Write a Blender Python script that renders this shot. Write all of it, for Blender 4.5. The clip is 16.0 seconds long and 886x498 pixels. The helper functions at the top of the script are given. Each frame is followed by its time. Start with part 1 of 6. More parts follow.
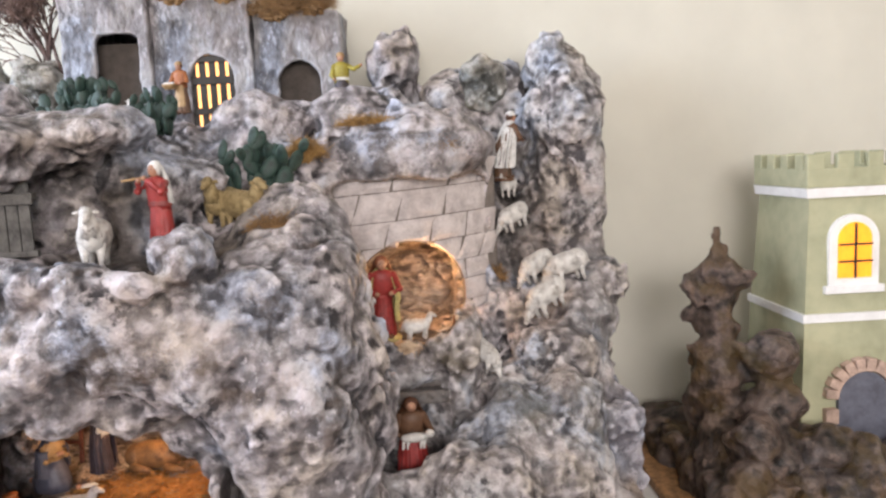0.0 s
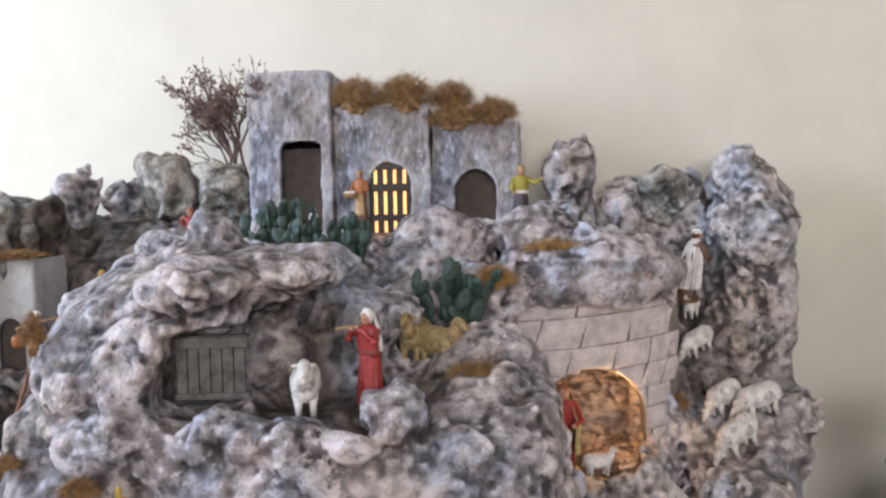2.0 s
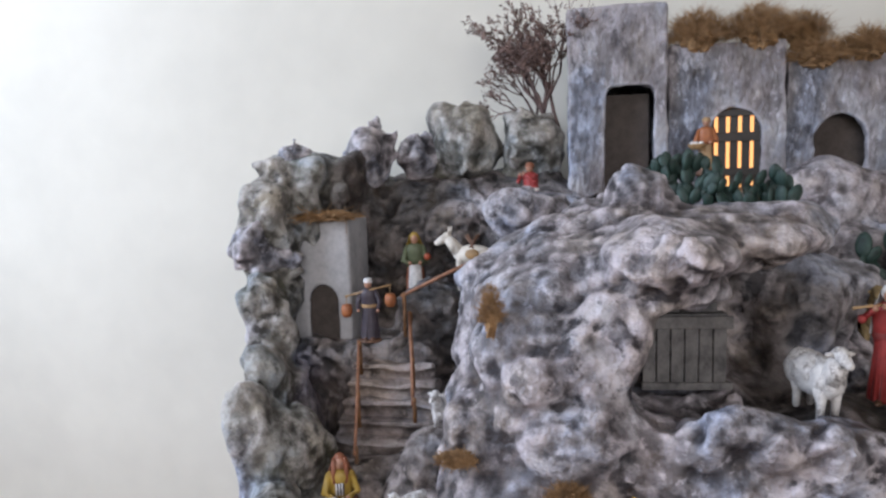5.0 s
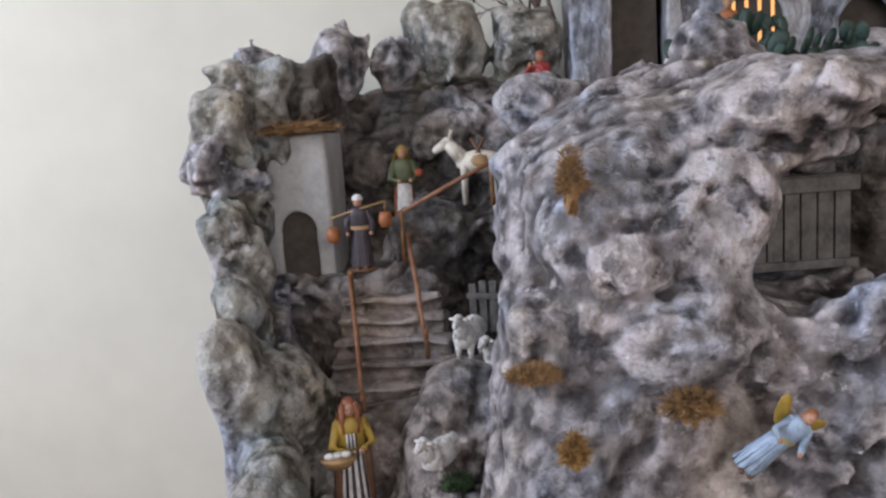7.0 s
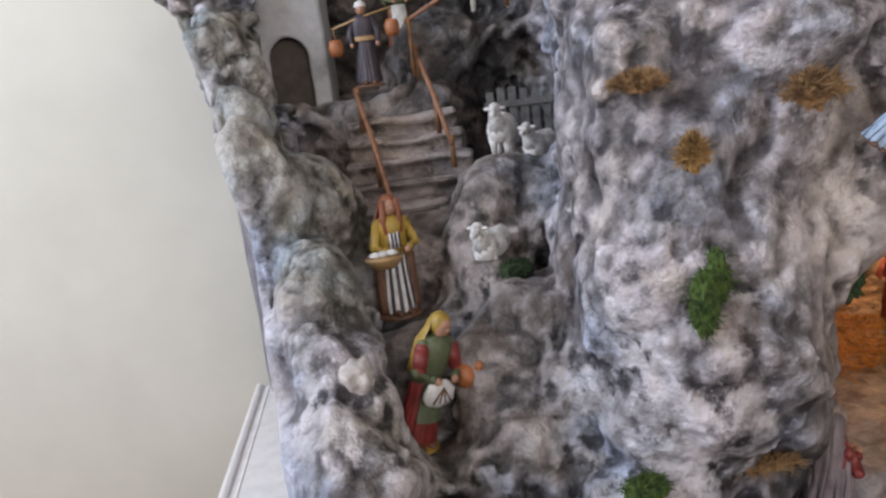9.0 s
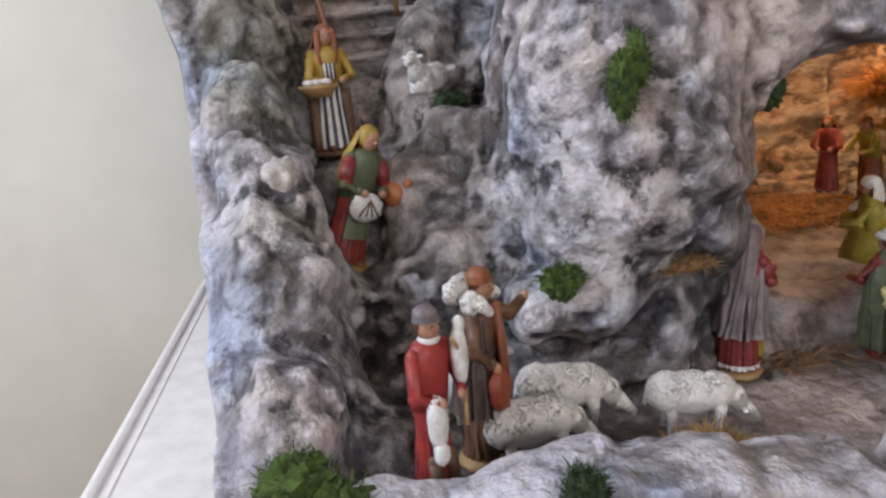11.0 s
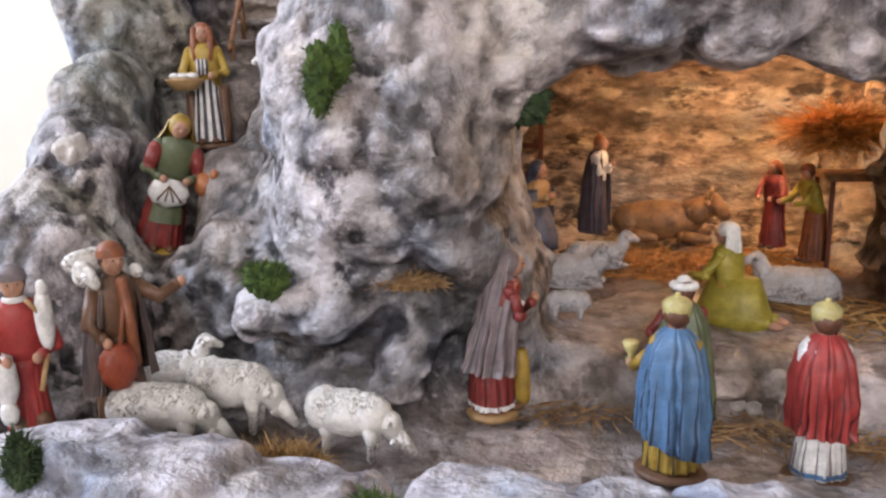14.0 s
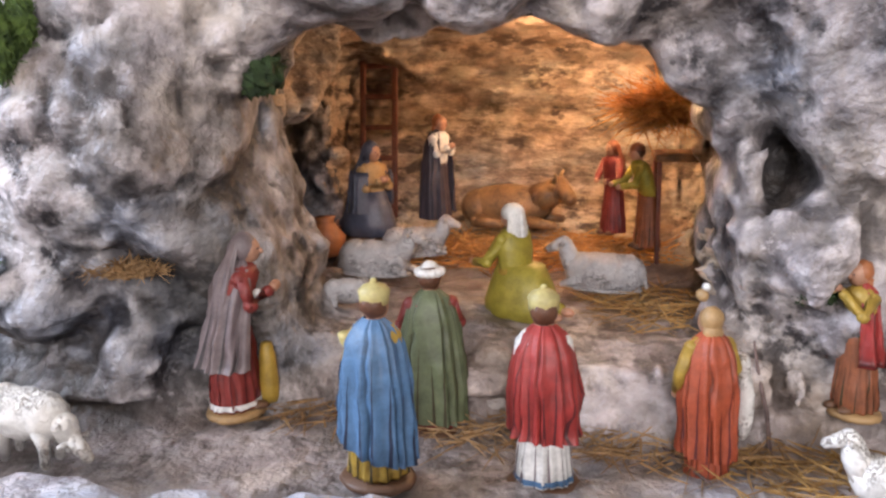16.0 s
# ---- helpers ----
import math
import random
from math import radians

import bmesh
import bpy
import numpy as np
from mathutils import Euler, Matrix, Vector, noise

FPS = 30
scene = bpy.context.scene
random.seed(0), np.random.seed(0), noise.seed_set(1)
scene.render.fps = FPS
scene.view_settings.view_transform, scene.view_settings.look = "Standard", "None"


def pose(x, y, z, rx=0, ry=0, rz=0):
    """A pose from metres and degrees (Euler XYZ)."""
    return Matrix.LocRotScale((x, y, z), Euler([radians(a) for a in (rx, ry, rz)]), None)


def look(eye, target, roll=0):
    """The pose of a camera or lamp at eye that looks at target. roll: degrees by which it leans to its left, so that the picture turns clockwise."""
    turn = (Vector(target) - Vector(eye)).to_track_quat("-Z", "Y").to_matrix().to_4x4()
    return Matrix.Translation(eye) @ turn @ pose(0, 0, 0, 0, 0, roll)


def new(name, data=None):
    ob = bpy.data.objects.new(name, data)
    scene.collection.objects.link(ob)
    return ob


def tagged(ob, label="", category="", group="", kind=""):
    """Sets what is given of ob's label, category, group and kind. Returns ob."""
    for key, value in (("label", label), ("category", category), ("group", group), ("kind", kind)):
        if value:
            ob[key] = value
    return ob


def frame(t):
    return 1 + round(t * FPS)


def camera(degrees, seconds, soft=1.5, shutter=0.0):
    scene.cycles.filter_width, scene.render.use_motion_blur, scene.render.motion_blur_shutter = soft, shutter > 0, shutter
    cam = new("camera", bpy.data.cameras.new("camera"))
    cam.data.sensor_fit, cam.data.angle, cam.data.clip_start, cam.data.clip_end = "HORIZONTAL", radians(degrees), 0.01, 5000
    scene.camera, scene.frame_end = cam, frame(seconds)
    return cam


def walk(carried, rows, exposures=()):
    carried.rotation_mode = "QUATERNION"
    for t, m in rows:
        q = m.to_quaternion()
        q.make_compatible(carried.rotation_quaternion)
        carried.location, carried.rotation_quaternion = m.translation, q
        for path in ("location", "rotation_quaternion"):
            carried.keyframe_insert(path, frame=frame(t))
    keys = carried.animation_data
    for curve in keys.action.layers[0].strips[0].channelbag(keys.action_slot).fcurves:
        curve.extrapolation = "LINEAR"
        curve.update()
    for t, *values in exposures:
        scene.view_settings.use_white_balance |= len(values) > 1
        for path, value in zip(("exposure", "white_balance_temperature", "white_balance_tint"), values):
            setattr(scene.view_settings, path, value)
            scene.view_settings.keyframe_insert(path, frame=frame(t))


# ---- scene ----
cam = camera(62.0, 16.0, soft=2.5)
PATH = [
    (0, (0.079, -0.122, 1.301), (0.137, 1.862, 1.059), -2.8),
    (0.5, (0.053, -0.114, 1.353), (0.053, 1.875, 1.143), -2.3),
    (1, (0.021, -0.101, 1.384), (-0.036, 1.891, 1.222), -2.0),
    (1.5, (-0.021, -0.087, 1.405), (-0.128, 1.907, 1.279), -1.6),
    (2, (-0.047, -0.076, 1.431), (-0.251, 1.909, 1.302), -1.1),
    (2.5, (-0.084, -0.057, 1.446), (-0.385, 1.915, 1.304), -0.9),
    (3, (-0.136, -0.036, 1.442), (-0.517, 1.922, 1.29), -0.7),
    (3.5, (-0.201, -0.013, 1.429), (-0.645, 1.931, 1.27), -0.6),
    (4, (-0.277, 0.003, 1.423), (-0.771, 1.933, 1.243), -0.8),
    (4.5, (-0.369, 0.005, 1.435), (-0.872, 1.927, 1.204), -1.0),
    (4.7, (-0.409, -0.001, 1.437), (-0.891, 1.925, 1.202), -1.3),
    (6.8, (-0.591, 0.121, 1.346), (-0.818, 2.088, 1.063), -3.4),
    (7, (-0.599, 0.129, 1.334), (-0.818, 2.094, 1.032), -4.0),
    (7.5, (-0.629, 0.14, 1.301), (-0.803, 2.102, 0.956), -4.8),
    (8, (-0.68, 0.139, 1.259), (-0.75, 2.103, 0.89), -4.8),
    (8.5, (-0.708, 0.145, 1.215), (-0.741, 2.105, 0.818), -5.9),
    (9, (-0.738, 0.148, 1.177), (-0.735, 2.099, 0.736), -7.2),
    (9.5, (-0.763, 0.15, 1.129), (-0.705, 2.1, 0.691), -7.0),
    (10, (-0.77, 0.154, 1.091), (-0.661, 2.097, 0.63), -6.3),
    (10.2, (-0.767, 0.147, 1.085), (-0.644, 2.079, 0.583), -5.8),
    (12.3, (-0.581, 0.11, 1.015), (-0.736, 2.032, 0.483), -3.2),
    (12.5, (-0.559, 0.114, 1.018), (-0.76, 2.034, 0.495), -2.9),
    (13, (-0.502, 0.126, 1.014), (-0.812, 2.045, 0.547), -2.5),
    (13.5, (-0.45, 0.14, 1.01), (-0.835, 2.055, 0.583), -1.9),
    (14, (-0.406, 0.156, 1.007), (-0.826, 2.069, 0.606), -1.3),
    (14.5, (-0.362, 0.176, 1.003), (-0.802, 2.087, 0.614), -1.1),
    (15, (-0.319, 0.198, 1.004), (-0.772, 2.102, 0.595), -1.4),
    (15.5, (-0.283, 0.217, 0.997), (-0.728, 2.123, 0.586), -1.5),
    (16, (-0.253, 0.232, 0.988), (-0.665, 2.143, 0.57), -1.4),
]
EXPOSURES = [(0, 0.33, 6470, 15), (1.5, 0.02, 6330, 15), (3, -0.31, 6200, 17), (4.7, -0.52, 6050, 16), (7, -0.76, 6380, 16), (8, -0.68, 6420, 16), (10, -0.62, 6450, 15), (12.5, -0.51, 6520, 16), (14, -0.04, 6430, 16), (15.5, 0.05, 6300, 16), (16, 0.28, 6300, 16)]
walk(cam, [(t, look(eye, target, roll)) for t, eye, target, roll in PATH], EXPOSURES)

# ---- light ----
world = bpy.data.worlds.new("world")
scene.world = world
world.use_nodes = True
wn = world.node_tree
sky = wn.nodes.new("ShaderNodeTexSky")
sky.sky_type, sky.sun_disc = "NISHITA", False
sky.sun_elevation, sky.sun_rotation = radians(40), radians(120)
wn.links.new(sky.outputs[0], wn.nodes["Background"].inputs[0])
wn.nodes["Background"].inputs[1].default_value = 0.1


def lamp(name, kind, m, power, colour, size=0.1, size_y=0.0):
    data = bpy.data.lights.new(name, kind)
    data.energy, data.color = power, colour
    if kind == "AREA":
        data.shape, data.size, data.size_y = "RECTANGLE", size, size_y or size
    else:
        data.shadow_soft_size = size
    ob = new(name, data)
    ob.matrix_world = m
    return ob


# daylight in the west window opening, an added fill from the south, and the small bulbs inside the model
lamp("window_daylight", "AREA", look((-2.42, 0.05, 2.02), (-0.5, 0.80, 1.0)), 80, (0.79, 0.88, 1.0), 1.25, 1.2)
lamp("rear_fill", "AREA", look((0.3, -2.40, 1.95), (-0.15, 0.8, 0.95)), 70, (1.0, 0.95, 0.90), 1.9, 0.75)
lamp("cave_bulb", "POINT", pose(-0.255, 0.915, 1.032), 1.4, (1.0, 0.61, 0.31), 0.008)
lamp("niche_bulb", "POINT", pose(0.105, 1.055, 1.135), 0.34, (1.0, 0.56, 0.24), 0.006)

# ---- materials ----
def mat(name, colour=(0.5, 0.5, 0.5), rough=0.7, metal=0.0, spread=0.12, scale=60.0, bump=0.15, second=None, emit=0.0, wash=0.0):
    """A painted or natural surface: the colour varied at two scales, with fine relief."""
    m = bpy.data.materials.new(name)
    m.use_nodes = True
    nt = m.node_tree
    b = nt.nodes["Principled BSDF"]
    b.inputs["Roughness"].default_value, b.inputs["Metallic"].default_value = rough, metal
    co = nt.nodes.new("ShaderNodeTexCoord")
    n1 = nt.nodes.new("ShaderNodeTexNoise")
    n1.inputs["Scale"].default_value, n1.inputs["Detail"].default_value = scale, 5
    n2 = nt.nodes.new("ShaderNodeTexNoise")
    n2.inputs["Scale"].default_value, n2.inputs["Detail"].default_value = scale * 4.7, 3
    for n in (n1, n2):
        nt.links.new(co.outputs["Object"], n.inputs["Vector"])
    mx = nt.nodes.new("ShaderNodeMath")
    mx.operation = "MULTIPLY_ADD"
    nt.links.new(n2.outputs[0], mx.inputs[0])
    mx.inputs[1].default_value = 0.4
    nt.links.new(n1.outputs[0], mx.inputs[2])
    r = nt.nodes.new("ShaderNodeValToRGB")
    lo = second or tuple(max(0.0, c * (1 - spread * 2.2)) for c in colour)
    hi = colour if second else tuple(min(1.0, c * (1 + spread)) for c in colour)
    r.color_ramp.elements[0].position, r.color_ramp.elements[1].position = 0.5, 0.85
    r.color_ramp.elements[0].color, r.color_ramp.elements[1].color = (*lo, 1), (*hi, 1)
    nt.links.new(mx.outputs[0], r.inputs[0])
    nt.links.new(r.outputs[0], b.inputs["Base Color"])
    # wash sets how far the base colour darkens in creases
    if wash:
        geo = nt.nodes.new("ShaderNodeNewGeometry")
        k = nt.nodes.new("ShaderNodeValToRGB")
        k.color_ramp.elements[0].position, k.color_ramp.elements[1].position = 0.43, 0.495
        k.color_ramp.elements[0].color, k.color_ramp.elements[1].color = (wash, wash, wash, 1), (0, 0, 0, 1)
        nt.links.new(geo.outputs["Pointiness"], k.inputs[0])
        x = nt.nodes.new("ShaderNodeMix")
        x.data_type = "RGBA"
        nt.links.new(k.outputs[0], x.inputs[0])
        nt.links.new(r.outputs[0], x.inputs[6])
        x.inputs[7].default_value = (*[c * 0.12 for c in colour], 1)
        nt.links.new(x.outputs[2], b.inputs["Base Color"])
    if bump:
        bp = nt.nodes.new("ShaderNodeBump")
        bp.inputs["Strength"].default_value, bp.inputs["Distance"].default_value = bump, 0.002
        nt.links.new(mx.outputs[0], bp.inputs["Height"])
        nt.links.new(bp.outputs[0], b.inputs["Normal"])
    if emit:
        b.inputs["Emission Color"].default_value = (*colour, 1)
        b.inputs["Emission Strength"].default_value = emit
    return m


def rock_material(name, dark, mid, light, stain, stain_at=0.62, tone=0.0, layers=1.0, mesh_tones=False):
    """Plastered rock, painted by hand: warm and cool wash, dark dabs, white dry-brush on the crests and mossy stains.
    Tones stored on the mesh can give the four colours instead, shade of the hollows included; they blend into one
    another."""
    m = bpy.data.materials.new(name)
    m.use_nodes = True
    nt = m.node_tree
    b = nt.nodes["Principled BSDF"]
    b.inputs["Specular IOR Level"].default_value = 0.42
    co = nt.nodes.new("ShaderNodeTexCoord")
    bed = nt.nodes.new("ShaderNodeMapping")
    bed.inputs["Scale"].default_value = (1.0, 1.0, layers)
    nt.links.new(co.outputs["Object"], bed.inputs["Vector"])

    def tex(scale, detail, rough=0.6, warp=0.0, away=0.0):
        n = nt.nodes.new("ShaderNodeTexNoise")
        n.inputs["Scale"].default_value, n.inputs["Detail"].default_value = scale, detail
        n.inputs["Roughness"].default_value, n.inputs["Distortion"].default_value = rough, warp
        src = bed.outputs[0]
        if away:
            sh = nt.nodes.new("ShaderNodeVectorMath")
            sh.inputs[1].default_value = (away, away * 0.7, -away)
            nt.links.new(src, sh.inputs[0])
            src = sh.outputs[0]
        nt.links.new(src, n.inputs["Vector"])
        return n.outputs[0]

    def ramp(src, stops):
        r = nt.nodes.new("ShaderNodeValToRGB")
        while len(r.color_ramp.elements) < len(stops):
            r.color_ramp.elements.new(0.5)
        for e, (p, c) in zip(r.color_ramp.elements, stops):
            e.position, e.color = p, (*c, 1) if len(c) == 3 else (c[0], c[0], c[0], 1)
        nt.links.new(src, r.inputs[0])
        return r.outputs[0]

    def mix(fac, a, c, kind="MIX"):
        x = nt.nodes.new("ShaderNodeMix")
        x.data_type, x.blend_type = "RGBA", kind
        for sock, v in ((x.inputs[0], fac), (x.inputs[6], a), (x.inputs[7], c)):
            if isinstance(v, tuple):
                sock.default_value = (*v, 1)
            elif isinstance(v, float):
                sock.default_value = v
            else:
                nt.links.new(v, sock)
        return x.outputs[2]

    def calc(op, a, c, d=0.0):
        x = nt.nodes.new("ShaderNodeMath")
        x.operation = op
        for sock, v in zip(x.inputs, (a, c, d)):
            if isinstance(v, float):
                sock.default_value = v
            else:
                nt.links.new(v, sock)
        return x.outputs[0]

    if mesh_tones:
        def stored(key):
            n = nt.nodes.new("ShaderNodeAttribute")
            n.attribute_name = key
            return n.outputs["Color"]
        dark, mid, light, stain = (stored(key) for key in REGION_TONES)

    def between(k, a, c):
        return mix(k, a, c) if mesh_tones else tuple(p * (1 - k) + q * k for p, q in zip(a, c))

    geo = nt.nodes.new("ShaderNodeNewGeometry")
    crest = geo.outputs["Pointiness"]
    # broad washes from dark to light, laid on with a wide brush
    sway = calc("MULTIPLY_ADD", tex(6.0, 3, 0.5), 0.34, calc("MULTIPLY_ADD", tex(18, 5, 0.60, 0.12, 3.1), 0.66, 0.0))
    base = mix(ramp(sway, ((0.39 + tone, (0.0,)), (0.46 + tone, (1.0,)))), between(0.12, dark, mid), mid)
    base = mix(ramp(sway, ((0.50 + tone, (0.0,)), (0.59 + tone, (1.0,)))), base, light)
    # dark sponge dabs, here dense and there rare
    dabs = ramp(tex(32, 5, 0.64, 0.12, 7.7), ((0.50, (0.0,)), (0.57, (1.0,))))
    dense = ramp(tex(8, 3, 0.5, 0.0, 1.3), ((0.37, (0.25,)), (0.54, (1.0,))))
    col = mix(calc("MULTIPLY", dabs, dense), base, between(0.06, dark, mid))
    # thin bluish white, brushed over patches of the stone
    veil = calc("MULTIPLY", ramp(tex(36, 6, 0.66, 0.1, 11.0), ((0.50, (0.0,)), (0.61, (0.65,)))), ramp(tex(7, 2, 0.5, 0.0, 12.0), ((0.47, (0.0,)), (0.58, (1.0,)))))
    white = mix(1.0, light, (1.22, 1.23, 1.27), "MULTIPLY")
    col = mix(veil, col, white)
    # dry brush on crests, darker in creases by pointiness
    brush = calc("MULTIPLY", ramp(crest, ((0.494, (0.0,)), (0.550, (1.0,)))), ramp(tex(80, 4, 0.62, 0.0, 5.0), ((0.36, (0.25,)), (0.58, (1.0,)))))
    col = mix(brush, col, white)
    fleck = calc("MULTIPLY", ramp(tex(80, 5, 0.64, 0.0, 2.2), ((0.57, (0.0,)), (0.66, (0.75,)))), ramp(tex(11, 2, 0.5, 0.0, 9.0), ((0.46, (0.05,)), (0.60, (1.0,)))))
    col = mix(fleck, col, white)
    crease = calc("MULTIPLY", ramp(crest, ((0.446, (1.0,)), (0.498, (0.0,)))), ramp(tex(30, 4, 0.6, 0.0, 4.0), ((0.32, (0.35,)), (0.58, (0.95,)))))
    col = mix(crease, col, dark)
    moss = ramp(tex(10, 6, 0.66, 0.1, 6.0), ((stain_at - 0.03, (0.0,)), (stain_at + 0.06, (0.7,))))
    col = mix(moss, col, stain)
    # warm and cool patches of the wash
    hue = ramp(tex(10, 5, 0.60, 0.1, 8.0), ((0.36, (1.08, 0.985, 0.88)), (0.46, (1.04, 0.972, 0.972)), (0.54, (1.0, 0.985, 0.985)), (0.63, (0.87, 0.955, 1.11))))
    col = mix(1.0, col, hue, "MULTIPLY")
    grain = ramp(tex(230, 3, 0.55, 0.0, 1.0), ((0.30, (0.90,)), (0.70, (1.08,))))
    col = mix(1.0, col, grain, "MULTIPLY")
    nt.links.new(col, b.inputs["Base Color"])
    gloss = ramp(tex(34, 4, 0.6, 0.0, 5.5), ((0.38, (0.36,)), (0.62, (0.62,))))
    nt.links.new(gloss, b.inputs["Roughness"])
    high = calc("MULTIPLY_ADD", tex(190, 3, 0.55), 0.16, tex(66, 5, 0.56, 0.1, 2.0))
    bp = nt.nodes.new("ShaderNodeBump")
    bp.inputs["Strength"].default_value, bp.inputs["Distance"].default_value = 0.9, 0.0095
    nt.links.new(high, bp.inputs["Height"])
    nt.links.new(bp.outputs[0], b.inputs["Normal"])
    return m


REGION_TONES = ("paint_dark", "paint_mid", "paint_light", "paint_stain")
# dark and earthy hold brown paint and also shade put into the colour
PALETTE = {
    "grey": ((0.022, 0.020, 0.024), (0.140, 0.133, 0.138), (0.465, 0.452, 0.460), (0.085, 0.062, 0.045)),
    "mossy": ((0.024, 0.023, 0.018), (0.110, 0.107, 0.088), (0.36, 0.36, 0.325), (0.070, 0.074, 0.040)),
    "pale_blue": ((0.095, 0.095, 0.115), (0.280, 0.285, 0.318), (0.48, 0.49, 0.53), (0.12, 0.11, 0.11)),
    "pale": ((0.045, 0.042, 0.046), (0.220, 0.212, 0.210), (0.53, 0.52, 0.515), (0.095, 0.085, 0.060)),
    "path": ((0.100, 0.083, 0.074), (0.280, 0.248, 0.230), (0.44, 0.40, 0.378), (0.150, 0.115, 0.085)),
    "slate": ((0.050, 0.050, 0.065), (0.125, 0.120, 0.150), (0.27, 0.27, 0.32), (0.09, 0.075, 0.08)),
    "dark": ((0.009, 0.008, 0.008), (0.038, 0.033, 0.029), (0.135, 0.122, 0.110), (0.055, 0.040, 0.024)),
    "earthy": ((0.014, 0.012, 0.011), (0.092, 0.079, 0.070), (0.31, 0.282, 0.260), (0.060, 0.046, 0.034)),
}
ROCK_TONED = rock_material("hand_painted_rock", *PALETTE["grey"], 0.60, mesh_tones=True)
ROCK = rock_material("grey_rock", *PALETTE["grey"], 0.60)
ROCK_GREEN = rock_material("mossy_rock", *PALETTE["mossy"], 0.55)
ROCK_BLUE = rock_material("pale_blue_rock", *PALETTE["pale_blue"], 0.62)
ROCK_DARK = rock_material("dark_brown_grey_rock", *PALETTE["dark"], 0.58, 0.02)
ROCK_CAVE = rock_material("brown_cave_rock", (0.085, 0.058, 0.042), (0.29, 0.215, 0.15), (0.55, 0.45, 0.34), (0.11, 0.072, 0.042), 0.60, -0.02, 2.4)
ROCK_BROWN = rock_material("brown_rock", (0.008, 0.006, 0.005), (0.040, 0.028, 0.023), (0.14, 0.105, 0.085), (0.075, 0.045, 0.010), 0.50)
ROCK_STEP = rock_material("worn_step_rock", (0.035, 0.028, 0.024), (0.20, 0.172, 0.155), (0.36, 0.32, 0.29), (0.10, 0.075, 0.058), 0.58, -0.02)
WALL = mat("cream_wall", (0.615, 0.597, 0.518), 0.85, spread=0.03, scale=3.0, bump=0.05)
WHITE_CLOTH = mat("white_cloth", (0.76, 0.73, 0.70), 0.9, spread=0.04, scale=40, bump=0.2)
PLASTER = rock_material("grey_house_plaster", (0.045, 0.043, 0.048), (0.165, 0.158, 0.162), (0.36, 0.36, 0.37), (0.12, 0.10, 0.095), 0.60, 0.0, 0.55)
PLASTER_PALE = mat("pale_house_plaster", (0.50, 0.50, 0.50), 0.85, scale=30, bump=0.4, second=(0.33, 0.33, 0.335))
DARK_IN = mat("dark_interior", (0.085, 0.070, 0.060), 0.95, bump=0.0)
# cave straw, with the bulb's orange light put into its colour
HAY = mat("bulb_tinted_hay", (0.55, 0.27, 0.075), 0.75, scale=90, second=(0.24, 0.10, 0.03))
STRAW = mat("dry_straw", (0.44, 0.26, 0.085), 0.8, scale=90, second=(0.15, 0.08, 0.028))
STRAW_DARK = mat("brown_straw", (0.36, 0.215, 0.095), 0.85, scale=90, second=(0.13, 0.070, 0.028))
CEIL = mat("white_ceiling", (0.62, 0.60, 0.57), 0.9, spread=0.02, scale=4, bump=0.0)
FLOOR = mat("terracotta_floor", (0.34, 0.22, 0.15), 0.5, scale=6, bump=0.05)

# ---- building tools ----
def mesh_object(name, verts, faces, material, parent=None, smooth=True, slots=None):
    me = bpy.data.meshes.new(name)
    me.from_pydata([tuple(v) for v in verts], [], [tuple(f) for f in faces])
    for m in (material if isinstance(material, (list, tuple)) else [material]):
        me.materials.append(m)
    if slots is not None:
        me.polygons.foreach_set("material_index", np.asarray(slots, dtype=np.int32))
    if smooth:
        me.polygons.foreach_set("use_smooth", np.ones(len(me.polygons), dtype=bool))
    me.update()
    ob = new(name, me)
    if parent is not None:
        ob.parent = parent
    return ob


def part(name, bm, material, parent, label=""):
    me = bpy.data.meshes.new(name)
    bm.to_mesh(me)
    bm.free()
    for m in (material if isinstance(material, (list, tuple)) else [material]):
        me.materials.append(m)
    ob = new(name, me)
    ob.parent = parent
    if label:
        ob["label"] = label
    return ob


def holder(name, m):
    ob = new(name)
    ob.matrix_world = m
    ob.empty_display_size = 0.02
    return ob


def box_bm(x0, x1, y0, y1, z0, z1, bevel=0.0):
    bm = bmesh.new()
    bmesh.ops.create_cube(bm, size=1.0)
    for v in bm.verts:
        v.co = Vector(((x0 + x1) / 2 + v.co.x * (x1 - x0), (y0 + y1) / 2 + v.co.y * (y1 - y0), (z0 + z1) / 2 + v.co.z * (z1 - z0)))
    if bevel:
        bmesh.ops.bevel(bm, geom=bm.edges[:], offset=bevel, segments=2, affect="EDGES", profile=0.5)
    return bm


LATTICE = np.random.RandomState(7).rand(64, 64, 64).astype(np.float32)


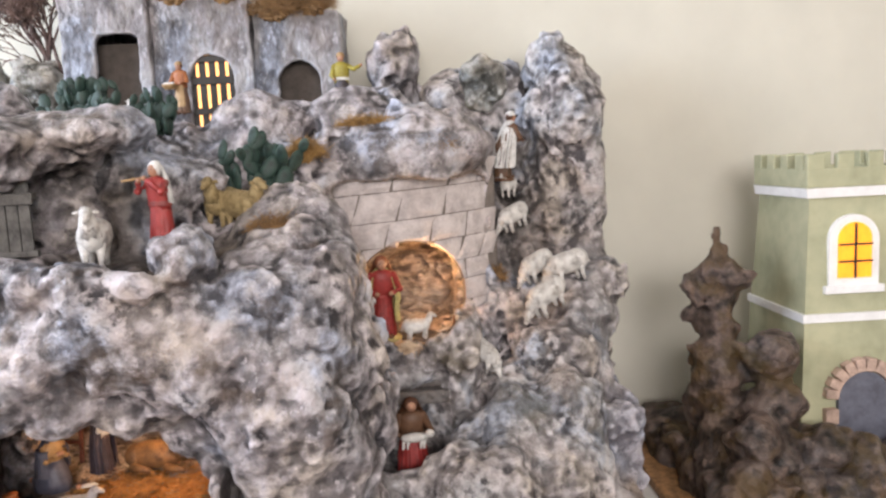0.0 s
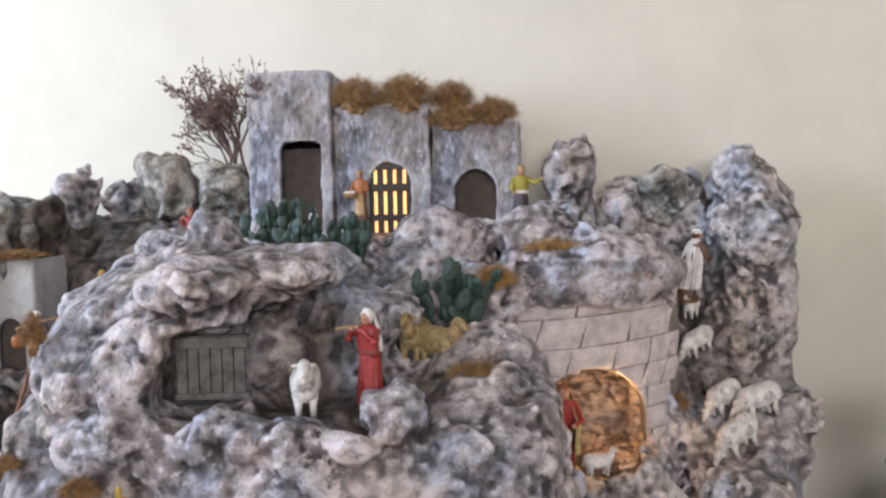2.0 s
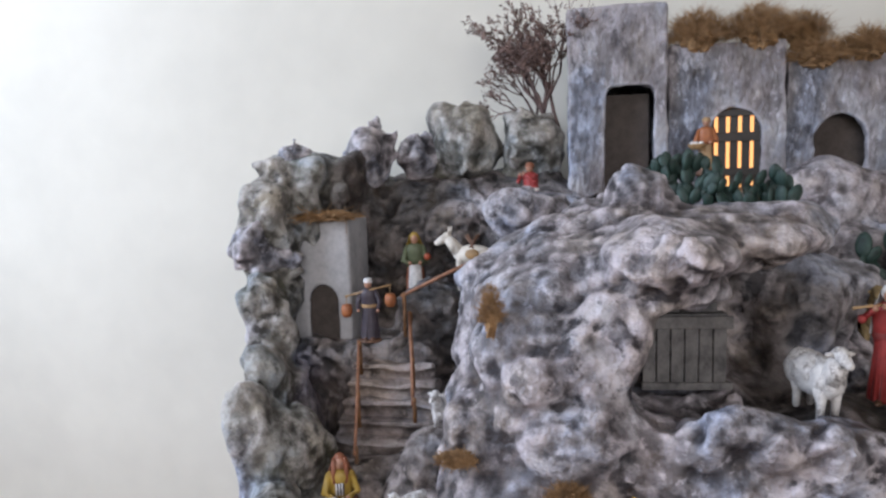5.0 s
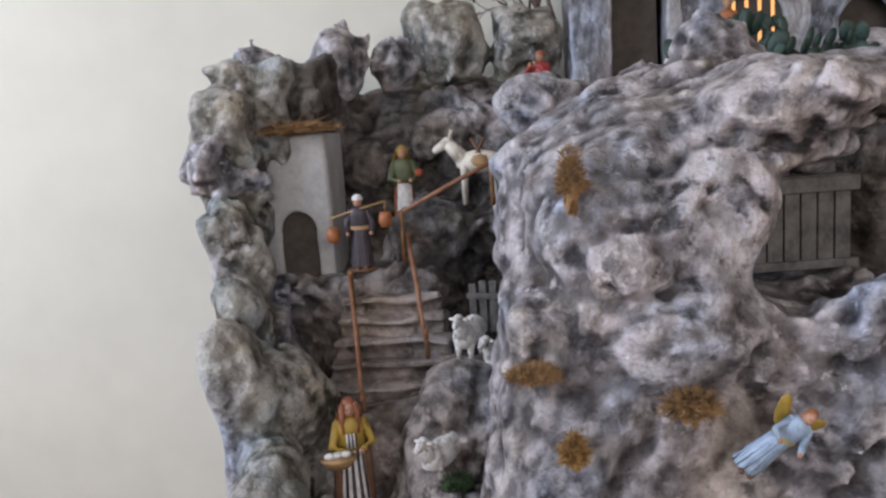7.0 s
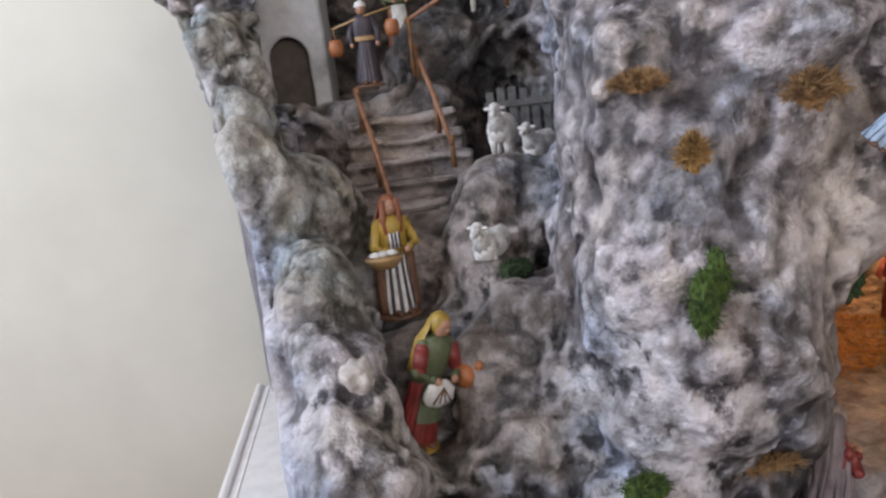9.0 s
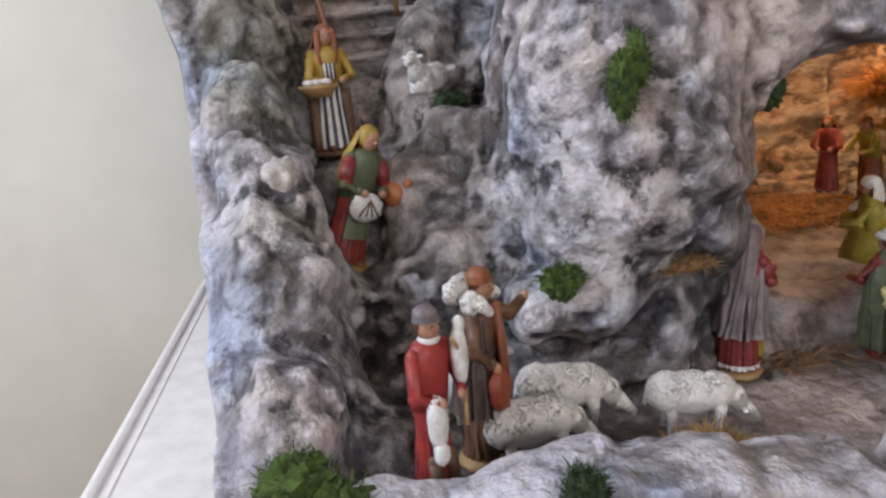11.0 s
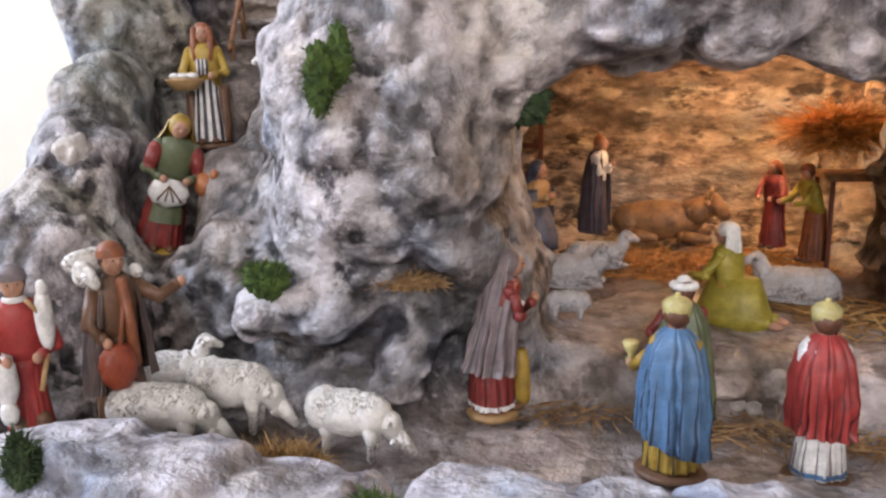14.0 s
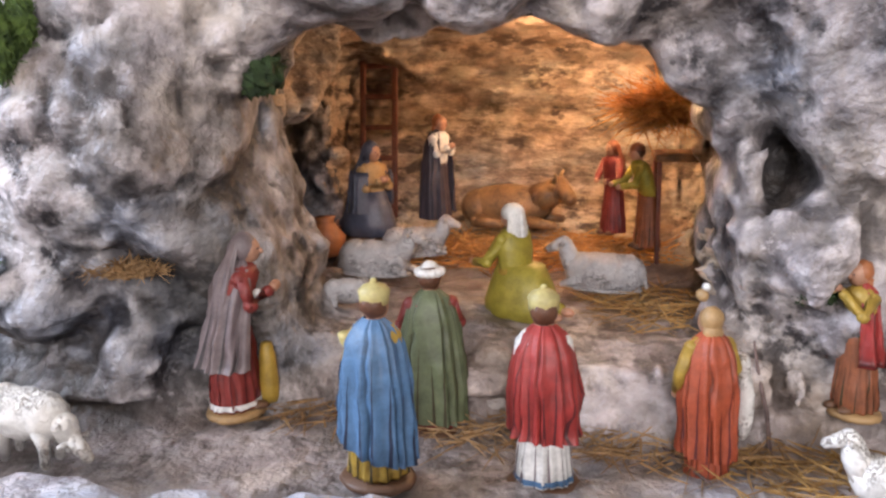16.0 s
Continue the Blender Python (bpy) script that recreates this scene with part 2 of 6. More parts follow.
def value_noise(x, y, z, scale, shift=0.0):
    """Smooth noise in -1..1 with features of about scale metres."""
    g = []
    x, y, z = 0.80 * x + 0.36 * y - 0.48 * z, -0.60 * x + 0.48 * y - 0.64 * z, 0.80 * y + 0.60 * z
    for c, o in ((x, 11.3), (y, 23.7), (z, 5.1)):
        c = c / scale + o + shift
        i = np.floor(c).astype(np.int32)
        f = (c - i).astype(np.float32)
        g.append((i & 63, (i + 1) & 63, f * f * (3 - 2 * f)))
    (x0, x1, u), (y0, y1, v), (z0, z1, w) = g
    a = LATTICE[x0, y0, z0] * (1 - u) + LATTICE[x1, y0, z0] * u
    b = LATTICE[x0, y1, z0] * (1 - u) + LATTICE[x1, y1, z0] * u
    c = LATTICE[x0, y0, z1] * (1 - u) + LATTICE[x1, y0, z1] * u
    d = LATTICE[x0, y1, z1] * (1 - u) + LATTICE[x1, y1, z1] * u
    return ((a * (1 - v) + b * v) * (1 - w) + (c * (1 - v) + d * v) * w) * 2 - 1


def crag_noise(x, y, z, amount=1.0):
    """Rounded lumps with creases between them and a few broken planes, as in crumpled plastered paper."""
    x, y, z = (c + 0.010 * value_noise(x, y, z, 0.06, o) for c, o in ((x, 31.0), (y, 41.0), (z, 53.0)))
    n = 0.022 * (np.abs(value_noise(x, y, z, 0.095)) - 0.30)
    n += 0.017 * (np.abs(value_noise(x, y, z, 0.050, 5.9)) - 0.30)
    rough = np.clip(0.55 + 1.25 * value_noise(x, y, z, 0.10, 14.0), 0.10, 1.3)
    n += 0.0100 * value_noise(x, y, z, 0.036, 3.3) * rough
    n += 0.0080 * (np.abs(value_noise(x, y, z, 0.026, 2.2)) - 0.30) * (1.35 - rough)
    n += 0.0056 * (0.30 - np.abs(value_noise(x, y, z, 0.0175, 1.9))) * rough
    n += 0.0030 * value_noise(x, y, z, 0.0150, 21.0)
    n += 0.0034 * value_noise(x, y, z, 0.0092, 12.0)
    return n * amount


class Solid:
    """A body on a grid of points, made of blended lumps; net() gives its skin."""

    def __init__(self, lo, hi, step):
        self.step, self.lo = step, np.array(lo)
        self.ax = [np.arange(a, b, step, dtype=np.float32) for a, b in zip(lo, hi)]
        self.d = np.full([len(a) for a in self.ax], 0.2, dtype=np.float32)
        self.tag = np.zeros(self.d.shape, dtype=np.uint8)

    def window(self, c, reach):
        s = []
        for a, m, r in zip(self.ax, c, reach):
            i, j = np.searchsorted(a, (m - r, m + r))
            s.append(slice(max(0, i - 1), min(len(a), j + 1)))
        return tuple(s), np.meshgrid(*[a[k] for a, k in zip(self.ax, s)], indexing="ij", sparse=True)

    def blend(self, s, e, k, tag, cut):
        old = self.d[s]
        if cut:
            e = -e
            h = np.clip(0.5 - 0.5 * (e - old) / -k, 0, 1) if k else 0
            out = np.maximum(old, e) + k * np.square(np.clip(k - np.abs(old - e), 0, None) / k) / 4 * 1.0
            hitp = e > old
        else:
            out = np.minimum(old, e) - np.square(np.clip(k - np.abs(old - e), 0, None) / k) * k / 4
            hitp = e < old
        if tag is not None:
            t = self.tag[s]
            t[hitp] = tag
            self.tag[s] = t
        self.d[s] = out

    def lump(self, c, r, turn=0.0, k=0.03, tag=None, cut=False):
        m = max(r) + 0.06
        s, (x, y, z) = self.window(c, (m, m, r[2] + 0.06))
        a = radians(turn)
        x, y, z = x - c[0], y - c[1], z - c[2]
        u, v = x * math.cos(a) + y * math.sin(a), -x * math.sin(a) + y * math.cos(a)
        k0 = np.sqrt((u / r[0]) ** 2 + (v / r[1]) ** 2 + (z / r[2]) ** 2) + 1e-6
        k1 = np.sqrt((u / r[0] ** 2) ** 2 + (v / r[1] ** 2) ** 2 + (z / r[2] ** 2) ** 2) + 1e-6
        self.blend(s, (k0 * (k0 - 1) / k1).astype(np.float32), k, tag, cut)

    def block(self, c, h, turn=0.0, round_=0.02, k=0.03, tag=None, cut=False):
        m = math.hypot(h[0], h[1]) + 0.06
        s, (x, y, z) = self.window(c, (m, m, h[2] + 0.06))
        a = radians(turn)
        x, y, z = x - c[0], y - c[1], z - c[2]
        u, v = x * math.cos(a) + y * math.sin(a), -x * math.sin(a) + y * math.cos(a)
        q = [np.abs(w) - (e - round_) for w, e in zip((u, v, z), h)]
        out = np.sqrt(sum(np.square(np.maximum(w, 0)) for w in q))
        ins = np.minimum(np.maximum(np.maximum(q[0], q[1]), q[2]), 0)
        self.blend(s, (out + ins - round_).astype(np.float32), k, tag, cut)

    def tunnel(self, c, w, half, k=0.002):
        """Cuts a round tunnel of radius w along y."""
        s, (x, y, z) = self.window(c, (w + 0.03, half + 0.03, w + 0.03))
        e = np.maximum(np.sqrt((x - c[0]) ** 2 + (z - c[2]) ** 2) - w, np.abs(y - c[1]) - half)
        self.blend(s, e.astype(np.float32), k, None, True)

    def chip(self, p, n, k=0.006):
        """Cuts off all beyond a plane."""
        x, y, z = np.meshgrid(*self.ax, indexing="ij", sparse=True)
        e = (x - p[0]) * n[0] + (y - p[1]) * n[1] + (z - p[2]) * n[2]
        self.d = np.maximum(self.d, e).astype(np.float32)

    def roughen(self, amount=1.0, calm=None):
        near = np.nonzero(np.abs(self.d) < 0.05)
        x, y, z = (a[i] for a, i in zip(self.ax, near))
        n = crag_noise(x, y, z, amount)
        if calm is not None:
            n *= calm(x, y, z)
        self.d[near] -= n

    def net(self):
        """The skin by surface nets: vertices, quads and each quad's tag."""
        d, st = self.d, self.step
        inside = d < 0
        n = np.array(d.shape)
        cell = np.zeros(n - 1, dtype=np.uint8)
        for i in (0, 1):
            for j in (0, 1):
                for k in (0, 1):
                    cell += inside[i:n[0] - 1 + i, j:n[1] - 1 + j, k:n[2] - 1 + k]
        live = np.argwhere((cell > 0) & (cell < 8))
        index = np.full(cell.shape, -1, dtype=np.int64)
        index[tuple(live.T)] = np.arange(len(live))
        corner = {(i, j, k): d[live[:, 0] + i, live[:, 1] + j, live[:, 2] + k] for i in (0, 1) for j in (0, 1) for k in (0, 1)}
        total, count = np.zeros((len(live), 3)), np.zeros(len(live))
        for a in corner:
            for axis in range(3):
                if a[axis] == 0:
                    b = tuple(1 if q == axis else a[q] for q in range(3))
                    da, db = corner[a], corner[b]
                    cross = (da < 0) != (db < 0)
                    f = np.where(cross, da / np.where(da == db, 1, da - db), 0)
                    p = np.tile(np.array(a, dtype=float), (len(live), 1))
                    p[:, axis] = f
                    total += p * cross[:, None]
                    count += cross
        verts = self.lo + (live + total / count[:, None]) * st
        quads, tags = [], []
        for axis in range(3):
            o = [q for q in range(3) if q != axis]
            lo = [slice(1, -1)] * 3
            lo[axis] = slice(0, -1)
            hi = list(lo)
            hi[axis] = slice(1, None)
            a, b = inside[tuple(lo)], inside[tuple(hi)]
            cut = np.argwhere(a != b)
            base = cut + np.array([0 if q == axis else 1 for q in range(3)])
            ids = []
            for s0, s1 in ((0, 0), (-1, 0), (-1, -1), (0, -1)):
                c = base.copy()
                c[:, o[0]] += s0
                c[:, o[1]] += s1
                ids.append(index[c[:, 0], c[:, 1], c[:, 2]])
            q = np.stack(ids, 1)
            flip = ~a[tuple(cut.T)]
            if axis == 1:
                flip = ~flip
            q[flip] = q[flip][:, ::-1]
            quads.append(q)
            at = self.lo + base * st
            wander = [np.rint(5.0 * value_noise(at[:, 0], at[:, 1], at[:, 2], 0.030, 17.0 + k) + 3.5 * value_noise(at[:, 0], at[:, 1], at[:, 2], 0.011, 27.0 + k)).astype(int) for k in range(3)]
            look_at = [np.clip(base[:, k] + wander[k], 0, n[k] - 1) for k in range(3)]
            tags.append(self.tag[look_at[0], look_at[1], look_at[2]])
        quads, tags = np.concatenate(quads), np.concatenate(tags)
        ok = (quads >= 0).all(1)
        quads, tags = quads[ok], tags[ok]
        # drop loose crumbs
        lab = np.arange(len(verts))
        while True:
            low = lab[quads].min(1)
            was = lab.copy()
            np.minimum.at(lab, quads.ravel(), np.repeat(low, 4))
            lab = lab[lab]
            if (lab == was).all():
                break
        big = np.bincount(lab, minlength=len(verts))[lab] > 300
        keep = big[quads[:, 0]]
        return verts, quads[keep], tags[keep]


def quick_mesh(name, verts, quads, material):
    me = bpy.data.meshes.new(name)
    me.vertices.add(len(verts))
    me.vertices.foreach_set("co", np.asarray(verts, dtype=np.float32).ravel())
    me.loops.add(quads.size)
    me.loops.foreach_set("vertex_index", quads.astype(np.int32).ravel())
    me.polygons.add(len(quads))
    me.polygons.foreach_set("loop_start", np.arange(0, quads.size, 4, dtype=np.int32))
    me.polygons.foreach_set("use_smooth", np.ones(len(quads), dtype=bool))
    me.materials.append(material)
    me.update(calc_edges=True)
    me.validate()
    return new(name, me)


def skin_parts(parent, solid, names, materials, paints):
    """One mesh for each tag of the solid, with the normals and the region tones of the whole so that no seam shows."""
    verts, quads, tags = solid.net()
    a, b, c, d = (verts[quads[:, i]] for i in range(4))
    fn = np.cross(c - a, d - b)
    vn = np.zeros_like(verts)
    for i in range(4):
        for k in range(3):
            vn[:, k] += np.bincount(quads[:, i], fn[:, k], len(verts))
    vn /= np.linalg.norm(vn, axis=1)[:, None] + 1e-12
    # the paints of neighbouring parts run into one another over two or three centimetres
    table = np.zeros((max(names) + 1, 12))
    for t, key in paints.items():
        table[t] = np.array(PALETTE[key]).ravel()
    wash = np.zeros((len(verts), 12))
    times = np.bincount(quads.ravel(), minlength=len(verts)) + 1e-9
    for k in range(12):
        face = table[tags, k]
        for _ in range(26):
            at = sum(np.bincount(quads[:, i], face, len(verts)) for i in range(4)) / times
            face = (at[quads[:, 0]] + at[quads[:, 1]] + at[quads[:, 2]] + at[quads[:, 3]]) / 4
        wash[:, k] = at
    for t, name in names.items():
        q = quads[tags == t]
        if not len(q):
            continue
        used, inv = np.unique(q, return_inverse=True)
        ob = quick_mesh(name, verts[used], inv.reshape(q.shape), materials.get(t, ROCK_TONED))
        ob.data.normals_split_custom_set_from_vertices(vn[used].tolist())
        for k, key in enumerate(REGION_TONES):
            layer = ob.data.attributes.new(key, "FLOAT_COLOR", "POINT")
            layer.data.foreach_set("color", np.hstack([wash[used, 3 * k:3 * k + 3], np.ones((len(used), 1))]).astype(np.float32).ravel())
        ob.parent = parent


# ---- room ----
def wall_panel(name, x0, x1, y0, y1, z0, z1, material):
    ob = part(name, box_bm(x0, x1, y0, y1, z0, z1), material, None)
    return tagged(ob, kind="structure")


BACK = 1.39
wall_panel("wall_north", -2.6, 2.6, BACK, BACK + 0.15, 0, 2.8, WALL)
wall_panel("wall_east", 2.5, 2.65, -2.6, BACK, 0, 2.8, WALL)
# the west wall with its window opening
wall_panel("wall_west_below", -2.6, -2.45, -2.6, BACK, 0, 1.4, WALL)
wall_panel("wall_west_above", -2.6, -2.45, -2.6, BACK, 2.65, 2.8, WALL)
wall_panel("wall_west_front", -2.6, -2.45, -2.6, -0.6, 1.4, 2.65, WALL)
wall_panel("wall_west_back", -2.6, -2.45, 0.9, BACK, 1.4, 2.65, WALL)
# the south wall, unseen, with an opening added for the fill light
wall_panel("wall_south_below", -2.45, 2.5, -2.6, -2.45, 0, 1.5, WALL)
wall_panel("wall_south_above", -2.45, 2.5, -2.6, -2.45, 2.4, 2.8, WALL)
wall_panel("wall_south_left", -2.45, -0.7, -2.6, -2.45, 1.5, 2.4, WALL)
wall_panel("wall_south_right", 1.3, 2.5, -2.6, -2.45, 1.5, 2.4, WALL)
wall_panel("ceiling", -2.6, 2.65, -2.6, BACK + 0.15, 2.8, 2.9, CEIL)
wall_panel("floor", -2.6, 2.65, -2.6, BACK + 0.15, -0.1, 0.0, FLOOR)

# ---- table under the model ----
table = tagged(holder("display_table", pose(0, 0.9, 0)), "long display table with a white cloth against the wall", "table")
T0, T1, TY0, TY1, TZ = -1.008, 1.30, 0.33, BACK - 0.012, 0.695


def slant(bm):
    """The left edge of the table runs a little off the square."""
    for vert in bm.verts:
        if vert.co.x < T0 + 0.1:
            vert.co.x -= 0.085 * (vert.co.y + 0.9 - 0.45)
    return bm


part("tabletop", slant(box_bm(T0, T1, TY0 - 0.9, TY1 - 0.9, TZ - 0.03, TZ, 0.006)), WHITE_CLOTH, table, "white cloth-covered top")
for hx, hr in ((0.0, 0.007), (0.017, 0.0018)):
    part("cloth_hem", slant(box_bm(T0 + hx - hr, T0 + hx + hr, TY0 - 0.9, TY1 - 0.9, TZ - 0.012, TZ + hr * 0.8, hr * 0.8)), WHITE_CLOTH, table, "rolled white hem")
for lx in (T0 + 0.01, T1 - 0.06):
    for ly in (TY0 + 0.06, TY1 - 0.06):
        part("leg", box_bm(lx - 0.025, lx + 0.025, ly - 0.925, ly - 0.875, 0.0, TZ - 0.03, 0.004), WHITE_CLOTH, table)

# ---- the rock model ----
# tags: 0 crag, 1 left ridge, 2 back ridge, 3 right ridge, 4 cave, 5 path, 6 front ledge, 7 valley, 8 dark slope and
# shade painted in hollows, 9 outer edge, 10 flat side
body = Solid((-1.12, 0.345, 0.66), (0.56, BACK - 0.004, 1.56), 0.0043)
L, B = body.lump, body.block

# base and the front ground
B((-0.235, 0.90, 0.735), (0.635, 0.475, 0.05), tag=5)
# left ridge, rising from the front corner to the back
for y, x, top, w in ((0.48, -0.798, 0.82, 0.04), (0.56, -0.808, 0.865, 0.038), (0.64, -0.824, 0.925, 0.034), (0.71, -0.828, 0.985, 0.028), (0.775, -0.848, 1.05, 0.028),
                     (0.84, -0.882, 1.12, 0.030), (0.92, -0.922, 1.19, 0.030), (1.00, -0.955, 1.27, 0.028), (1.06, -0.978, 1.36, 0.030), (1.14, -0.965, 1.40, 0.05), (1.24, -0.955, 1.42, 0.06)):
    B((x, y, (top + 0.70) / 2), (w, 0.06, (top - 0.70) / 2), 10, 0.03, 0.03, tag=0 if y < 0.75 else 1)
for y, x, top in ((0.45, -0.828, 0.79), (0.53, -0.834, 0.83), (0.61, -0.850, 0.88), (0.69, -0.856, 0.94), (0.77, -0.874, 1.00), (0.85, -0.904, 1.06), (0.93, -0.938, 1.13), (1.01, -0.962, 1.22), (1.09, -0.983, 1.28)):
    B((x, y, (top + 0.70) / 2), (0.026, 0.055, (top - 0.70) / 2), 11, 0.01, 0.02, tag=9)
B((-0.985, 1.17, 0.92), (0.035, 0.235, 0.225), 18, 0.008, 0.015, tag=10)
B((-0.995, 1.23, 1.0), (0.035, 0.16, 0.27), 18, 0.008, 0.015, tag=10)
L((-0.902, 0.83, 1.11), (0.030, 0.05, 0.06), tag=1)
L((-0.825, 0.69, 0.955), (0.026, 0.03, 0.03), tag=1, k=0.015)
L((-0.825, 0.655, 0.90), (0.04, 0.05, 0.05), tag=1)
L((-0.845, 0.86, 1.06), (0.03, 0.04, 0.06), tag=1)
B((-0.938, 1.105, 1.385), (0.048, 0.055, 0.068), 8, 0.02, 0.015, tag=1)
B((-0.962, 1.045, 1.355), (0.036, 0.040, 0.052), 0, 0.02, 0.012, tag=1)
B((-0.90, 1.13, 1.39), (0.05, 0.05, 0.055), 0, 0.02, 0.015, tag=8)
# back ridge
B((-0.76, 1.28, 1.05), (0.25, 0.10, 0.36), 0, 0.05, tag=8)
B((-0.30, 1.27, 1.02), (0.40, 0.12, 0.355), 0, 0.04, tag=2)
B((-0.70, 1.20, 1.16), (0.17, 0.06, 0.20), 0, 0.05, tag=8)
# valley floor and the slope under the stairs
B((-0.75, 0.60, 0.76), (0.13, 0.14, 0.045), tag=7)
B((-0.765, 0.735, 0.79), (0.075, 0.07, 0.095), tag=7)
B((-0.77, 0.83, 0.84), (0.10, 0.06, 0.118), tag=7)
B((-0.75, 0.97, 0.90), (0.12, 0.12, 0.13), tag=7)
B((-0.78, 1.12, 1.00), (0.15, 0.10, 0.165), tag=7)
B((-0.68, 1.10, 1.10), (0.07, 0.09, 0.14), tag=8)
L((-0.70, 0.83, 0.97), (0.035, 0.045, 0.055), tag=7)
L((-0.715, 0.74, 0.90), (0.03, 0.04, 0.07), tag=7)
L((-0.685, 0.70, 0.86), (0.05, 0.06, 0.07), tag=7)
L((-0.66, 0.75, 0.93), (0.045, 0.06, 0.07), tag=7)
B((-0.65, 0.92, 0.995), (0.06, 0.08, 0.09), tag=7)
# central crag
B((-0.43, 0.83, 1.14), (0.165, 0.20, 0.175), 0, 0.09, tag=0)
L((-0.47, 0.80, 1.24), (0.15, 0.14, 0.125), tag=0)
L((-0.435, 0.835, 1.295), (0.15, 0.11, 0.088), tag=0)
L((-0.27, 0.86, 1.285), (0.10, 0.06, 0.045), tag=0)
L((-0.545, 0.80, 1.29), (0.06, 0.07, 0.06), tag=0)
L((-0.555, 1.00, 1.358), (0.06, 0.04, 0.036), tag=2)
L((-0.421, 0.815, 1.382), (0.038, 0.034, 0.040), tag=0, k=0.012)
B((-0.19, 0.86, 1.10), (0.19, 0.20, 0.105), 0, 0.06, tag=0)
L((-0.055, 0.82, 1.19), (0.05, 0.06, 0.065), tag=0)
L((-0.082, 0.835, 1.232), (0.046, 0.045, 0.048), tag=0, k=0.015)
L((-0.170, 0.865, 1.195), (0.065, 0.055, 0.045), tag=2)
L((-0.12, 0.78, 1.18), (0.07, 0.06, 0.06), tag=0)
L((-0.17, 0.705, 1.16), (0.06, 0.05, 0.065), tag=0)
L((-0.28, 0.68, 1.14), (0.14, 0.055, 0.075), tag=0)
B((-0.055, 0.87, 0.98), (0.042, 0.12, 0.22), 0, 0.035, tag=0)
# the pillar left of the cave
L((-0.57, 0.70, 0.94), (0.085, 0.10, 0.17), tag=0)
L((-0.553, 0.660, 1.01), (0.075, 0.062, 0.10), tag=0)
L((-0.515, 0.665, 0.98), (0.055, 0.06, 0.075), tag=7)
L((-0.578, 0.74, 1.08), (0.055, 0.09, 0.15), tag=0)
L((-0.565, 0.765, 1.18), (0.055, 0.06, 0.10), tag=0)
L((-0.605, 0.625, 0.865), (0.05, 0.035, 0.022), tag=0, k=0.015)
# pillar's dark brown foot, darkened further for the shade under it
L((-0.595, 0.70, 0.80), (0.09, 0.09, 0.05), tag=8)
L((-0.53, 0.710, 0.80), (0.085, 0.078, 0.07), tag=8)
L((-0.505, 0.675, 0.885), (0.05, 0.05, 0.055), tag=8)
# right of the nativity cave
L((-0.060, 0.78, 0.98), (0.085, 0.11, 0.16), tag=0)
L((-0.110, 0.735, 0.985), (0.06, 0.085, 0.12), tag=0)
L((-0.125, 0.715, 0.89), (0.05, 0.06, 0.06), tag=0)
L((-0.10, 0.745, 0.86), (0.11, 0.07, 0.055), tag=0)
L((-0.03, 0.70, 0.83), (0.09, 0.07, 0.05), tag=0)
# ground behind the crag, under the houses and above the brick wall
B((-0.235, 1.13, 1.02), (0.375, 0.14, 0.315), 0, 0.05, tag=2)
B((0.06, 1.20, 1.13), (0.135, 0.13, 0.21), 0, 0.04, tag=2)
B((0.20, 1.32, 1.13), (0.10, 0.06, 0.21), 0, 0.04, tag=2)
L((0.06, 1.05, 1.325), (0.145, 0.07, 0.05), tag=2)
L((-0.01, 1.09, 1.37), (0.07, 0.05, 0.05), tag=2)
L((0.135, 1.07, 1.325), (0.055, 0.06, 0.045), tag=2)
L((-0.17, 1.09, 1.355), (0.085, 0.06, 0.06), tag=2)
L((-0.30, 1.07, 1.32), (0.08, 0.07, 0.06), tag=2)
L((-0.075, 1.00, 1.25), (0.05, 0.06, 0.065), tag=2)
# right ridge with its terraces
B((0.345, 1.28, 1.05), (0.075, 0.10, 0.36), 0, 0.05, tag=3)
L((0.335, 1.26, 1.445), (0.05, 0.07, 0.07), tag=3)
L((0.365, 1.25, 1.36), (0.055, 0.08, 0.09), tag=3)
L((0.375, 1.26, 1.25), (0.04, 0.08, 0.07), tag=3)
L((0.23, 1.32, 1.40), (0.07, 0.06, 0.085), tag=3)
L((0.15, 1.31, 1.39), (0.06, 0.06, 0.08), tag=3)
B((0.27, 1.28, 1.05), (0.07, 0.10, 0.20), 0, 0.03, tag=7)
B((0.29, 1.19, 0.95), (0.10, 0.09, 0.135), 0, 0.04, tag=3)
L((0.345, 1.16, 1.02), (0.08, 0.08, 0.07), tag=3)
L((0.30, 1.09, 0.95), (0.09, 0.08, 0.085), tag=3)
L((0.22, 1.06, 0.90), (0.07, 0.07, 0.06), tag=3)
L((0.20, 0.99, 0.83), (0.09, 0.09, 0.11), tag=3)
L((0.29, 1.00, 0.86), (0.075, 0.08, 0.10), tag=3)
L((0.28, 0.95, 0.78), (0.08, 0.10, 0.11), tag=3)
B((0.375, 1.13, 0.80), (0.035, 0.14, 0.10), 6, 0.015, 0.02, tag=9)
L((0.385, 1.160, 1.075), (0.055, 0.050, 0.045), tag=3, k=0.015)
L((0.14, 0.88, 0.79), (0.09, 0.09, 0.11), tag=3)
B((0.07, 1.02, 0.78), (0.13, 0.16, 0.085), tag=3)
B((0.05, 1.06, 0.92), (0.10, 0.07, 0.105), 0, 0.02, tag=3)
L((0.125, 1.02, 0.99), (0.045, 0.05, 0.10), tag=3)
# step in front of the cave and front ledge stones
B((-0.25, 0.87, 0.775), (0.27, 0.195, 0.058), 0, 0.02, tag=5)
L((-0.20, 0.675, 0.80), (0.07, 0.035, 0.03), tag=5)
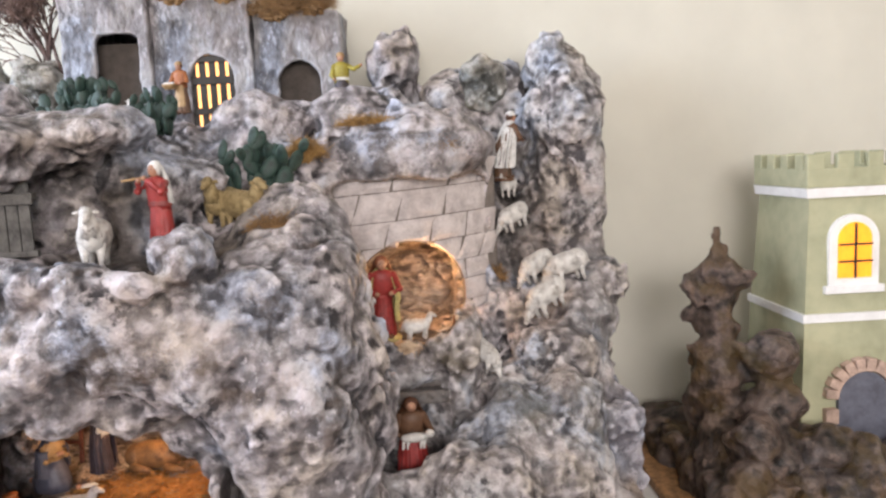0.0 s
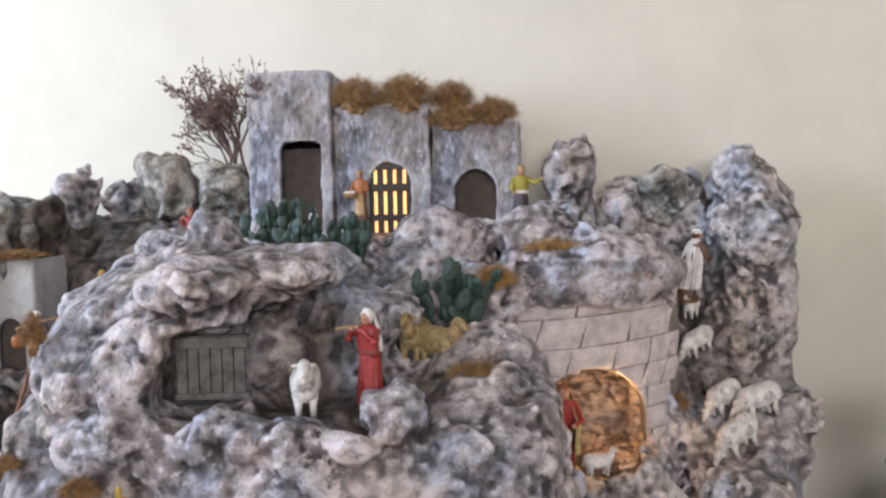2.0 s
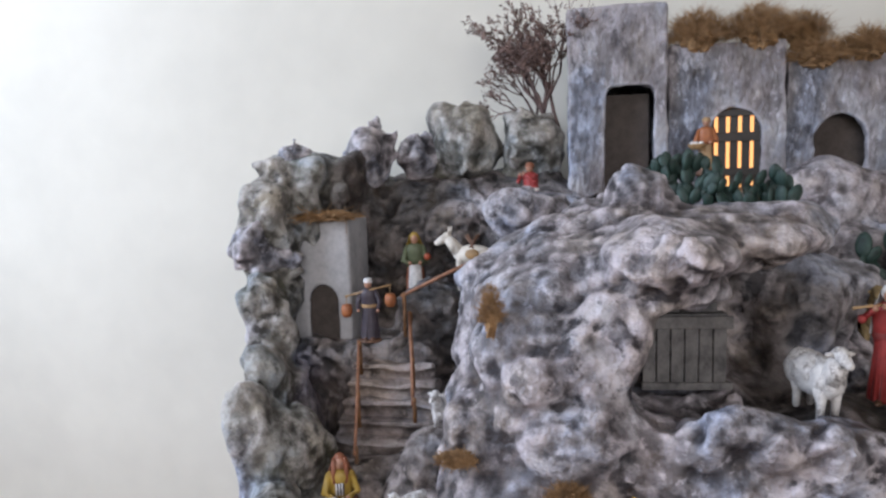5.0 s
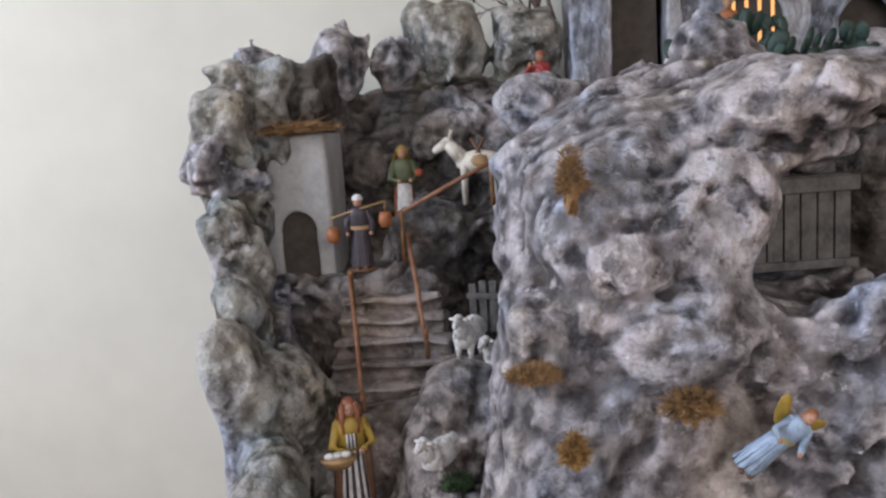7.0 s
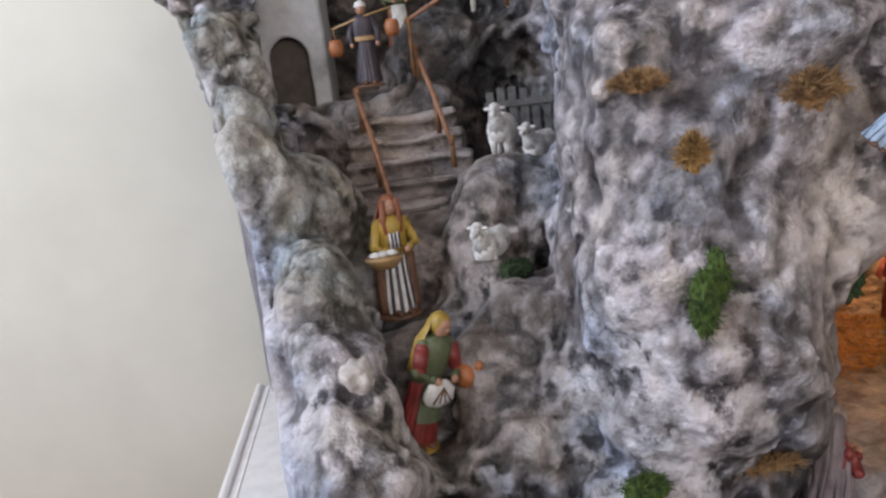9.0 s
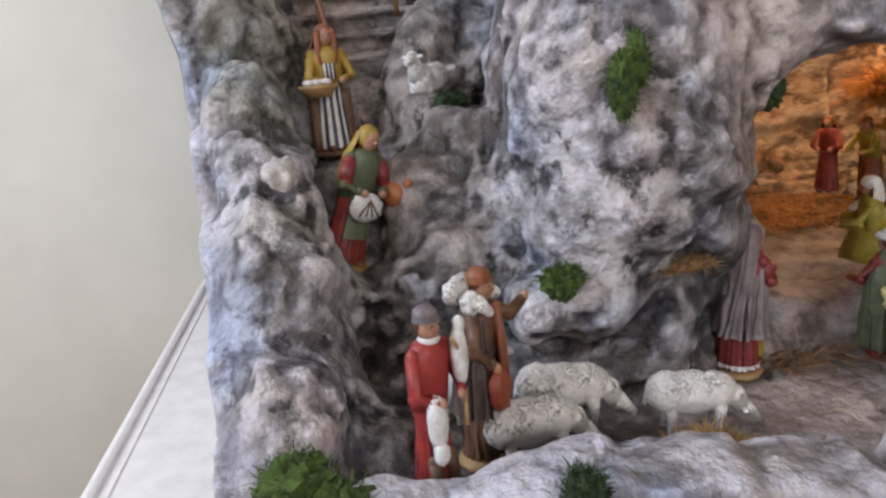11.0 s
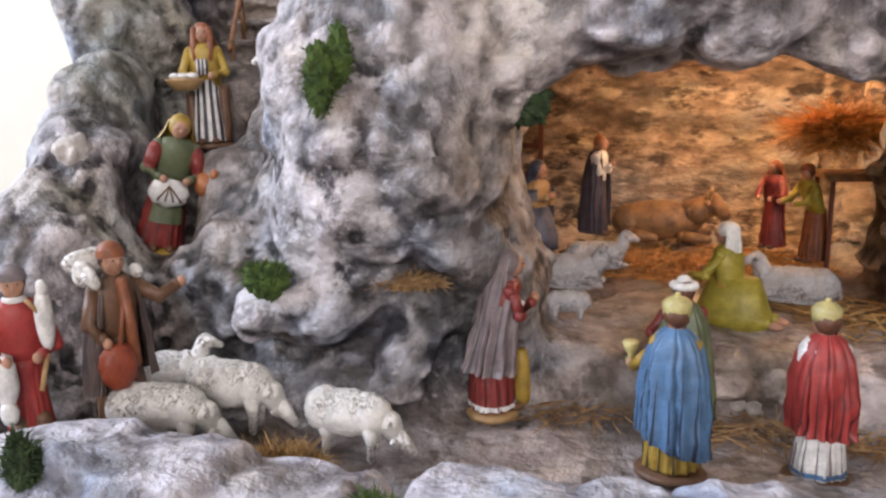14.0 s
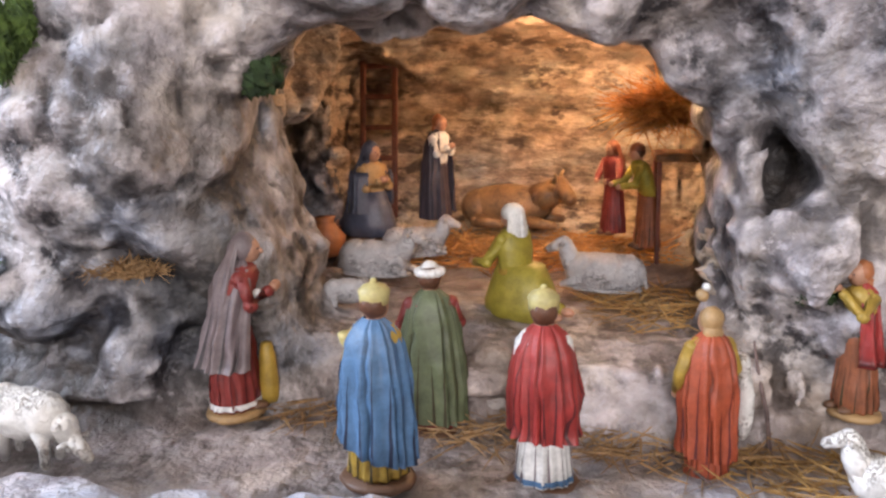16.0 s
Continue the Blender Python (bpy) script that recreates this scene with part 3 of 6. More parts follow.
B((-0.385, 0.715, 0.765), (0.12, 0.05, 0.052), 0, 0.015, tag=5)
for x, y, r, h in ((-0.785, 0.43, 0.048, 0.07), (-0.735, 0.415, 0.05, 0.085), (-0.675, 0.42, 0.045, 0.086), (-0.605, 0.42, 0.055, 0.092), (-0.535, 0.42, 0.05, 0.082), (-0.45, 0.415, 0.055, 0.09),
                   (-0.395, 0.41, 0.03, 0.095), (-0.34, 0.425, 0.05, 0.08), (-0.25, 0.425, 0.06, 0.075), (-0.15, 0.42, 0.06, 0.08), (-0.04, 0.42, 0.07, 0.09), (0.08, 0.43, 0.08, 0.09), (0.22, 0.45, 0.09, 0.09), (0.36, 0.48, 0.09, 0.10)):
    B((x, y + 0.012, 0.75), (r * 0.74, 0.036, h + 0.010), (int(-x * 370) % 27) - 13, 0.016, 0.008, tag=6)
B((-0.19, 0.43, 0.735), (0.65, 0.05, 0.06), tag=6)
B((-0.60, 0.432, 0.765), (0.235, 0.026, 0.056), 0, 0.018, 0.02, tag=6)
# hollows
B((-0.308, 0.885, 0.945), (0.162, 0.175, 0.108), 0, 0.05, 0.03, cut=True, tag=4)
B((-0.45, 0.94, 0.93), (0.085, 0.12, 0.095), 0, 0.04, 0.03, cut=True, tag=4)
B((-0.325, 0.66, 0.935), (0.14, 0.10, 0.095), 0, 0.05, 0.02, cut=True, tag=0)
L((-0.20, 0.84, 1.02), (0.08, 0.10, 0.035), cut=True, tag=4)
B((-0.365, 0.70, 1.256), (0.075, 0.095, 0.050), 12, 0.025, 0.015, cut=True, tag=0)
# dark tone lines this hollow, its shade painted in
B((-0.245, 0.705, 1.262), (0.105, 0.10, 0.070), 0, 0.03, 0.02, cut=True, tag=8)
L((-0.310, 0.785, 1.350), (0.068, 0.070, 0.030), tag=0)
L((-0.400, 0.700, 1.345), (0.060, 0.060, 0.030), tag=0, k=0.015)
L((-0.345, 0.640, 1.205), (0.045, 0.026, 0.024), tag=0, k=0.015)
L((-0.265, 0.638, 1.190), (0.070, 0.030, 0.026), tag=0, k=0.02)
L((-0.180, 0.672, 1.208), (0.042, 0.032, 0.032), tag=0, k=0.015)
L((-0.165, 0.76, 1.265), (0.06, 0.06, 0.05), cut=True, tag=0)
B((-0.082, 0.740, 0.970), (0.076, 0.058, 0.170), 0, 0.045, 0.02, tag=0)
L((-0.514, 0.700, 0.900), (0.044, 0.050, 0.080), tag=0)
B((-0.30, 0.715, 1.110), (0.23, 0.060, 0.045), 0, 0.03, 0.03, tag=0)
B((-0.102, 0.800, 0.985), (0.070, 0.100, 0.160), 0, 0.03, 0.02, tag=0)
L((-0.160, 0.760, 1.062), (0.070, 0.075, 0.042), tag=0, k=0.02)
# the cave's right jamb: cut clean behind, solid in front, with one pocket lined dark as painted shade
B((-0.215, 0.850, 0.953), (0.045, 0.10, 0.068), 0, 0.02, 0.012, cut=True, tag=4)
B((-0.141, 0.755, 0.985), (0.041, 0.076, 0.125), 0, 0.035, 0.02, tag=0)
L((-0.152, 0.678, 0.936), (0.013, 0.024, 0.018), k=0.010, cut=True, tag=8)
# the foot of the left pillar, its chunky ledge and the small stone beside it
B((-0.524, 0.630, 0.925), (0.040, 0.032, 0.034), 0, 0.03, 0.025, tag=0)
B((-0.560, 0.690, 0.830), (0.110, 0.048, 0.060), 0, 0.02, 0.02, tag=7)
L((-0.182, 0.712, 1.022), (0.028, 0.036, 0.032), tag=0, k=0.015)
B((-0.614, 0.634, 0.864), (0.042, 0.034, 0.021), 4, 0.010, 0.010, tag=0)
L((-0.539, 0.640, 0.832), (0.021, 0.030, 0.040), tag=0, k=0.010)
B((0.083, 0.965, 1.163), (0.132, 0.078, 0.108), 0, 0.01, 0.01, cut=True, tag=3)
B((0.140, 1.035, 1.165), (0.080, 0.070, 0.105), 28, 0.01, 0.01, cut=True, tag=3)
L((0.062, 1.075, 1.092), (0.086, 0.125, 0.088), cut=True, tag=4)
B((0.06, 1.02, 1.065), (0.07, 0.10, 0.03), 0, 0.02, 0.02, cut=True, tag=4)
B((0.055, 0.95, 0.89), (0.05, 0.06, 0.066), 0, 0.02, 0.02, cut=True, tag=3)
# sheep hole, lined with the dark tone to paint in its shade
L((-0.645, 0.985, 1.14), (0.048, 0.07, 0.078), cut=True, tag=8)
L((0.24, 1.19, 1.31), (0.042, 0.08, 0.10), cut=True, tag=7)
body.roughen(0.86, lambda x, y, z: np.where((x > -0.53) & (x < -0.17) & (y > 0.78) & (z > 0.85) & (z < 1.06), 0.45, 1.0) * np.where(y < 0.475, 0.8, 1.0) * (1 - 0.25 * np.clip(np.minimum(np.minimum(x + 0.70, -0.40 - x), np.minimum(z - 0.80, 1.16 - z)) / 0.05, 0, 1) * (y < 0.74)) * np.where((x > -0.05) & (x < 0.21) & (y > 0.93) & (y < 1.07) & (z > 1.23) & (z < 1.34), 0.35, 1.0) * np.where((x < -0.80 - 0.28 * (y - 0.45)) & (z < 1.1), 0.45, 1.0) * np.where((z < 0.805) & (y > 0.48) & (x < 0.0), 0.22, np.where((z > 0.8) & (z < 0.85) & (y > 0.66) & (x > -0.47) & (x < -0.12), 0.4, 1.0)))
# the left side is cut off flat, with a sharp edge
gx, gy, gz = np.meshgrid(*body.ax, indexing="ij", sparse=True)
side_x = np.where(gy < 1.0, -0.845 - 0.205 * (gy - 0.5), -0.9475 - 0.32 * (gy - 1.0))
beyond = (side_x - gx - 0.22 * np.clip(gz - 1.07, 0, None) + 0.003 * value_noise(gx, gy, gz, 0.05, 2.0)).astype(np.float32)
flat = (np.abs(beyond) < 0.012) & (body.d < 0.012) & (gz < 1.12)
body.tag[flat & (gy < 0.98)] = 9
body.tag[flat & (gy >= 0.98)] = 10
body.d = np.maximum(body.d, beyond)
near = np.nonzero(np.abs(body.d) < 0.04)
nx, ny, nz = (a[i] for a, i in zip(body.ax, near))
cave = (nx > -0.54) & (nx < -0.17) & (ny > 0.76) & (ny < 1.09) & (nz > 0.85) & (nz < 1.07)
body.d[near] -= np.where(cave, 0.020 * (0.3 - np.abs(value_noise(nx, ny, nz * 2.6, 0.11, 9.0))) + 0.006 * value_noise(nx, ny, nz * 2.2, 0.045, 3.0), 0)
niche = (nx > -0.04) & (nx < 0.16) & (ny > 1.0) & (ny < 1.18) & (nz > 1.03) & (nz < 1.19)
body.d[near] -= np.where(niche, 0.020 * (0.3 - np.abs(value_noise(nx, ny, nz, 0.05, 4.0))), 0)
mountain = tagged(holder("rock_mountain", pose(0, 0, 0)), "large hand-made grey plaster mountain with caves and terraces", "rock model")
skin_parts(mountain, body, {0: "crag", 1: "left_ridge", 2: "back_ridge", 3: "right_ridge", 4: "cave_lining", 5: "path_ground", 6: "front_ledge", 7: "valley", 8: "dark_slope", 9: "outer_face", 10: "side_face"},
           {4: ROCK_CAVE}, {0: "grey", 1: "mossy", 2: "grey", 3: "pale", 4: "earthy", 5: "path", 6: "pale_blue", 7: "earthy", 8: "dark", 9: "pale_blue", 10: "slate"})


def boulder(label, c, r, material, seed, turn=0.0, group="boulders along the top"):
    """A single rounded stone of irregular shape."""
    s = Solid([c[i] - r[i] - 0.03 for i in range(3)], [c[i] + r[i] + 0.03 for i in range(3)], 0.0055)
    rnd = random.Random(seed)
    s.lump(c, [q * 0.86 for q in r], turn, 0.02)
    for _ in range(3):
        s.lump([c[i] + r[i] * rnd.uniform(-0.4, 0.4) for i in range(3)], [q * rnd.uniform(0.45, 0.7) for q in r], rnd.uniform(0, 90), 0.02)
    for _ in range(9):
        n = Vector((rnd.uniform(-1, 1), rnd.uniform(-1, 0.6), rnd.uniform(-0.3, 1))).normalized()
        reach = math.sqrt(sum((r[i] * n[i]) ** 2 for i in range(3))) * rnd.uniform(0.60, 0.86)
        s.chip(Vector(c) + n * reach, n)
    s.roughen(0.95)
    v, q, _ = s.net()
    base = Vector((c[0], c[1], c[2] - r[2]))
    ob = quick_mesh("boulder", v - np.array(base), q, material)
    ob.location = base
    return tagged(ob, label, "boulder", group)


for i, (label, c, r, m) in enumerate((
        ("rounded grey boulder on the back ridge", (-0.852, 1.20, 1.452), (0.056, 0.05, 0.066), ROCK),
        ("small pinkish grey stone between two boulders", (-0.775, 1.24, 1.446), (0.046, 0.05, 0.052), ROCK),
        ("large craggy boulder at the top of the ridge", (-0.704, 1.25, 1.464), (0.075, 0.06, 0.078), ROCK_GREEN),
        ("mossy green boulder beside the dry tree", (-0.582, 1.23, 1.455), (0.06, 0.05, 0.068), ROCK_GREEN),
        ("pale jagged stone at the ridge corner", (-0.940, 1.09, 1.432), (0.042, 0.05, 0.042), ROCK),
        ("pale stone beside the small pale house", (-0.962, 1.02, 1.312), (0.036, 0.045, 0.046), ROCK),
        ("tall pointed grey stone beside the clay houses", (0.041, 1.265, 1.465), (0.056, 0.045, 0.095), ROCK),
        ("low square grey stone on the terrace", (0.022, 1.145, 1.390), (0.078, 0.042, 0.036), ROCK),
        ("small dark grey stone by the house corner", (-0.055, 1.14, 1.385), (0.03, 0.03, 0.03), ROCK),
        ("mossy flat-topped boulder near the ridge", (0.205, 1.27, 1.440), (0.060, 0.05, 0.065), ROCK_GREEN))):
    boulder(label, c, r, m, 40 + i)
boulder("small pale knob of stone beside the path", (-0.826, 0.688, 0.962), (0.02, 0.02, 0.022), ROCK_BLUE, 78, group="stones by the path")
boulder("dark blue-grey stone on the front ledge", (-0.424, 0.430, 0.822), (0.023, 0.02, 0.027), ROCK_BLUE, 77, group="stones on the front ledge")

# ---- houses, walls, stairs and woodwork ----
WOOD = mat("brown_wood", (0.20, 0.095, 0.035), 0.6, spread=0.25, scale=70, bump=0.3)
WOOD_TAN = mat("tan_wood", (0.38, 0.20, 0.085), 0.6, spread=0.25, scale=70, bump=0.3)
WOOD_GREY = mat("weathered_grey_wood", (0.115, 0.11, 0.105), 0.75, spread=0.25, scale=60, bump=0.5)
WOOD_RED = mat("red_brown_wood", (0.115, 0.035, 0.022), 0.6, spread=0.25, scale=60, bump=0.3)
STONE_PALE = mat("pale_stone_block", (0.60, 0.545, 0.53), 0.75, scale=45, bump=0.7, second=(0.40, 0.355, 0.345))
MORTAR = mat("brown_grey_mortar", (0.20, 0.17, 0.15), 0.9, scale=50, bump=0.3)
WOOD_RAIL = mat("red_brown_rail_wood", (0.29, 0.135, 0.07), 0.6, scale=90, bump=0.3, second=(0.16, 0.07, 0.035))
# both panes emit by themselves, standing in for lit rooms behind
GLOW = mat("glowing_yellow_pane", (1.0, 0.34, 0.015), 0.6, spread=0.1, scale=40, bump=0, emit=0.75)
GLOW_ORANGE = mat("interior_glow_pane", (1.0, 0.50, 0.17), 0.6, spread=0.1, scale=40, bump=0, emit=2.2)
BULB = mat("lit_bulb_glass", (1.0, 0.72, 0.40), 0.3, spread=0.02, bump=0, emit=6.0)
IRON = mat("dark_bars", (0.03, 0.025, 0.02), 0.6)


def arch_cut(s, x0, x1, y0, y1, z0, z1):
    """Cuts a round-headed opening through a solid."""
    w = (x1 - x0) / 2
    cx, cy = (x0 + x1) / 2, (y0 + y1) / 2
    s.block((cx, cy, (z0 + z1 - w) / 2), (w, (y1 - y0) / 2, (z1 - w - z0) / 2 + 0.001), 0, 0.002, 0.002, cut=True)
    s.tunnel((cx, cy, z1 - w), w, (y1 - y0) / 2)


def clay_house(label, x0, x1, y0, y1, z0, z1, door, material, lip=0.016, rough=0.22, flat=False):
    """A small plaster house: a hollow body with a round-headed door, a flat roof behind a low parapet."""
    cx, cy = (x0 + x1) / 2, (y0 + y1) / 2
    house = tagged(holder("clay_house", pose(cx, cy, z0)), label, "house", "model houses")
    s = Solid((x0 - 0.02, y0 - 0.02, z0 - 0.02), (x1 + 0.02, y1 + 0.02, z1 + 0.02), 0.0032)
    s.block((cx, cy, (z0 + z1) / 2), ((x1 - x0) / 2, (y1 - y0) / 2, (z1 - z0) / 2), 0, 0.004, 0.004)
    s.block((cx, cy, z1), ((x1 - x0) / 2 - lip, (y1 - y0) / 2 - lip, 0.022), 0, 0.003, 0.003, cut=True)
    s.block((cx, cy, (z0 + z1) / 2 - 0.02), ((x1 - x0) / 2 - lip, (y1 - y0) / 2 - lip, (z1 - z0) / 2 - 0.03), 0, 0.003, 0.003, cut=True)
    if flat:
        s.block(((door[0] + door[1]) / 2, y0, (z0 + door[2]) / 2 - 0.02), ((door[1] - door[0]) / 2, 0.03, (door[2] - z0) / 2 + 0.02), 0, 0.012, 0.002, cut=True)
    else:
        arch_cut(s, door[0], door[1], y0 - 0.03, y0 + 0.025, z0 - 0.03, door[2])
    s.roughen(rough)
    v, q, _ = s.net()
    wall = quick_mesh("wall", v - np.array((cx, cy, z0)), q, material)
    wall.parent = house
    part("roof", box_bm(x0 - cx + lip, x1 - cx - lip, y0 - cy + lip, y1 - cy - lip, z1 - z0 - 0.03, z1 - z0 - 0.022), material, house)
    return house


HY = 1.205
house_a = clay_house("tall grey plaster house with an open dark doorway", -0.522, -0.37, HY - 0.012, 1.34, 1.37, 1.662, (-0.462, -0.390, 1.540), PLASTER, flat=True)
part("door", box_bm(-0.03, 0.05, -0.03, -0.024, 0.0, 0.16), DARK_IN, house_a, "dark panel set back in the doorway")
house_b = clay_house("middle grey plaster house with a lit barred door", -0.368, -0.199, HY, 1.34, 1.37, 1.598, (-0.309, -0.232, 1.502), PLASTER)
house_c = clay_house("low grey plaster house with an open arched doorway", -0.197, -0.044, HY + 0.012, 1.34, 1.37, 1.572, (-0.160, -0.086, 1.486), PLASTER)
hb = Vector((-0.2835, (HY + 1.34) / 2, 1.37))
# dark sheet across the open doorway paints in the unlit interior
part("door", box_bm(-0.045, 0.045, -0.026, -0.020, 0.0, 0.125), DARK_IN, house_c, "dark panel set back in the doorway")
gate = holder("barred_door", Matrix())
gate.parent = house_b
gate.location = (-0.2715 - hb.x, HY + 0.008 - hb.y, 0.008)
for i in range(5):
    part("bar", box_bm(-0.040 + i * 0.0172, -0.0285 + i * 0.0172, -0.002, 0.003, 0.0, 0.122, 0.001), IRON, gate)
for z, h in ((0.020, 0.012), (0.072, 0.014), (0.110, 0.010)):
    part("crossbar", box_bm(-0.037, 0.037, -0.005, -0.002, z, z + h, 0.001), IRON, gate)
# added pane that glows in place of the lit interior
part("glow_pane", box_bm(-0.036, 0.036, 0.018, 0.020, 0.0, 0.120), GLOW_ORANGE, gate, "added glowing orange pane behind the bars")
side = clay_house("small pale grey house with an arched doorway", -0.942, -0.846, 1.062, 1.16, 1.15, 1.350, (-0.914, -0.868, 1.250), PLASTER_PALE, 0.008, 0.06)
side.location.z = 1.15
# dark backing sheet in place of the shade inside the small house
part("door", box_bm(-0.045, 0.035, -0.034, -0.028, 0.0, 0.11), DARK_IN, side, "dark panel set back in the doorway")

# the curved wall of pale stone blocks round the lit niche
ARCH = (0.058, 1.085, 0.088)
wall_foot = Vector((0.09, 1.02, 1.05))
brick_wall = tagged(holder("stone_block_wall", pose(*wall_foot)), "pale stone block wall curving round a lit niche", "wall")


def wall_bend(x):
    """How far back the wall stands at x."""
    return 2.1 * max(0.0, x + 0.03) ** 2


s = Solid((-0.06, 0.97, 1.0), (0.23, 1.10, 1.30), 0.004)
s.block((0.085, 1.045, 1.15), (0.125, 0.025, 0.125), 0, 0.006, 0.006)
s.tunnel((ARCH[0], 1.045, ARCH[1]), ARCH[2], 0.08)
s.block((ARCH[0], 1.045, 1.03), (ARCH[2], 0.06, 0.055), 0, 0.002, 0.002, cut=True)
v, q, _ = s.net()
v[:, 1] += np.array([wall_bend(x) for x in v[:, 0]])
ob = quick_mesh("mortar", v - np.array(wall_foot), q, MORTAR)
ob.parent = brick_wall
rnd = random.Random(5)


def block_stone(x0, x1, z0, z1, lean, proud):
    """One stone of the wall, with a crowned face and edges cut to the arch."""
    nx, nz = 6, 5
    verts, faces = [], []
    for side in (0, 1):
        for iz in range(nz + 1):
            for ix in range(nx + 1):
                u, w = ix / nx, iz / nz
                x = x0 + (x1 - x0) * u + lean * (w - 0.5) + rnd.uniform(-0.0005, 0.0005)
                z = z0 + (z1 - z0) * w + 0.05 * (x - 0.09) + rnd.uniform(-0.0005, 0.0005)
                dx, dz = x - ARCH[0], z - ARCH[1]
                reach = ARCH[2] + 0.003
                if z < ARCH[1] and abs(dx) < reach:
                    x = ARCH[0] + math.copysign(reach, dx)
                elif dz >= 0 and math.hypot(dx, dz) < reach:
                    k = reach / max(1e-6, math.hypot(dx, dz))
                    x, z = ARCH[0] + dx * k, ARCH[1] + dz * k
                edge = min(u, 1 - u) * (x1 - x0) < 0.002 or min(w, 1 - w) < 0.01
                y = 1.0195 + wall_bend(x) - (proud if not edge else proud - 0.0025) + rnd.uniform(-0.0004, 0.0004) if side == 0 else 1.028 + wall_bend(x)
                verts.append(Vector((x, y, z)) - wall_foot)
    n = (nx + 1) * (nz + 1)
    at = lambda side, ix, iz: side * n + iz * (nx + 1) + ix
    for iz in range(nz):
        for ix in range(nx):
            faces.append((at(0, ix, iz), at(0, ix + 1, iz), at(0, ix + 1, iz + 1), at(0, ix, iz + 1)))
    ring = [(ix, 0) for ix in range(nx)] + [(nx, iz) for iz in range(nz)] + [(ix, nz) for ix in range(nx, 0, -1)] + [(0, iz) for iz in range(nz, 0, -1)]
    for k, (a, b) in enumerate(ring):
        c, d = ring[(k + 1) % len(ring)]
        faces.append((at(0, c, d), at(0, a, b), at(1, a, b), at(1, c, d)))
    mesh_object("brick", verts, faces, STONE_PALE, brick_wall, smooth=False)


heights = (0.034, 0.036, 0.033, 0.038, 0.040, 0.046, 0.040)
z = 1.030
for row, h in enumerate(heights):
    x = -0.040 - rnd.uniform(0, 0.03)
    while x < 0.190:
        w = rnd.uniform(0.030, 0.052) if row < 4 else rnd.uniform(0.040, 0.075)
        x1 = min(x + w, 0.208)
        if 0.208 - x1 < 0.014:
            x1 = 0.208
        far = max((math.hypot(a - ARCH[0], max(c - ARCH[1], 0)) for a in (x, x1) for c in (z, z + h)))
        if far > ARCH[2] + 0.010 and x1 - x > 0.010:
            block_stone(x + 0.0009, x1 - 0.0009, z + 0.0008, z + h - 0.0008, rnd.uniform(-0.004, 0.004) if row < 3 else rnd.uniform(0.004, 0.020), 0.0055 + rnd.uniform(-0.0012, 0.0012))
        x = x1
    z += h

# stone steps up the valley
stairs = tagged(holder("staircase", pose(-0.765, 0.90, 0.98)), "worn brown-grey stone steps climbing the valley", "stairs")
for i in range(9):
    y, z = 0.868 + 0.0158 * i, 0.965 + 0.0225 * i
    bm = box_bm(-0.085 + 0.003 * i, 0.085 - 0.004 * (i % 3) - 0.002 * i, y - 0.90, y + 0.050 - 0.90, z - 0.98 - 0.030, z - 0.98, 0.004)
    bmesh.ops.subdivide_edges(bm, edges=bm.edges[:], cuts=4, use_grid_fill=True)
    for vert in bm.verts:
        p = vert.co * 42 + Vector((i * 3.1, 0, 0))
        low_front = vert.co.z < z - 0.98 - 0.008 and vert.co.y < y - 0.90 + 0.012
        vert.co += Vector((noise.noise(p), noise.noise(p + Vector((9, 0, 0))), noise.noise(p + Vector((0, 9, 0))))) * 0.0065
        if low_front:
            vert.co.y += 0.008
    for face in bm.faces:
        face.smooth = True
    part("step", bm, ROCK_STEP, stairs)
# steps below the lit niche
low = tagged(holder("niche_steps", pose(0.05, 0.99, 0.95)), "dark grey stone steps below the lit niche", "stairs")
for i in range(4):
    part("step", box_bm(-0.06, 0.06, -0.02 + 0.022 * i, 0.06 + 0.02 * i, 0.02 * i - 0.02, 0.022 * i, 0.003), ROCK_DARK, low)


def tube_verts(pts, radii, sides=6):
    """A tapered tube along points: vertices and faces."""
    pts = [Vector(p) for p in pts]
    verts, faces = [], []
    for i, p in enumerate(pts):
        d = (pts[min(i + 1, len(pts) - 1)] - pts[max(i - 1, 0)]).normalized()
        a = d.orthogonal().normalized()
        b = d.cross(a)
        for k in range(sides):
            t = 2 * math.pi * k / sides
            verts.append(p + (a * math.cos(t) + b * math.sin(t)) * radii[i])
    for i in range(len(pts) - 1):
        for k in range(sides):
            faces.append((i * sides + k, i * sides + (k + 1) % sides, (i + 1) * sides + (k + 1) % sides, (i + 1) * sides + k))
    faces.append(tuple(range(sides))[::-1])
    faces.append(tuple((len(pts) - 1) * sides + k for k in range(sides)))
    return verts, faces


def stick(name, pts, radius, material, parent):
    v, f = tube_verts(pts, [radius] * len(pts) if not isinstance(radius, (list, tuple)) else radius, 8)
    return mesh_object(name, v, f, material, parent)


def wooden_rail(label, a, b, posts, material=WOOD_RAIL):
    """A hand rail of one pole on short round posts."""
    a, b = Vector(a), Vector(b)
    rail = tagged(holder("hand_rail", pose(*a)), label, "rail", "rails of the stairs")
    mid = (b - a) / 2 + Vector((0.001, 0, 0.001))
    stick("pole", [Vector((0, 0, 0)), mid, b - a], [0.0024, 0.0028, 0.0023], material, rail)
    for t, drop in posts:
        p = (b - a) * t
        stick("post", [p + Vector((0.002, 0, 0.004)), p + Vector((0.002, 0, -drop))], 0.0028, WOOD, rail)
    return rail


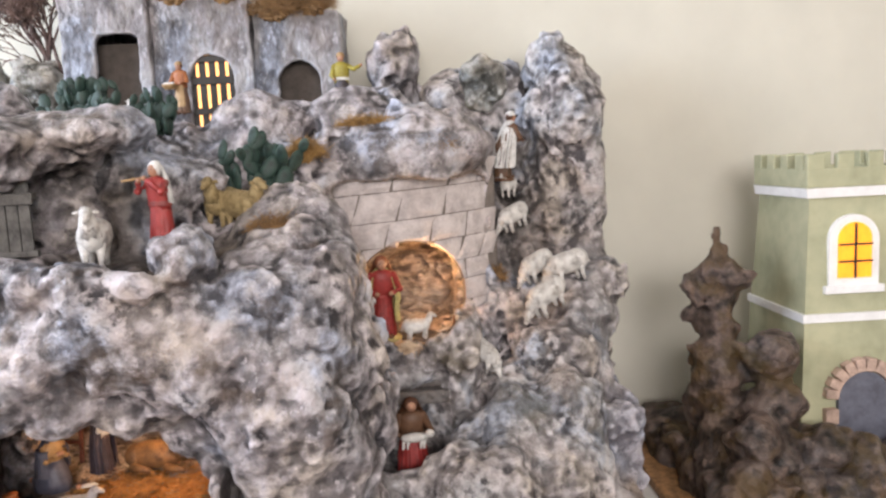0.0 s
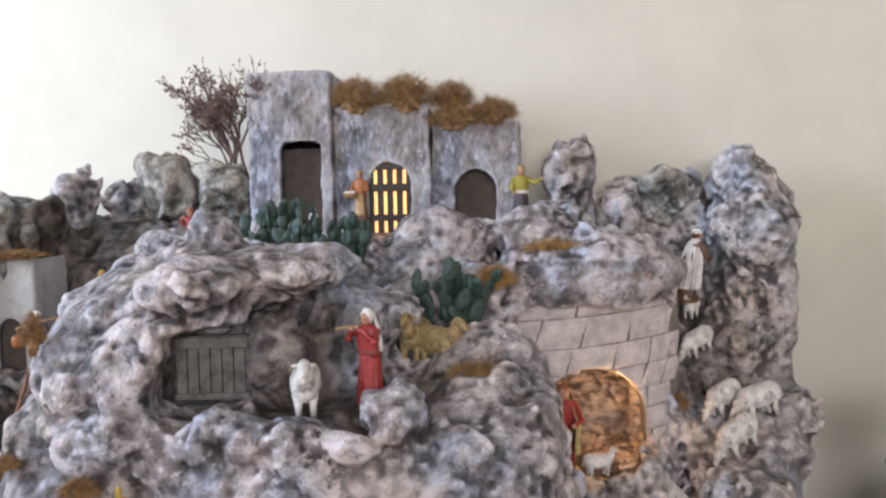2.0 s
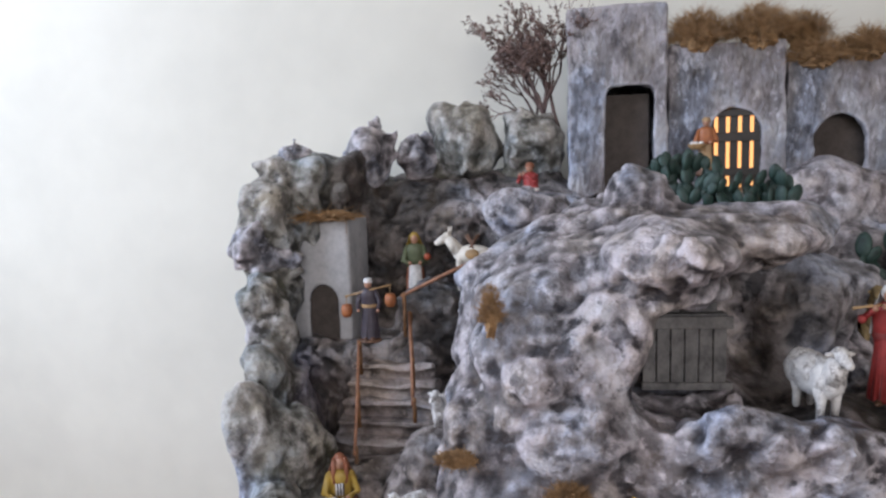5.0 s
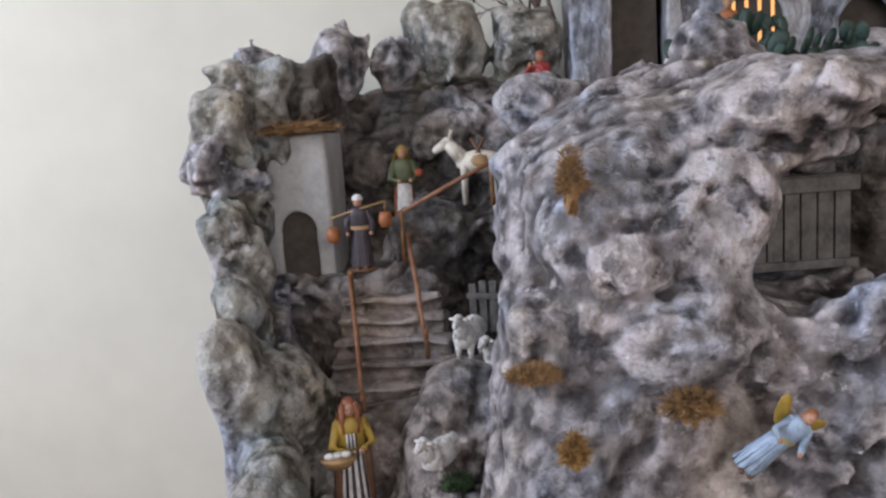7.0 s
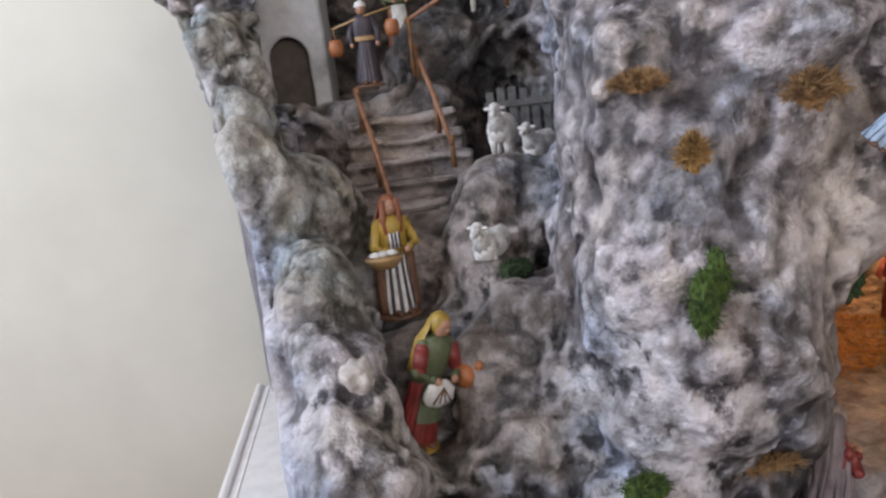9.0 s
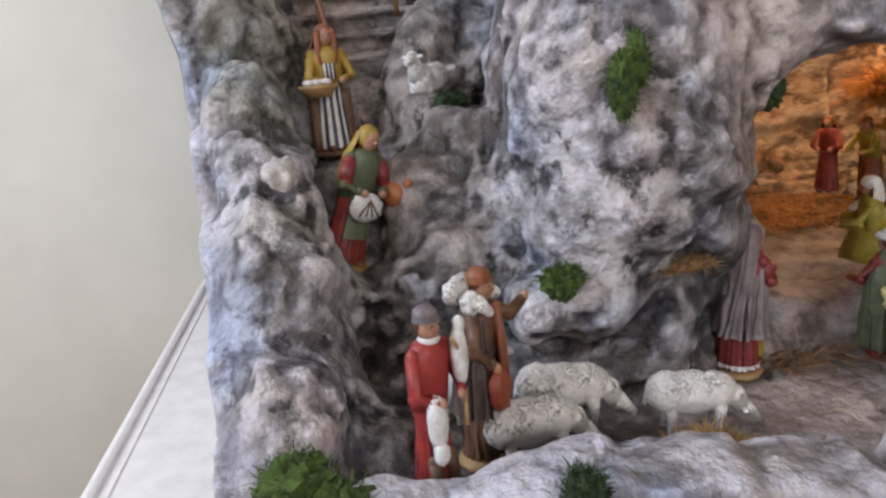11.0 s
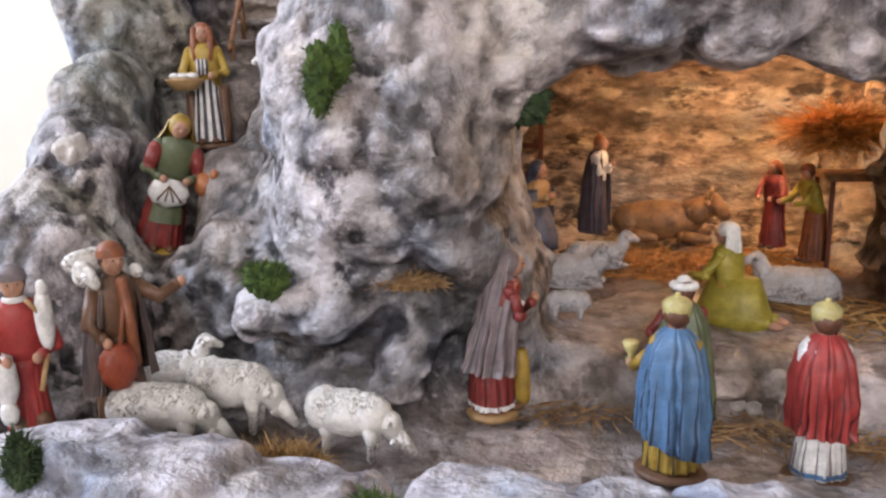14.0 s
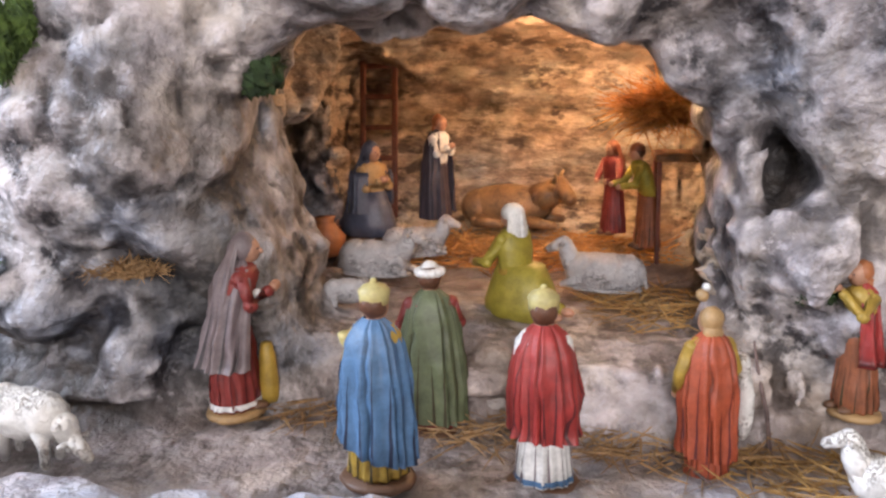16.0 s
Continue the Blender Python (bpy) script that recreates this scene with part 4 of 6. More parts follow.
wooden_rail("red-brown wooden rail along the stone steps", (-0.812, 0.994, 1.180), (-0.780, 0.868, 1.060), ((0.03, 0.045), (0.5, 0.045), (0.95, 0.05)))
wooden_rail("short brown wooden rail beside the stone steps", (-0.742, 1.02, 1.222), (-0.714, 0.92, 1.112), ((0.05, 0.04), (0.55, 0.04), (0.95, 0.03)))
wooden_rail("slanting wooden pole leaning on the rock edge", (-0.748, 1.00, 1.245), (-0.622, 1.0, 1.305), ((0.02, 0.06), (0.9, 0.05)))
wooden_rail("thin wooden post beside the niche steps", (0.125, 1.0, 1.06), (0.118, 0.99, 0.97), ((0.9, 0.02),))

# the wooden stall inside the upper hollow
stall = tagged(holder("wooden_stall", pose(-0.390, 0.708, 1.219, 0, 0, 7) @ Matrix.Diagonal((0.78, 0.9, 0.97, 1))), "weathered grey wooden stall gate with a crossbar", "gate")
for i in range(6):
    part("plank", box_bm(-0.050 + i * 0.0165, -0.035 + i * 0.0165, -0.002, 0.003, 0.0, 0.060 + 0.003 * (i % 2), 0.0008), WOOD_GREY, stall)
part("crossbar", box_bm(-0.054, 0.054, -0.007, -0.001, 0.056, 0.068, 0.0012), WOOD_GREY, stall)
part("sill", box_bm(-0.052, 0.054, -0.006, 0.004, -0.004, 0.003, 0.001), WOOD_GREY, stall)
part("lid", box_bm(-0.050, 0.050, 0.002, 0.020, 0.064, 0.069, 0.001), WOOD_GREY, stall)
for i in range(4):
    part("back_plank", box_bm(-0.045 + i * 0.022, -0.025 + i * 0.022, 0.014, 0.018, 0.04, 0.098 - 0.004 * (i % 2), 0.0008), WOOD_GREY, stall)
# the slatted gate of the sheep hole
pen = tagged(holder("slatted_gate", pose(-0.632, 0.985, 1.10, 0, 0, -10)), "dark slatted wooden gate closing a sheep hole", "gate")
for i in range(6):
    part("slat", box_bm(-0.036 + i * 0.0125, -0.027 + i * 0.0125, -0.002, 0.002, 0.0, 0.058 + 0.004 * math.sin(i), 0.0008), WOOD_GREY, pen)
part("rail", box_bm(-0.038, 0.038, -0.005, -0.002, 0.04, 0.047, 0.0008), WOOD_GREY, pen)

# ladder, shelf and crib of the nativity cave
ladder = tagged(holder("ladder", pose(-0.515, 1.022, 0.85, -8, 0, 0)), "red-brown wooden ladder leaning on the cave wall", "ladder")
for x in (-0.0, 0.037):
    part("side_rail", box_bm(x - 0.003, x + 0.003, -0.003, 0.003, 0.0, 0.19, 0.001), WOOD_RED, ladder)
for i in range(5):
    part("rung", box_bm(0.002, 0.035, -0.002, 0.002, 0.03 + i * 0.034, 0.036 + i * 0.034, 0.001), WOOD_RED, ladder)
shelf = tagged(holder("hay_rack", pose(-0.178, 0.90, 0.848)), "rough wooden hay rack holding up straw", "rack")
part("board", box_bm(-0.030, 0.034, -0.03, 0.03, 0.078, 0.084, 0.001), WOOD, shelf)
for x, y in ((-0.026, -0.026), (0.030, -0.026), (-0.026, 0.026), (0.030, 0.026)):
    part("leg", box_bm(x - 0.0018, x + 0.0018, y - 0.0018, y + 0.0018, -0.01, 0.078, 0.0006), WOOD_RED, shelf)
bulb = tagged(holder("light_bulb", pose(-0.255, 0.915, 1.047)), "small warm light bulb under the cave roof", "bulb")
bm = bmesh.new()
bmesh.ops.create_uvsphere(bm, u_segments=12, v_segments=8, radius=0.004)
part("glass", bm, BULB, bulb)
stick("socket", [(0, 0, 0.004), (0, 0, 0.03)], 0.0045, IRON, bulb)

# ---- the castle tower beside the mountain ----
GREEN_WALL = mat("green_grey_tower_paint", (0.46, 0.455, 0.30), 0.8, scale=9, bump=0.25, second=(0.30, 0.31, 0.20))
WHITE_TRIM = mat("white_trim_paint", (0.80, 0.80, 0.80), 0.7, spread=0.04, scale=40)
PINK_STONE = mat("pink_arch_stone", (0.50, 0.36, 0.29), 0.8, spread=0.15, scale=50)
BLUE_DOOR = mat("blue_grey_door", (0.115, 0.12, 0.155), 0.6, spread=0.15, scale=40)
tower = tagged(holder("castle_tower", pose(0.806, 1.155, 0.78)), "pale green square castle tower with white bands and battlements", "tower")


def tier(h0, z0, h1, z1, material, name, label=""):
    """One storey of the square tower, from half width h0 at its foot to h1 at its top."""
    v = [(h * a, h * b, z) for h, z in ((h0, z0), (h1, z1)) for a, b in ((-1, -1), (1, -1), (1, 1), (-1, 1))]
    f = [(k, (k + 1) % 4, 4 + (k + 1) % 4, 4 + k) for k in range(4)] + [(3, 2, 1, 0), (4, 5, 6, 7)]
    ob = mesh_object(name, v, f, material, tower, smooth=False)
    if label:
        ob["label"] = label
    return ob


tier(0.112, -0.06, 0.100, 0.225, GREEN_WALL, "lower_wall")
tier(0.104, 0.222, 0.104, 0.236, WHITE_TRIM, "band", "white band")
tier(0.099, 0.236, 0.088, 0.430, GREEN_WALL, "upper_wall")
tier(0.094, 0.428, 0.096, 0.444, WHITE_TRIM, "band", "white band")
for a in range(4):
    turn = Matrix.Rotation(a * math.pi / 2, 4, "Z")
    bm = box_bm(-0.096, 0.082, -0.096, -0.082, 0.444, 0.476, 0.002)
    bmesh.ops.transform(bm, matrix=turn, verts=bm.verts)
    part("parapet", bm, GREEN_WALL, tower)
    for k in range(4):
        bm = box_bm(-0.096 + k * 0.0505, -0.066 + k * 0.0505 - 0.002 * k, -0.096, -0.083, 0.474, 0.500, 0.002)
        bmesh.ops.transform(bm, matrix=turn, verts=bm.verts)
        part("merlon", bm, GREEN_WALL, tower)


def arch_plate(name, w, h, y0, y1, z, material, parent, label=""):
    """A round-headed plate facing the room."""
    out = [(-w, z), (w, z)] + [(w * math.cos(a), z + h - w + w * math.sin(a)) for a in [math.pi * i / 14 for i in range(15)]]
    v = [(x, y0, q) for x, q in out] + [(x, y1, q) for x, q in out]
    n = len(out)
    f = [tuple(range(n)), tuple(range(2 * n - 1, n - 1, -1))] + [(i, n + i, n + (i + 1) % n, (i + 1) % n) for i in range(n)]
    ob = mesh_object(name, v, f, material, parent, smooth=False)
    if label:
        ob["label"] = label
    return ob


window = holder("window", Matrix())
window.parent = tower
window.location = (-0.018, -0.094, 0.285)
arch_plate("frame", 0.042, 0.118, -0.006, 0.02, -0.004, WHITE_TRIM, window, "white window surround")
# yellow pane emits on its own instead of being lit from inside
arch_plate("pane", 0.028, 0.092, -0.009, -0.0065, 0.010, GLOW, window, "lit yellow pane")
part("sill", box_bm(-0.05, 0.05, -0.012, 0.02, -0.016, -0.003, 0.002), WHITE_TRIM, window)
part("glazing_bar", box_bm(-0.0015, 0.0015, -0.012, -0.009, 0.010, 0.10), IRON, window)
for z in (0.036, 0.064):
    part("glazing_bar", box_bm(-0.028, 0.028, -0.012, -0.009, z, z + 0.003), IRON, window)
door = holder("door", Matrix())
door.parent = tower
door.location = (-0.004, -0.106, 0.0)
arch_plate("leaf", 0.044, 0.158, -0.008, 0.01, -0.02, BLUE_DOOR, door, "blue-grey arched door leaf")
for i in range(13):
    a = math.pi * (i - 1.5) / 10
    if i < 2 or i > 11:
        x, z = (0.056 if i < 2 else -0.056), 0.094 - 0.03 * ((2 - i) if i < 2 else (i - 11))
        bm = box_bm(x - 0.011, x + 0.011, -0.013, 0.01, z - 0.013, z + 0.013, 0.002)
    else:
        bm = box_bm(-0.011, 0.011, -0.013, 0.01, -0.008, 0.008, 0.002)
        bmesh.ops.transform(bm, matrix=Matrix.Translation((0.056 * math.cos(a), 0, 0.094 + 0.056 * math.sin(a))) @ Matrix.Rotation(-a, 4, "Y"), verts=bm.verts)
    part("arch_stone", bm, PINK_STONE, door)

# the brown rock it stands on
rock = Solid((0.42, 0.86, 0.68), (1.12, BACK - 0.01, 1.20), 0.006)
rock.block((0.80, 1.12, 0.735), (0.29, 0.22, 0.05), 0, 0.03)
for c, r in (((0.568, 1.08, 0.86), (0.045, 0.05, 0.17)), ((0.566, 1.09, 1.00), (0.036, 0.034, 0.13)), ((0.574, 1.09, 1.085), (0.020, 0.020, 0.085)), ((0.604, 1.08, 1.075), (0.022, 0.016, 0.014)), ((0.545, 1.08, 0.965), (0.022, 0.02, 0.03)),
             ((0.62, 1.08, 0.80), (0.07, 0.08, 0.08)), ((0.64, 1.04, 0.935), (0.04, 0.035, 0.05)), ((0.64, 1.03, 0.865), (0.045, 0.04, 0.045)), ((0.66, 1.0, 0.79), (0.10, 0.07, 0.06)), ((0.75, 0.98, 0.77), (0.12, 0.07, 0.05)), ((0.88, 0.98, 0.76), (0.12, 0.08, 0.06))):
    rock.lump(c, r, 0, 0.02)
rock.roughen(1.1)
v, q, _ = rock.net()
foot = Vector((0.75, 1.1, 0.70))
outcrop = tagged(holder("rock_outcrop", pose(*foot)), "dark brown rock outcrop with a spire and loose stones", "rock")
spire = quick_mesh("spire", v - np.array(foot), q, ROCK_BROWN)
spire.parent = outcrop
for n, (c, r) in enumerate((((0.64, 1.03, 0.955), (0.042, 0.04, 0.042)), ((0.648, 1.02, 0.885), (0.048, 0.042, 0.038)), ((0.60, 1.0, 0.83), (0.07, 0.05, 0.045)), ((0.70, 0.975, 0.82), (0.05, 0.04, 0.04)),
                            ((0.75, 0.95, 0.79), (0.05, 0.045, 0.05)), ((0.66, 0.945, 0.765), (0.045, 0.045, 0.045)), ((0.57, 0.95, 0.77), (0.05, 0.05, 0.05)))):
    s = Solid([c[i] - r[i] - 0.025 for i in range(3)], [c[i] + r[i] + 0.025 for i in range(3)], 0.005)
    s.lump(c, r, n * 25)
    rnd = random.Random(60 + n)
    for _ in range(6):
        d = Vector((rnd.uniform(-1, 1), rnd.uniform(-1, 0.5), rnd.uniform(-0.3, 1))).normalized()
        s.chip(Vector(c) + d * math.sqrt(sum((r[i] * d[i]) ** 2 for i in range(3))) * rnd.uniform(0.65, 0.9), d)
    s.roughen(0.6)
    v, q, _ = s.net()
    ob = quick_mesh("stone", v - np.array(foot), q, ROCK_BROWN)
    ob.parent = outcrop
board = tagged(part("base_board", box_bm(0.47, 1.12, 0.90, 1.33, TZ, TZ + 0.018, 0.003), WOOD_TAN, None), "tan wooden board under the tower rock", "board")

# ---- painted figures and animals ----
PAINT = {}


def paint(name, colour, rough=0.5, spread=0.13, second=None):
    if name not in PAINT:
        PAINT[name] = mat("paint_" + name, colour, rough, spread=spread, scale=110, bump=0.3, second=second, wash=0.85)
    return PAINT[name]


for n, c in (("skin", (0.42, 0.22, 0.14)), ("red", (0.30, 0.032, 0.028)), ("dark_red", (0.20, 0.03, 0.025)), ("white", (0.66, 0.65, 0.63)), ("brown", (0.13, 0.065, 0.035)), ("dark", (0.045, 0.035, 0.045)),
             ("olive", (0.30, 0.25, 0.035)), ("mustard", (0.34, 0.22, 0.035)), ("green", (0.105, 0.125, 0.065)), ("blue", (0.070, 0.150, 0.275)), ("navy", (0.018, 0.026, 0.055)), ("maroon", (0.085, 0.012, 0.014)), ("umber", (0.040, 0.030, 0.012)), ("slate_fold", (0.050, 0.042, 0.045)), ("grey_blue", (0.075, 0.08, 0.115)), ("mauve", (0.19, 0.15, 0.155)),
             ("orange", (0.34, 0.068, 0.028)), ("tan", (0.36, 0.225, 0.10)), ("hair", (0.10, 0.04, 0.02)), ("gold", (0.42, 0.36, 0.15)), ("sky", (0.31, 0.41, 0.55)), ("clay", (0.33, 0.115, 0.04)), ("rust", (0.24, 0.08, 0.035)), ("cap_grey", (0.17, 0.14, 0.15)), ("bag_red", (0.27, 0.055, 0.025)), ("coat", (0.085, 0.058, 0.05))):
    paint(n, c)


def wool_material(name, light, line):
    """Carved fleece: a pale body with sparse curls picked out in a dark wash, over a lumpy relief."""
    m = mat(name, light, 0.7, spread=0.10, scale=120, bump=0.0)
    nt = m.node_tree
    b = nt.nodes["Principled BSDF"]
    co = nt.nodes.new("ShaderNodeTexCoord")
    curl, where = nt.nodes.new("ShaderNodeTexNoise"), nt.nodes.new("ShaderNodeTexNoise")
    for n, scale, detail, warp in ((curl, 190, 2, 1.6), (where, 60, 2, 0.0)):
        n.inputs["Scale"].default_value, n.inputs["Detail"].default_value, n.inputs["Distortion"].default_value = scale, detail, warp
        nt.links.new(co.outputs["Object"], n.inputs["Vector"])
    band, some = nt.nodes.new("ShaderNodeValToRGB"), nt.nodes.new("ShaderNodeValToRGB")
    for r, stops in ((band, ((0.455, 0.0), (0.485, 0.8), (0.515, 0.8), (0.545, 0.0))), (some, ((0.42, 0.0), (0.56, 1.0)))):
        while len(r.color_ramp.elements) < len(stops):
            r.color_ramp.elements.new(0.5)
        for e, (at, v) in zip(r.color_ramp.elements, stops):
            e.position, e.color = at, (v, v, v, 1)
    nt.links.new(curl.outputs[0], band.inputs[0])
    nt.links.new(where.outputs[0], some.inputs[0])
    both = nt.nodes.new("ShaderNodeMath")
    both.operation = "MULTIPLY"
    nt.links.new(band.outputs[0], both.inputs[0])
    nt.links.new(some.outputs[0], both.inputs[1])
    x = nt.nodes.new("ShaderNodeMix")
    x.data_type = "RGBA"
    nt.links.new(both.outputs[0], x.inputs[0])
    nt.links.new(b.inputs["Base Color"].links[0].from_socket, x.inputs[6])
    x.inputs[7].default_value = (*line, 1)
    nt.links.new(x.outputs[2], b.inputs["Base Color"])
    bp = nt.nodes.new("ShaderNodeBump")
    bp.inputs["Strength"].default_value, bp.inputs["Distance"].default_value = 0.9, 0.0016
    bp.invert = True
    nt.links.new(both.outputs[0], bp.inputs["Height"])
    nt.links.new(bp.outputs[0], b.inputs["Normal"])
    return m


WOOL = wool_material("white_wool_paint", (0.70, 0.68, 0.65), (0.20, 0.165, 0.14))
WOOL_GREY = wool_material("grey_wool_paint", (0.44, 0.43, 0.44), (0.12, 0.11, 0.11))
WOOL_TAN = mat("tan_wool_paint", (0.36, 0.27, 0.13), 0.7, scale=150, bump=0.9, second=(0.20, 0.14, 0.06))
OX = mat("brown_ox_paint", (0.25, 0.13, 0.05), 0.6, scale=80, bump=0.4, second=(0.10, 0.05, 0.022))


class Clay:
    """Collects shapes of several colours into one mesh."""

    def __init__(self):
        self.v, self.f, self.s, self.m = [], [], [], []

    def slot(self, material):
        if material not in self.m:
            self.m.append(material)
        return self.m.index(material)

    def add(self, verts, faces, material):
        o, k = len(self.v), self.slot(material)
        self.v += [Vector(p) for p in verts]
        self.f += [tuple(i + o for i in f) for f in faces]
        self.s += [k] * len(faces)

    def lathe(self, prof, material, c=(0, 0), squash=(1, 1), segs=40, folds=0, depth=0.0, arc=(0, 360), lean=(0, 0), close=True, phase=0.0, slant=0.0, lines=None):
        """prof: (radius, z) from below; folds deepen towards the first ring."""
        if depth > 0.08:
            prof = [tuple(p + (q - p) * k / 3 for p, q in zip(a, b)) for a, b in zip(prof, prof[1:]) for k in range(3)] + [prof[-1]]
        full = arc[1] - arc[0] >= 360
        n = segs if full else segs + 1
        verts, faces = [], []
        z0, z1 = prof[0][1], prof[-1][1]
        for r, z in prof:
            t = (z - z0) / (z1 - z0 + 1e-9)
            for k in range(n):
                a = radians(arc[0] + (arc[1] - arc[0]) * k / segs)
                w = folds * a + phase + 1.1 * math.sin(2 * a + phase) + 0.8 * math.sin(3 * a - phase) + 0.7 * t
                fall = noise.noise(Vector((2.6 * math.cos(a) + phase, 2.6 * math.sin(a), 9.0 * z)))
                q = r * (1 + depth * (1 - 0.6 * t) * (0.55 * math.sin(w + 0.9 * fall) - 1.5 * max(0.0, math.sin(w + 0.9 * fall)) ** 6) + (0.10 * fall * (1 - 0.5 * t) if depth > 0.08 else 0.03 * fall))
                verts.append((c[0] + lean[0] * t + q * squash[0] * math.cos(a), c[1] + lean[1] * t + q * squash[1] * math.sin(a), z + slant * math.cos(a) * (1 - t) ** 2))
        for i in range(len(prof) - 1):
            for k in range(n if full else n - 1):
                faces.append((i * n + k, i * n + (k + 1) % n, (i + 1) * n + (k + 1) % n, (i + 1) * n + k))
        if full and close:
            faces.append(tuple(range(n))[::-1])
            faces.append(tuple((len(prof) - 1) * n + k for k in range(n)))
        self.add(verts, faces, material)
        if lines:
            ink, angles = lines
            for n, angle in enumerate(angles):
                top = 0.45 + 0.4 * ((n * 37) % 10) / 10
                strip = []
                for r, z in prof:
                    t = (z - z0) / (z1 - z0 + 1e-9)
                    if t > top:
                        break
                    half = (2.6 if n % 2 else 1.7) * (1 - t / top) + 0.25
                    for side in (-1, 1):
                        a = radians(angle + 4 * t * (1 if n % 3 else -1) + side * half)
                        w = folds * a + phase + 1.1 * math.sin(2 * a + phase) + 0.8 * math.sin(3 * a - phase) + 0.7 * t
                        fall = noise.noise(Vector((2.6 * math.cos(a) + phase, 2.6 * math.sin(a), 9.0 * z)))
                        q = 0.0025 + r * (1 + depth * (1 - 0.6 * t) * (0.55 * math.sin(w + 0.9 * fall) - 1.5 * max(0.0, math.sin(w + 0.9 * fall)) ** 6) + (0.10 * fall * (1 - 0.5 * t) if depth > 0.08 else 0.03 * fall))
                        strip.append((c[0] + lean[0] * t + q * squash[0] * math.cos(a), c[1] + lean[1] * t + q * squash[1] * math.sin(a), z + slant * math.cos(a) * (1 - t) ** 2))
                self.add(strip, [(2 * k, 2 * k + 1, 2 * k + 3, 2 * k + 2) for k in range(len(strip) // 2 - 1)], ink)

    def ball(self, c, r, material, turn=None, segs=12, rough=0.0, seed=0.0):
        r = (r, r, r) if not isinstance(r, (tuple, list)) else r
        rows = max(6, segs * 2 // 3)
        verts, faces = [], []
        for i in range(rows + 1):
            p = math.pi * i / rows
            for k in range(segs):
                a = 2 * math.pi * k / segs
                d = Vector((math.sin(p) * math.cos(a), math.sin(p) * math.sin(a), math.cos(p)))
                w = 1 + rough * 0.45 * noise.noise(d * 13.0 + Vector((seed, 2, 0))) + rough * noise.noise(d * 3.2 + Vector((seed, seed * 1.7, 0))) + rough * 0.6 * noise.noise(d * 7.5 + Vector((seed, 0, 3)))
                q = Vector((d.x * r[0], d.y * r[1], d.z * r[2])) * w
                if turn is not None:
                    q = turn @ q
                verts.append(Vector(c) + q)
        for i in range(rows):
            for k in range(segs):
                faces.append((i * segs + k, (i + 1) * segs + k, (i + 1) * segs + (k + 1) % segs, i * segs + (k + 1) % segs))
        self.add(verts, faces, material)

    def rod(self, pts, radii, material, sides=8):
        if not isinstance(radii, (list, tuple)):
            radii = [radii] * len(pts)
        v, f = tube_verts(pts, radii, sides)
        self.add(v, f, material)

    def limb(self, pts, radii, material):
        self.rod(pts, radii, material)
        for p, r in zip(pts, radii):
            self.ball(p, r * 0.99, material, segs=8)

    def make(self, name, m, size=1.0):
        ob = mesh_object(name, [p * size for p in self.v], self.f, self.m, slots=self.s)
        ob.matrix_world = m
        return ob


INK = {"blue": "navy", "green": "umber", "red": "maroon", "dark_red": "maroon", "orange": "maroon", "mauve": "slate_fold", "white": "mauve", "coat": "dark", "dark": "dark"}


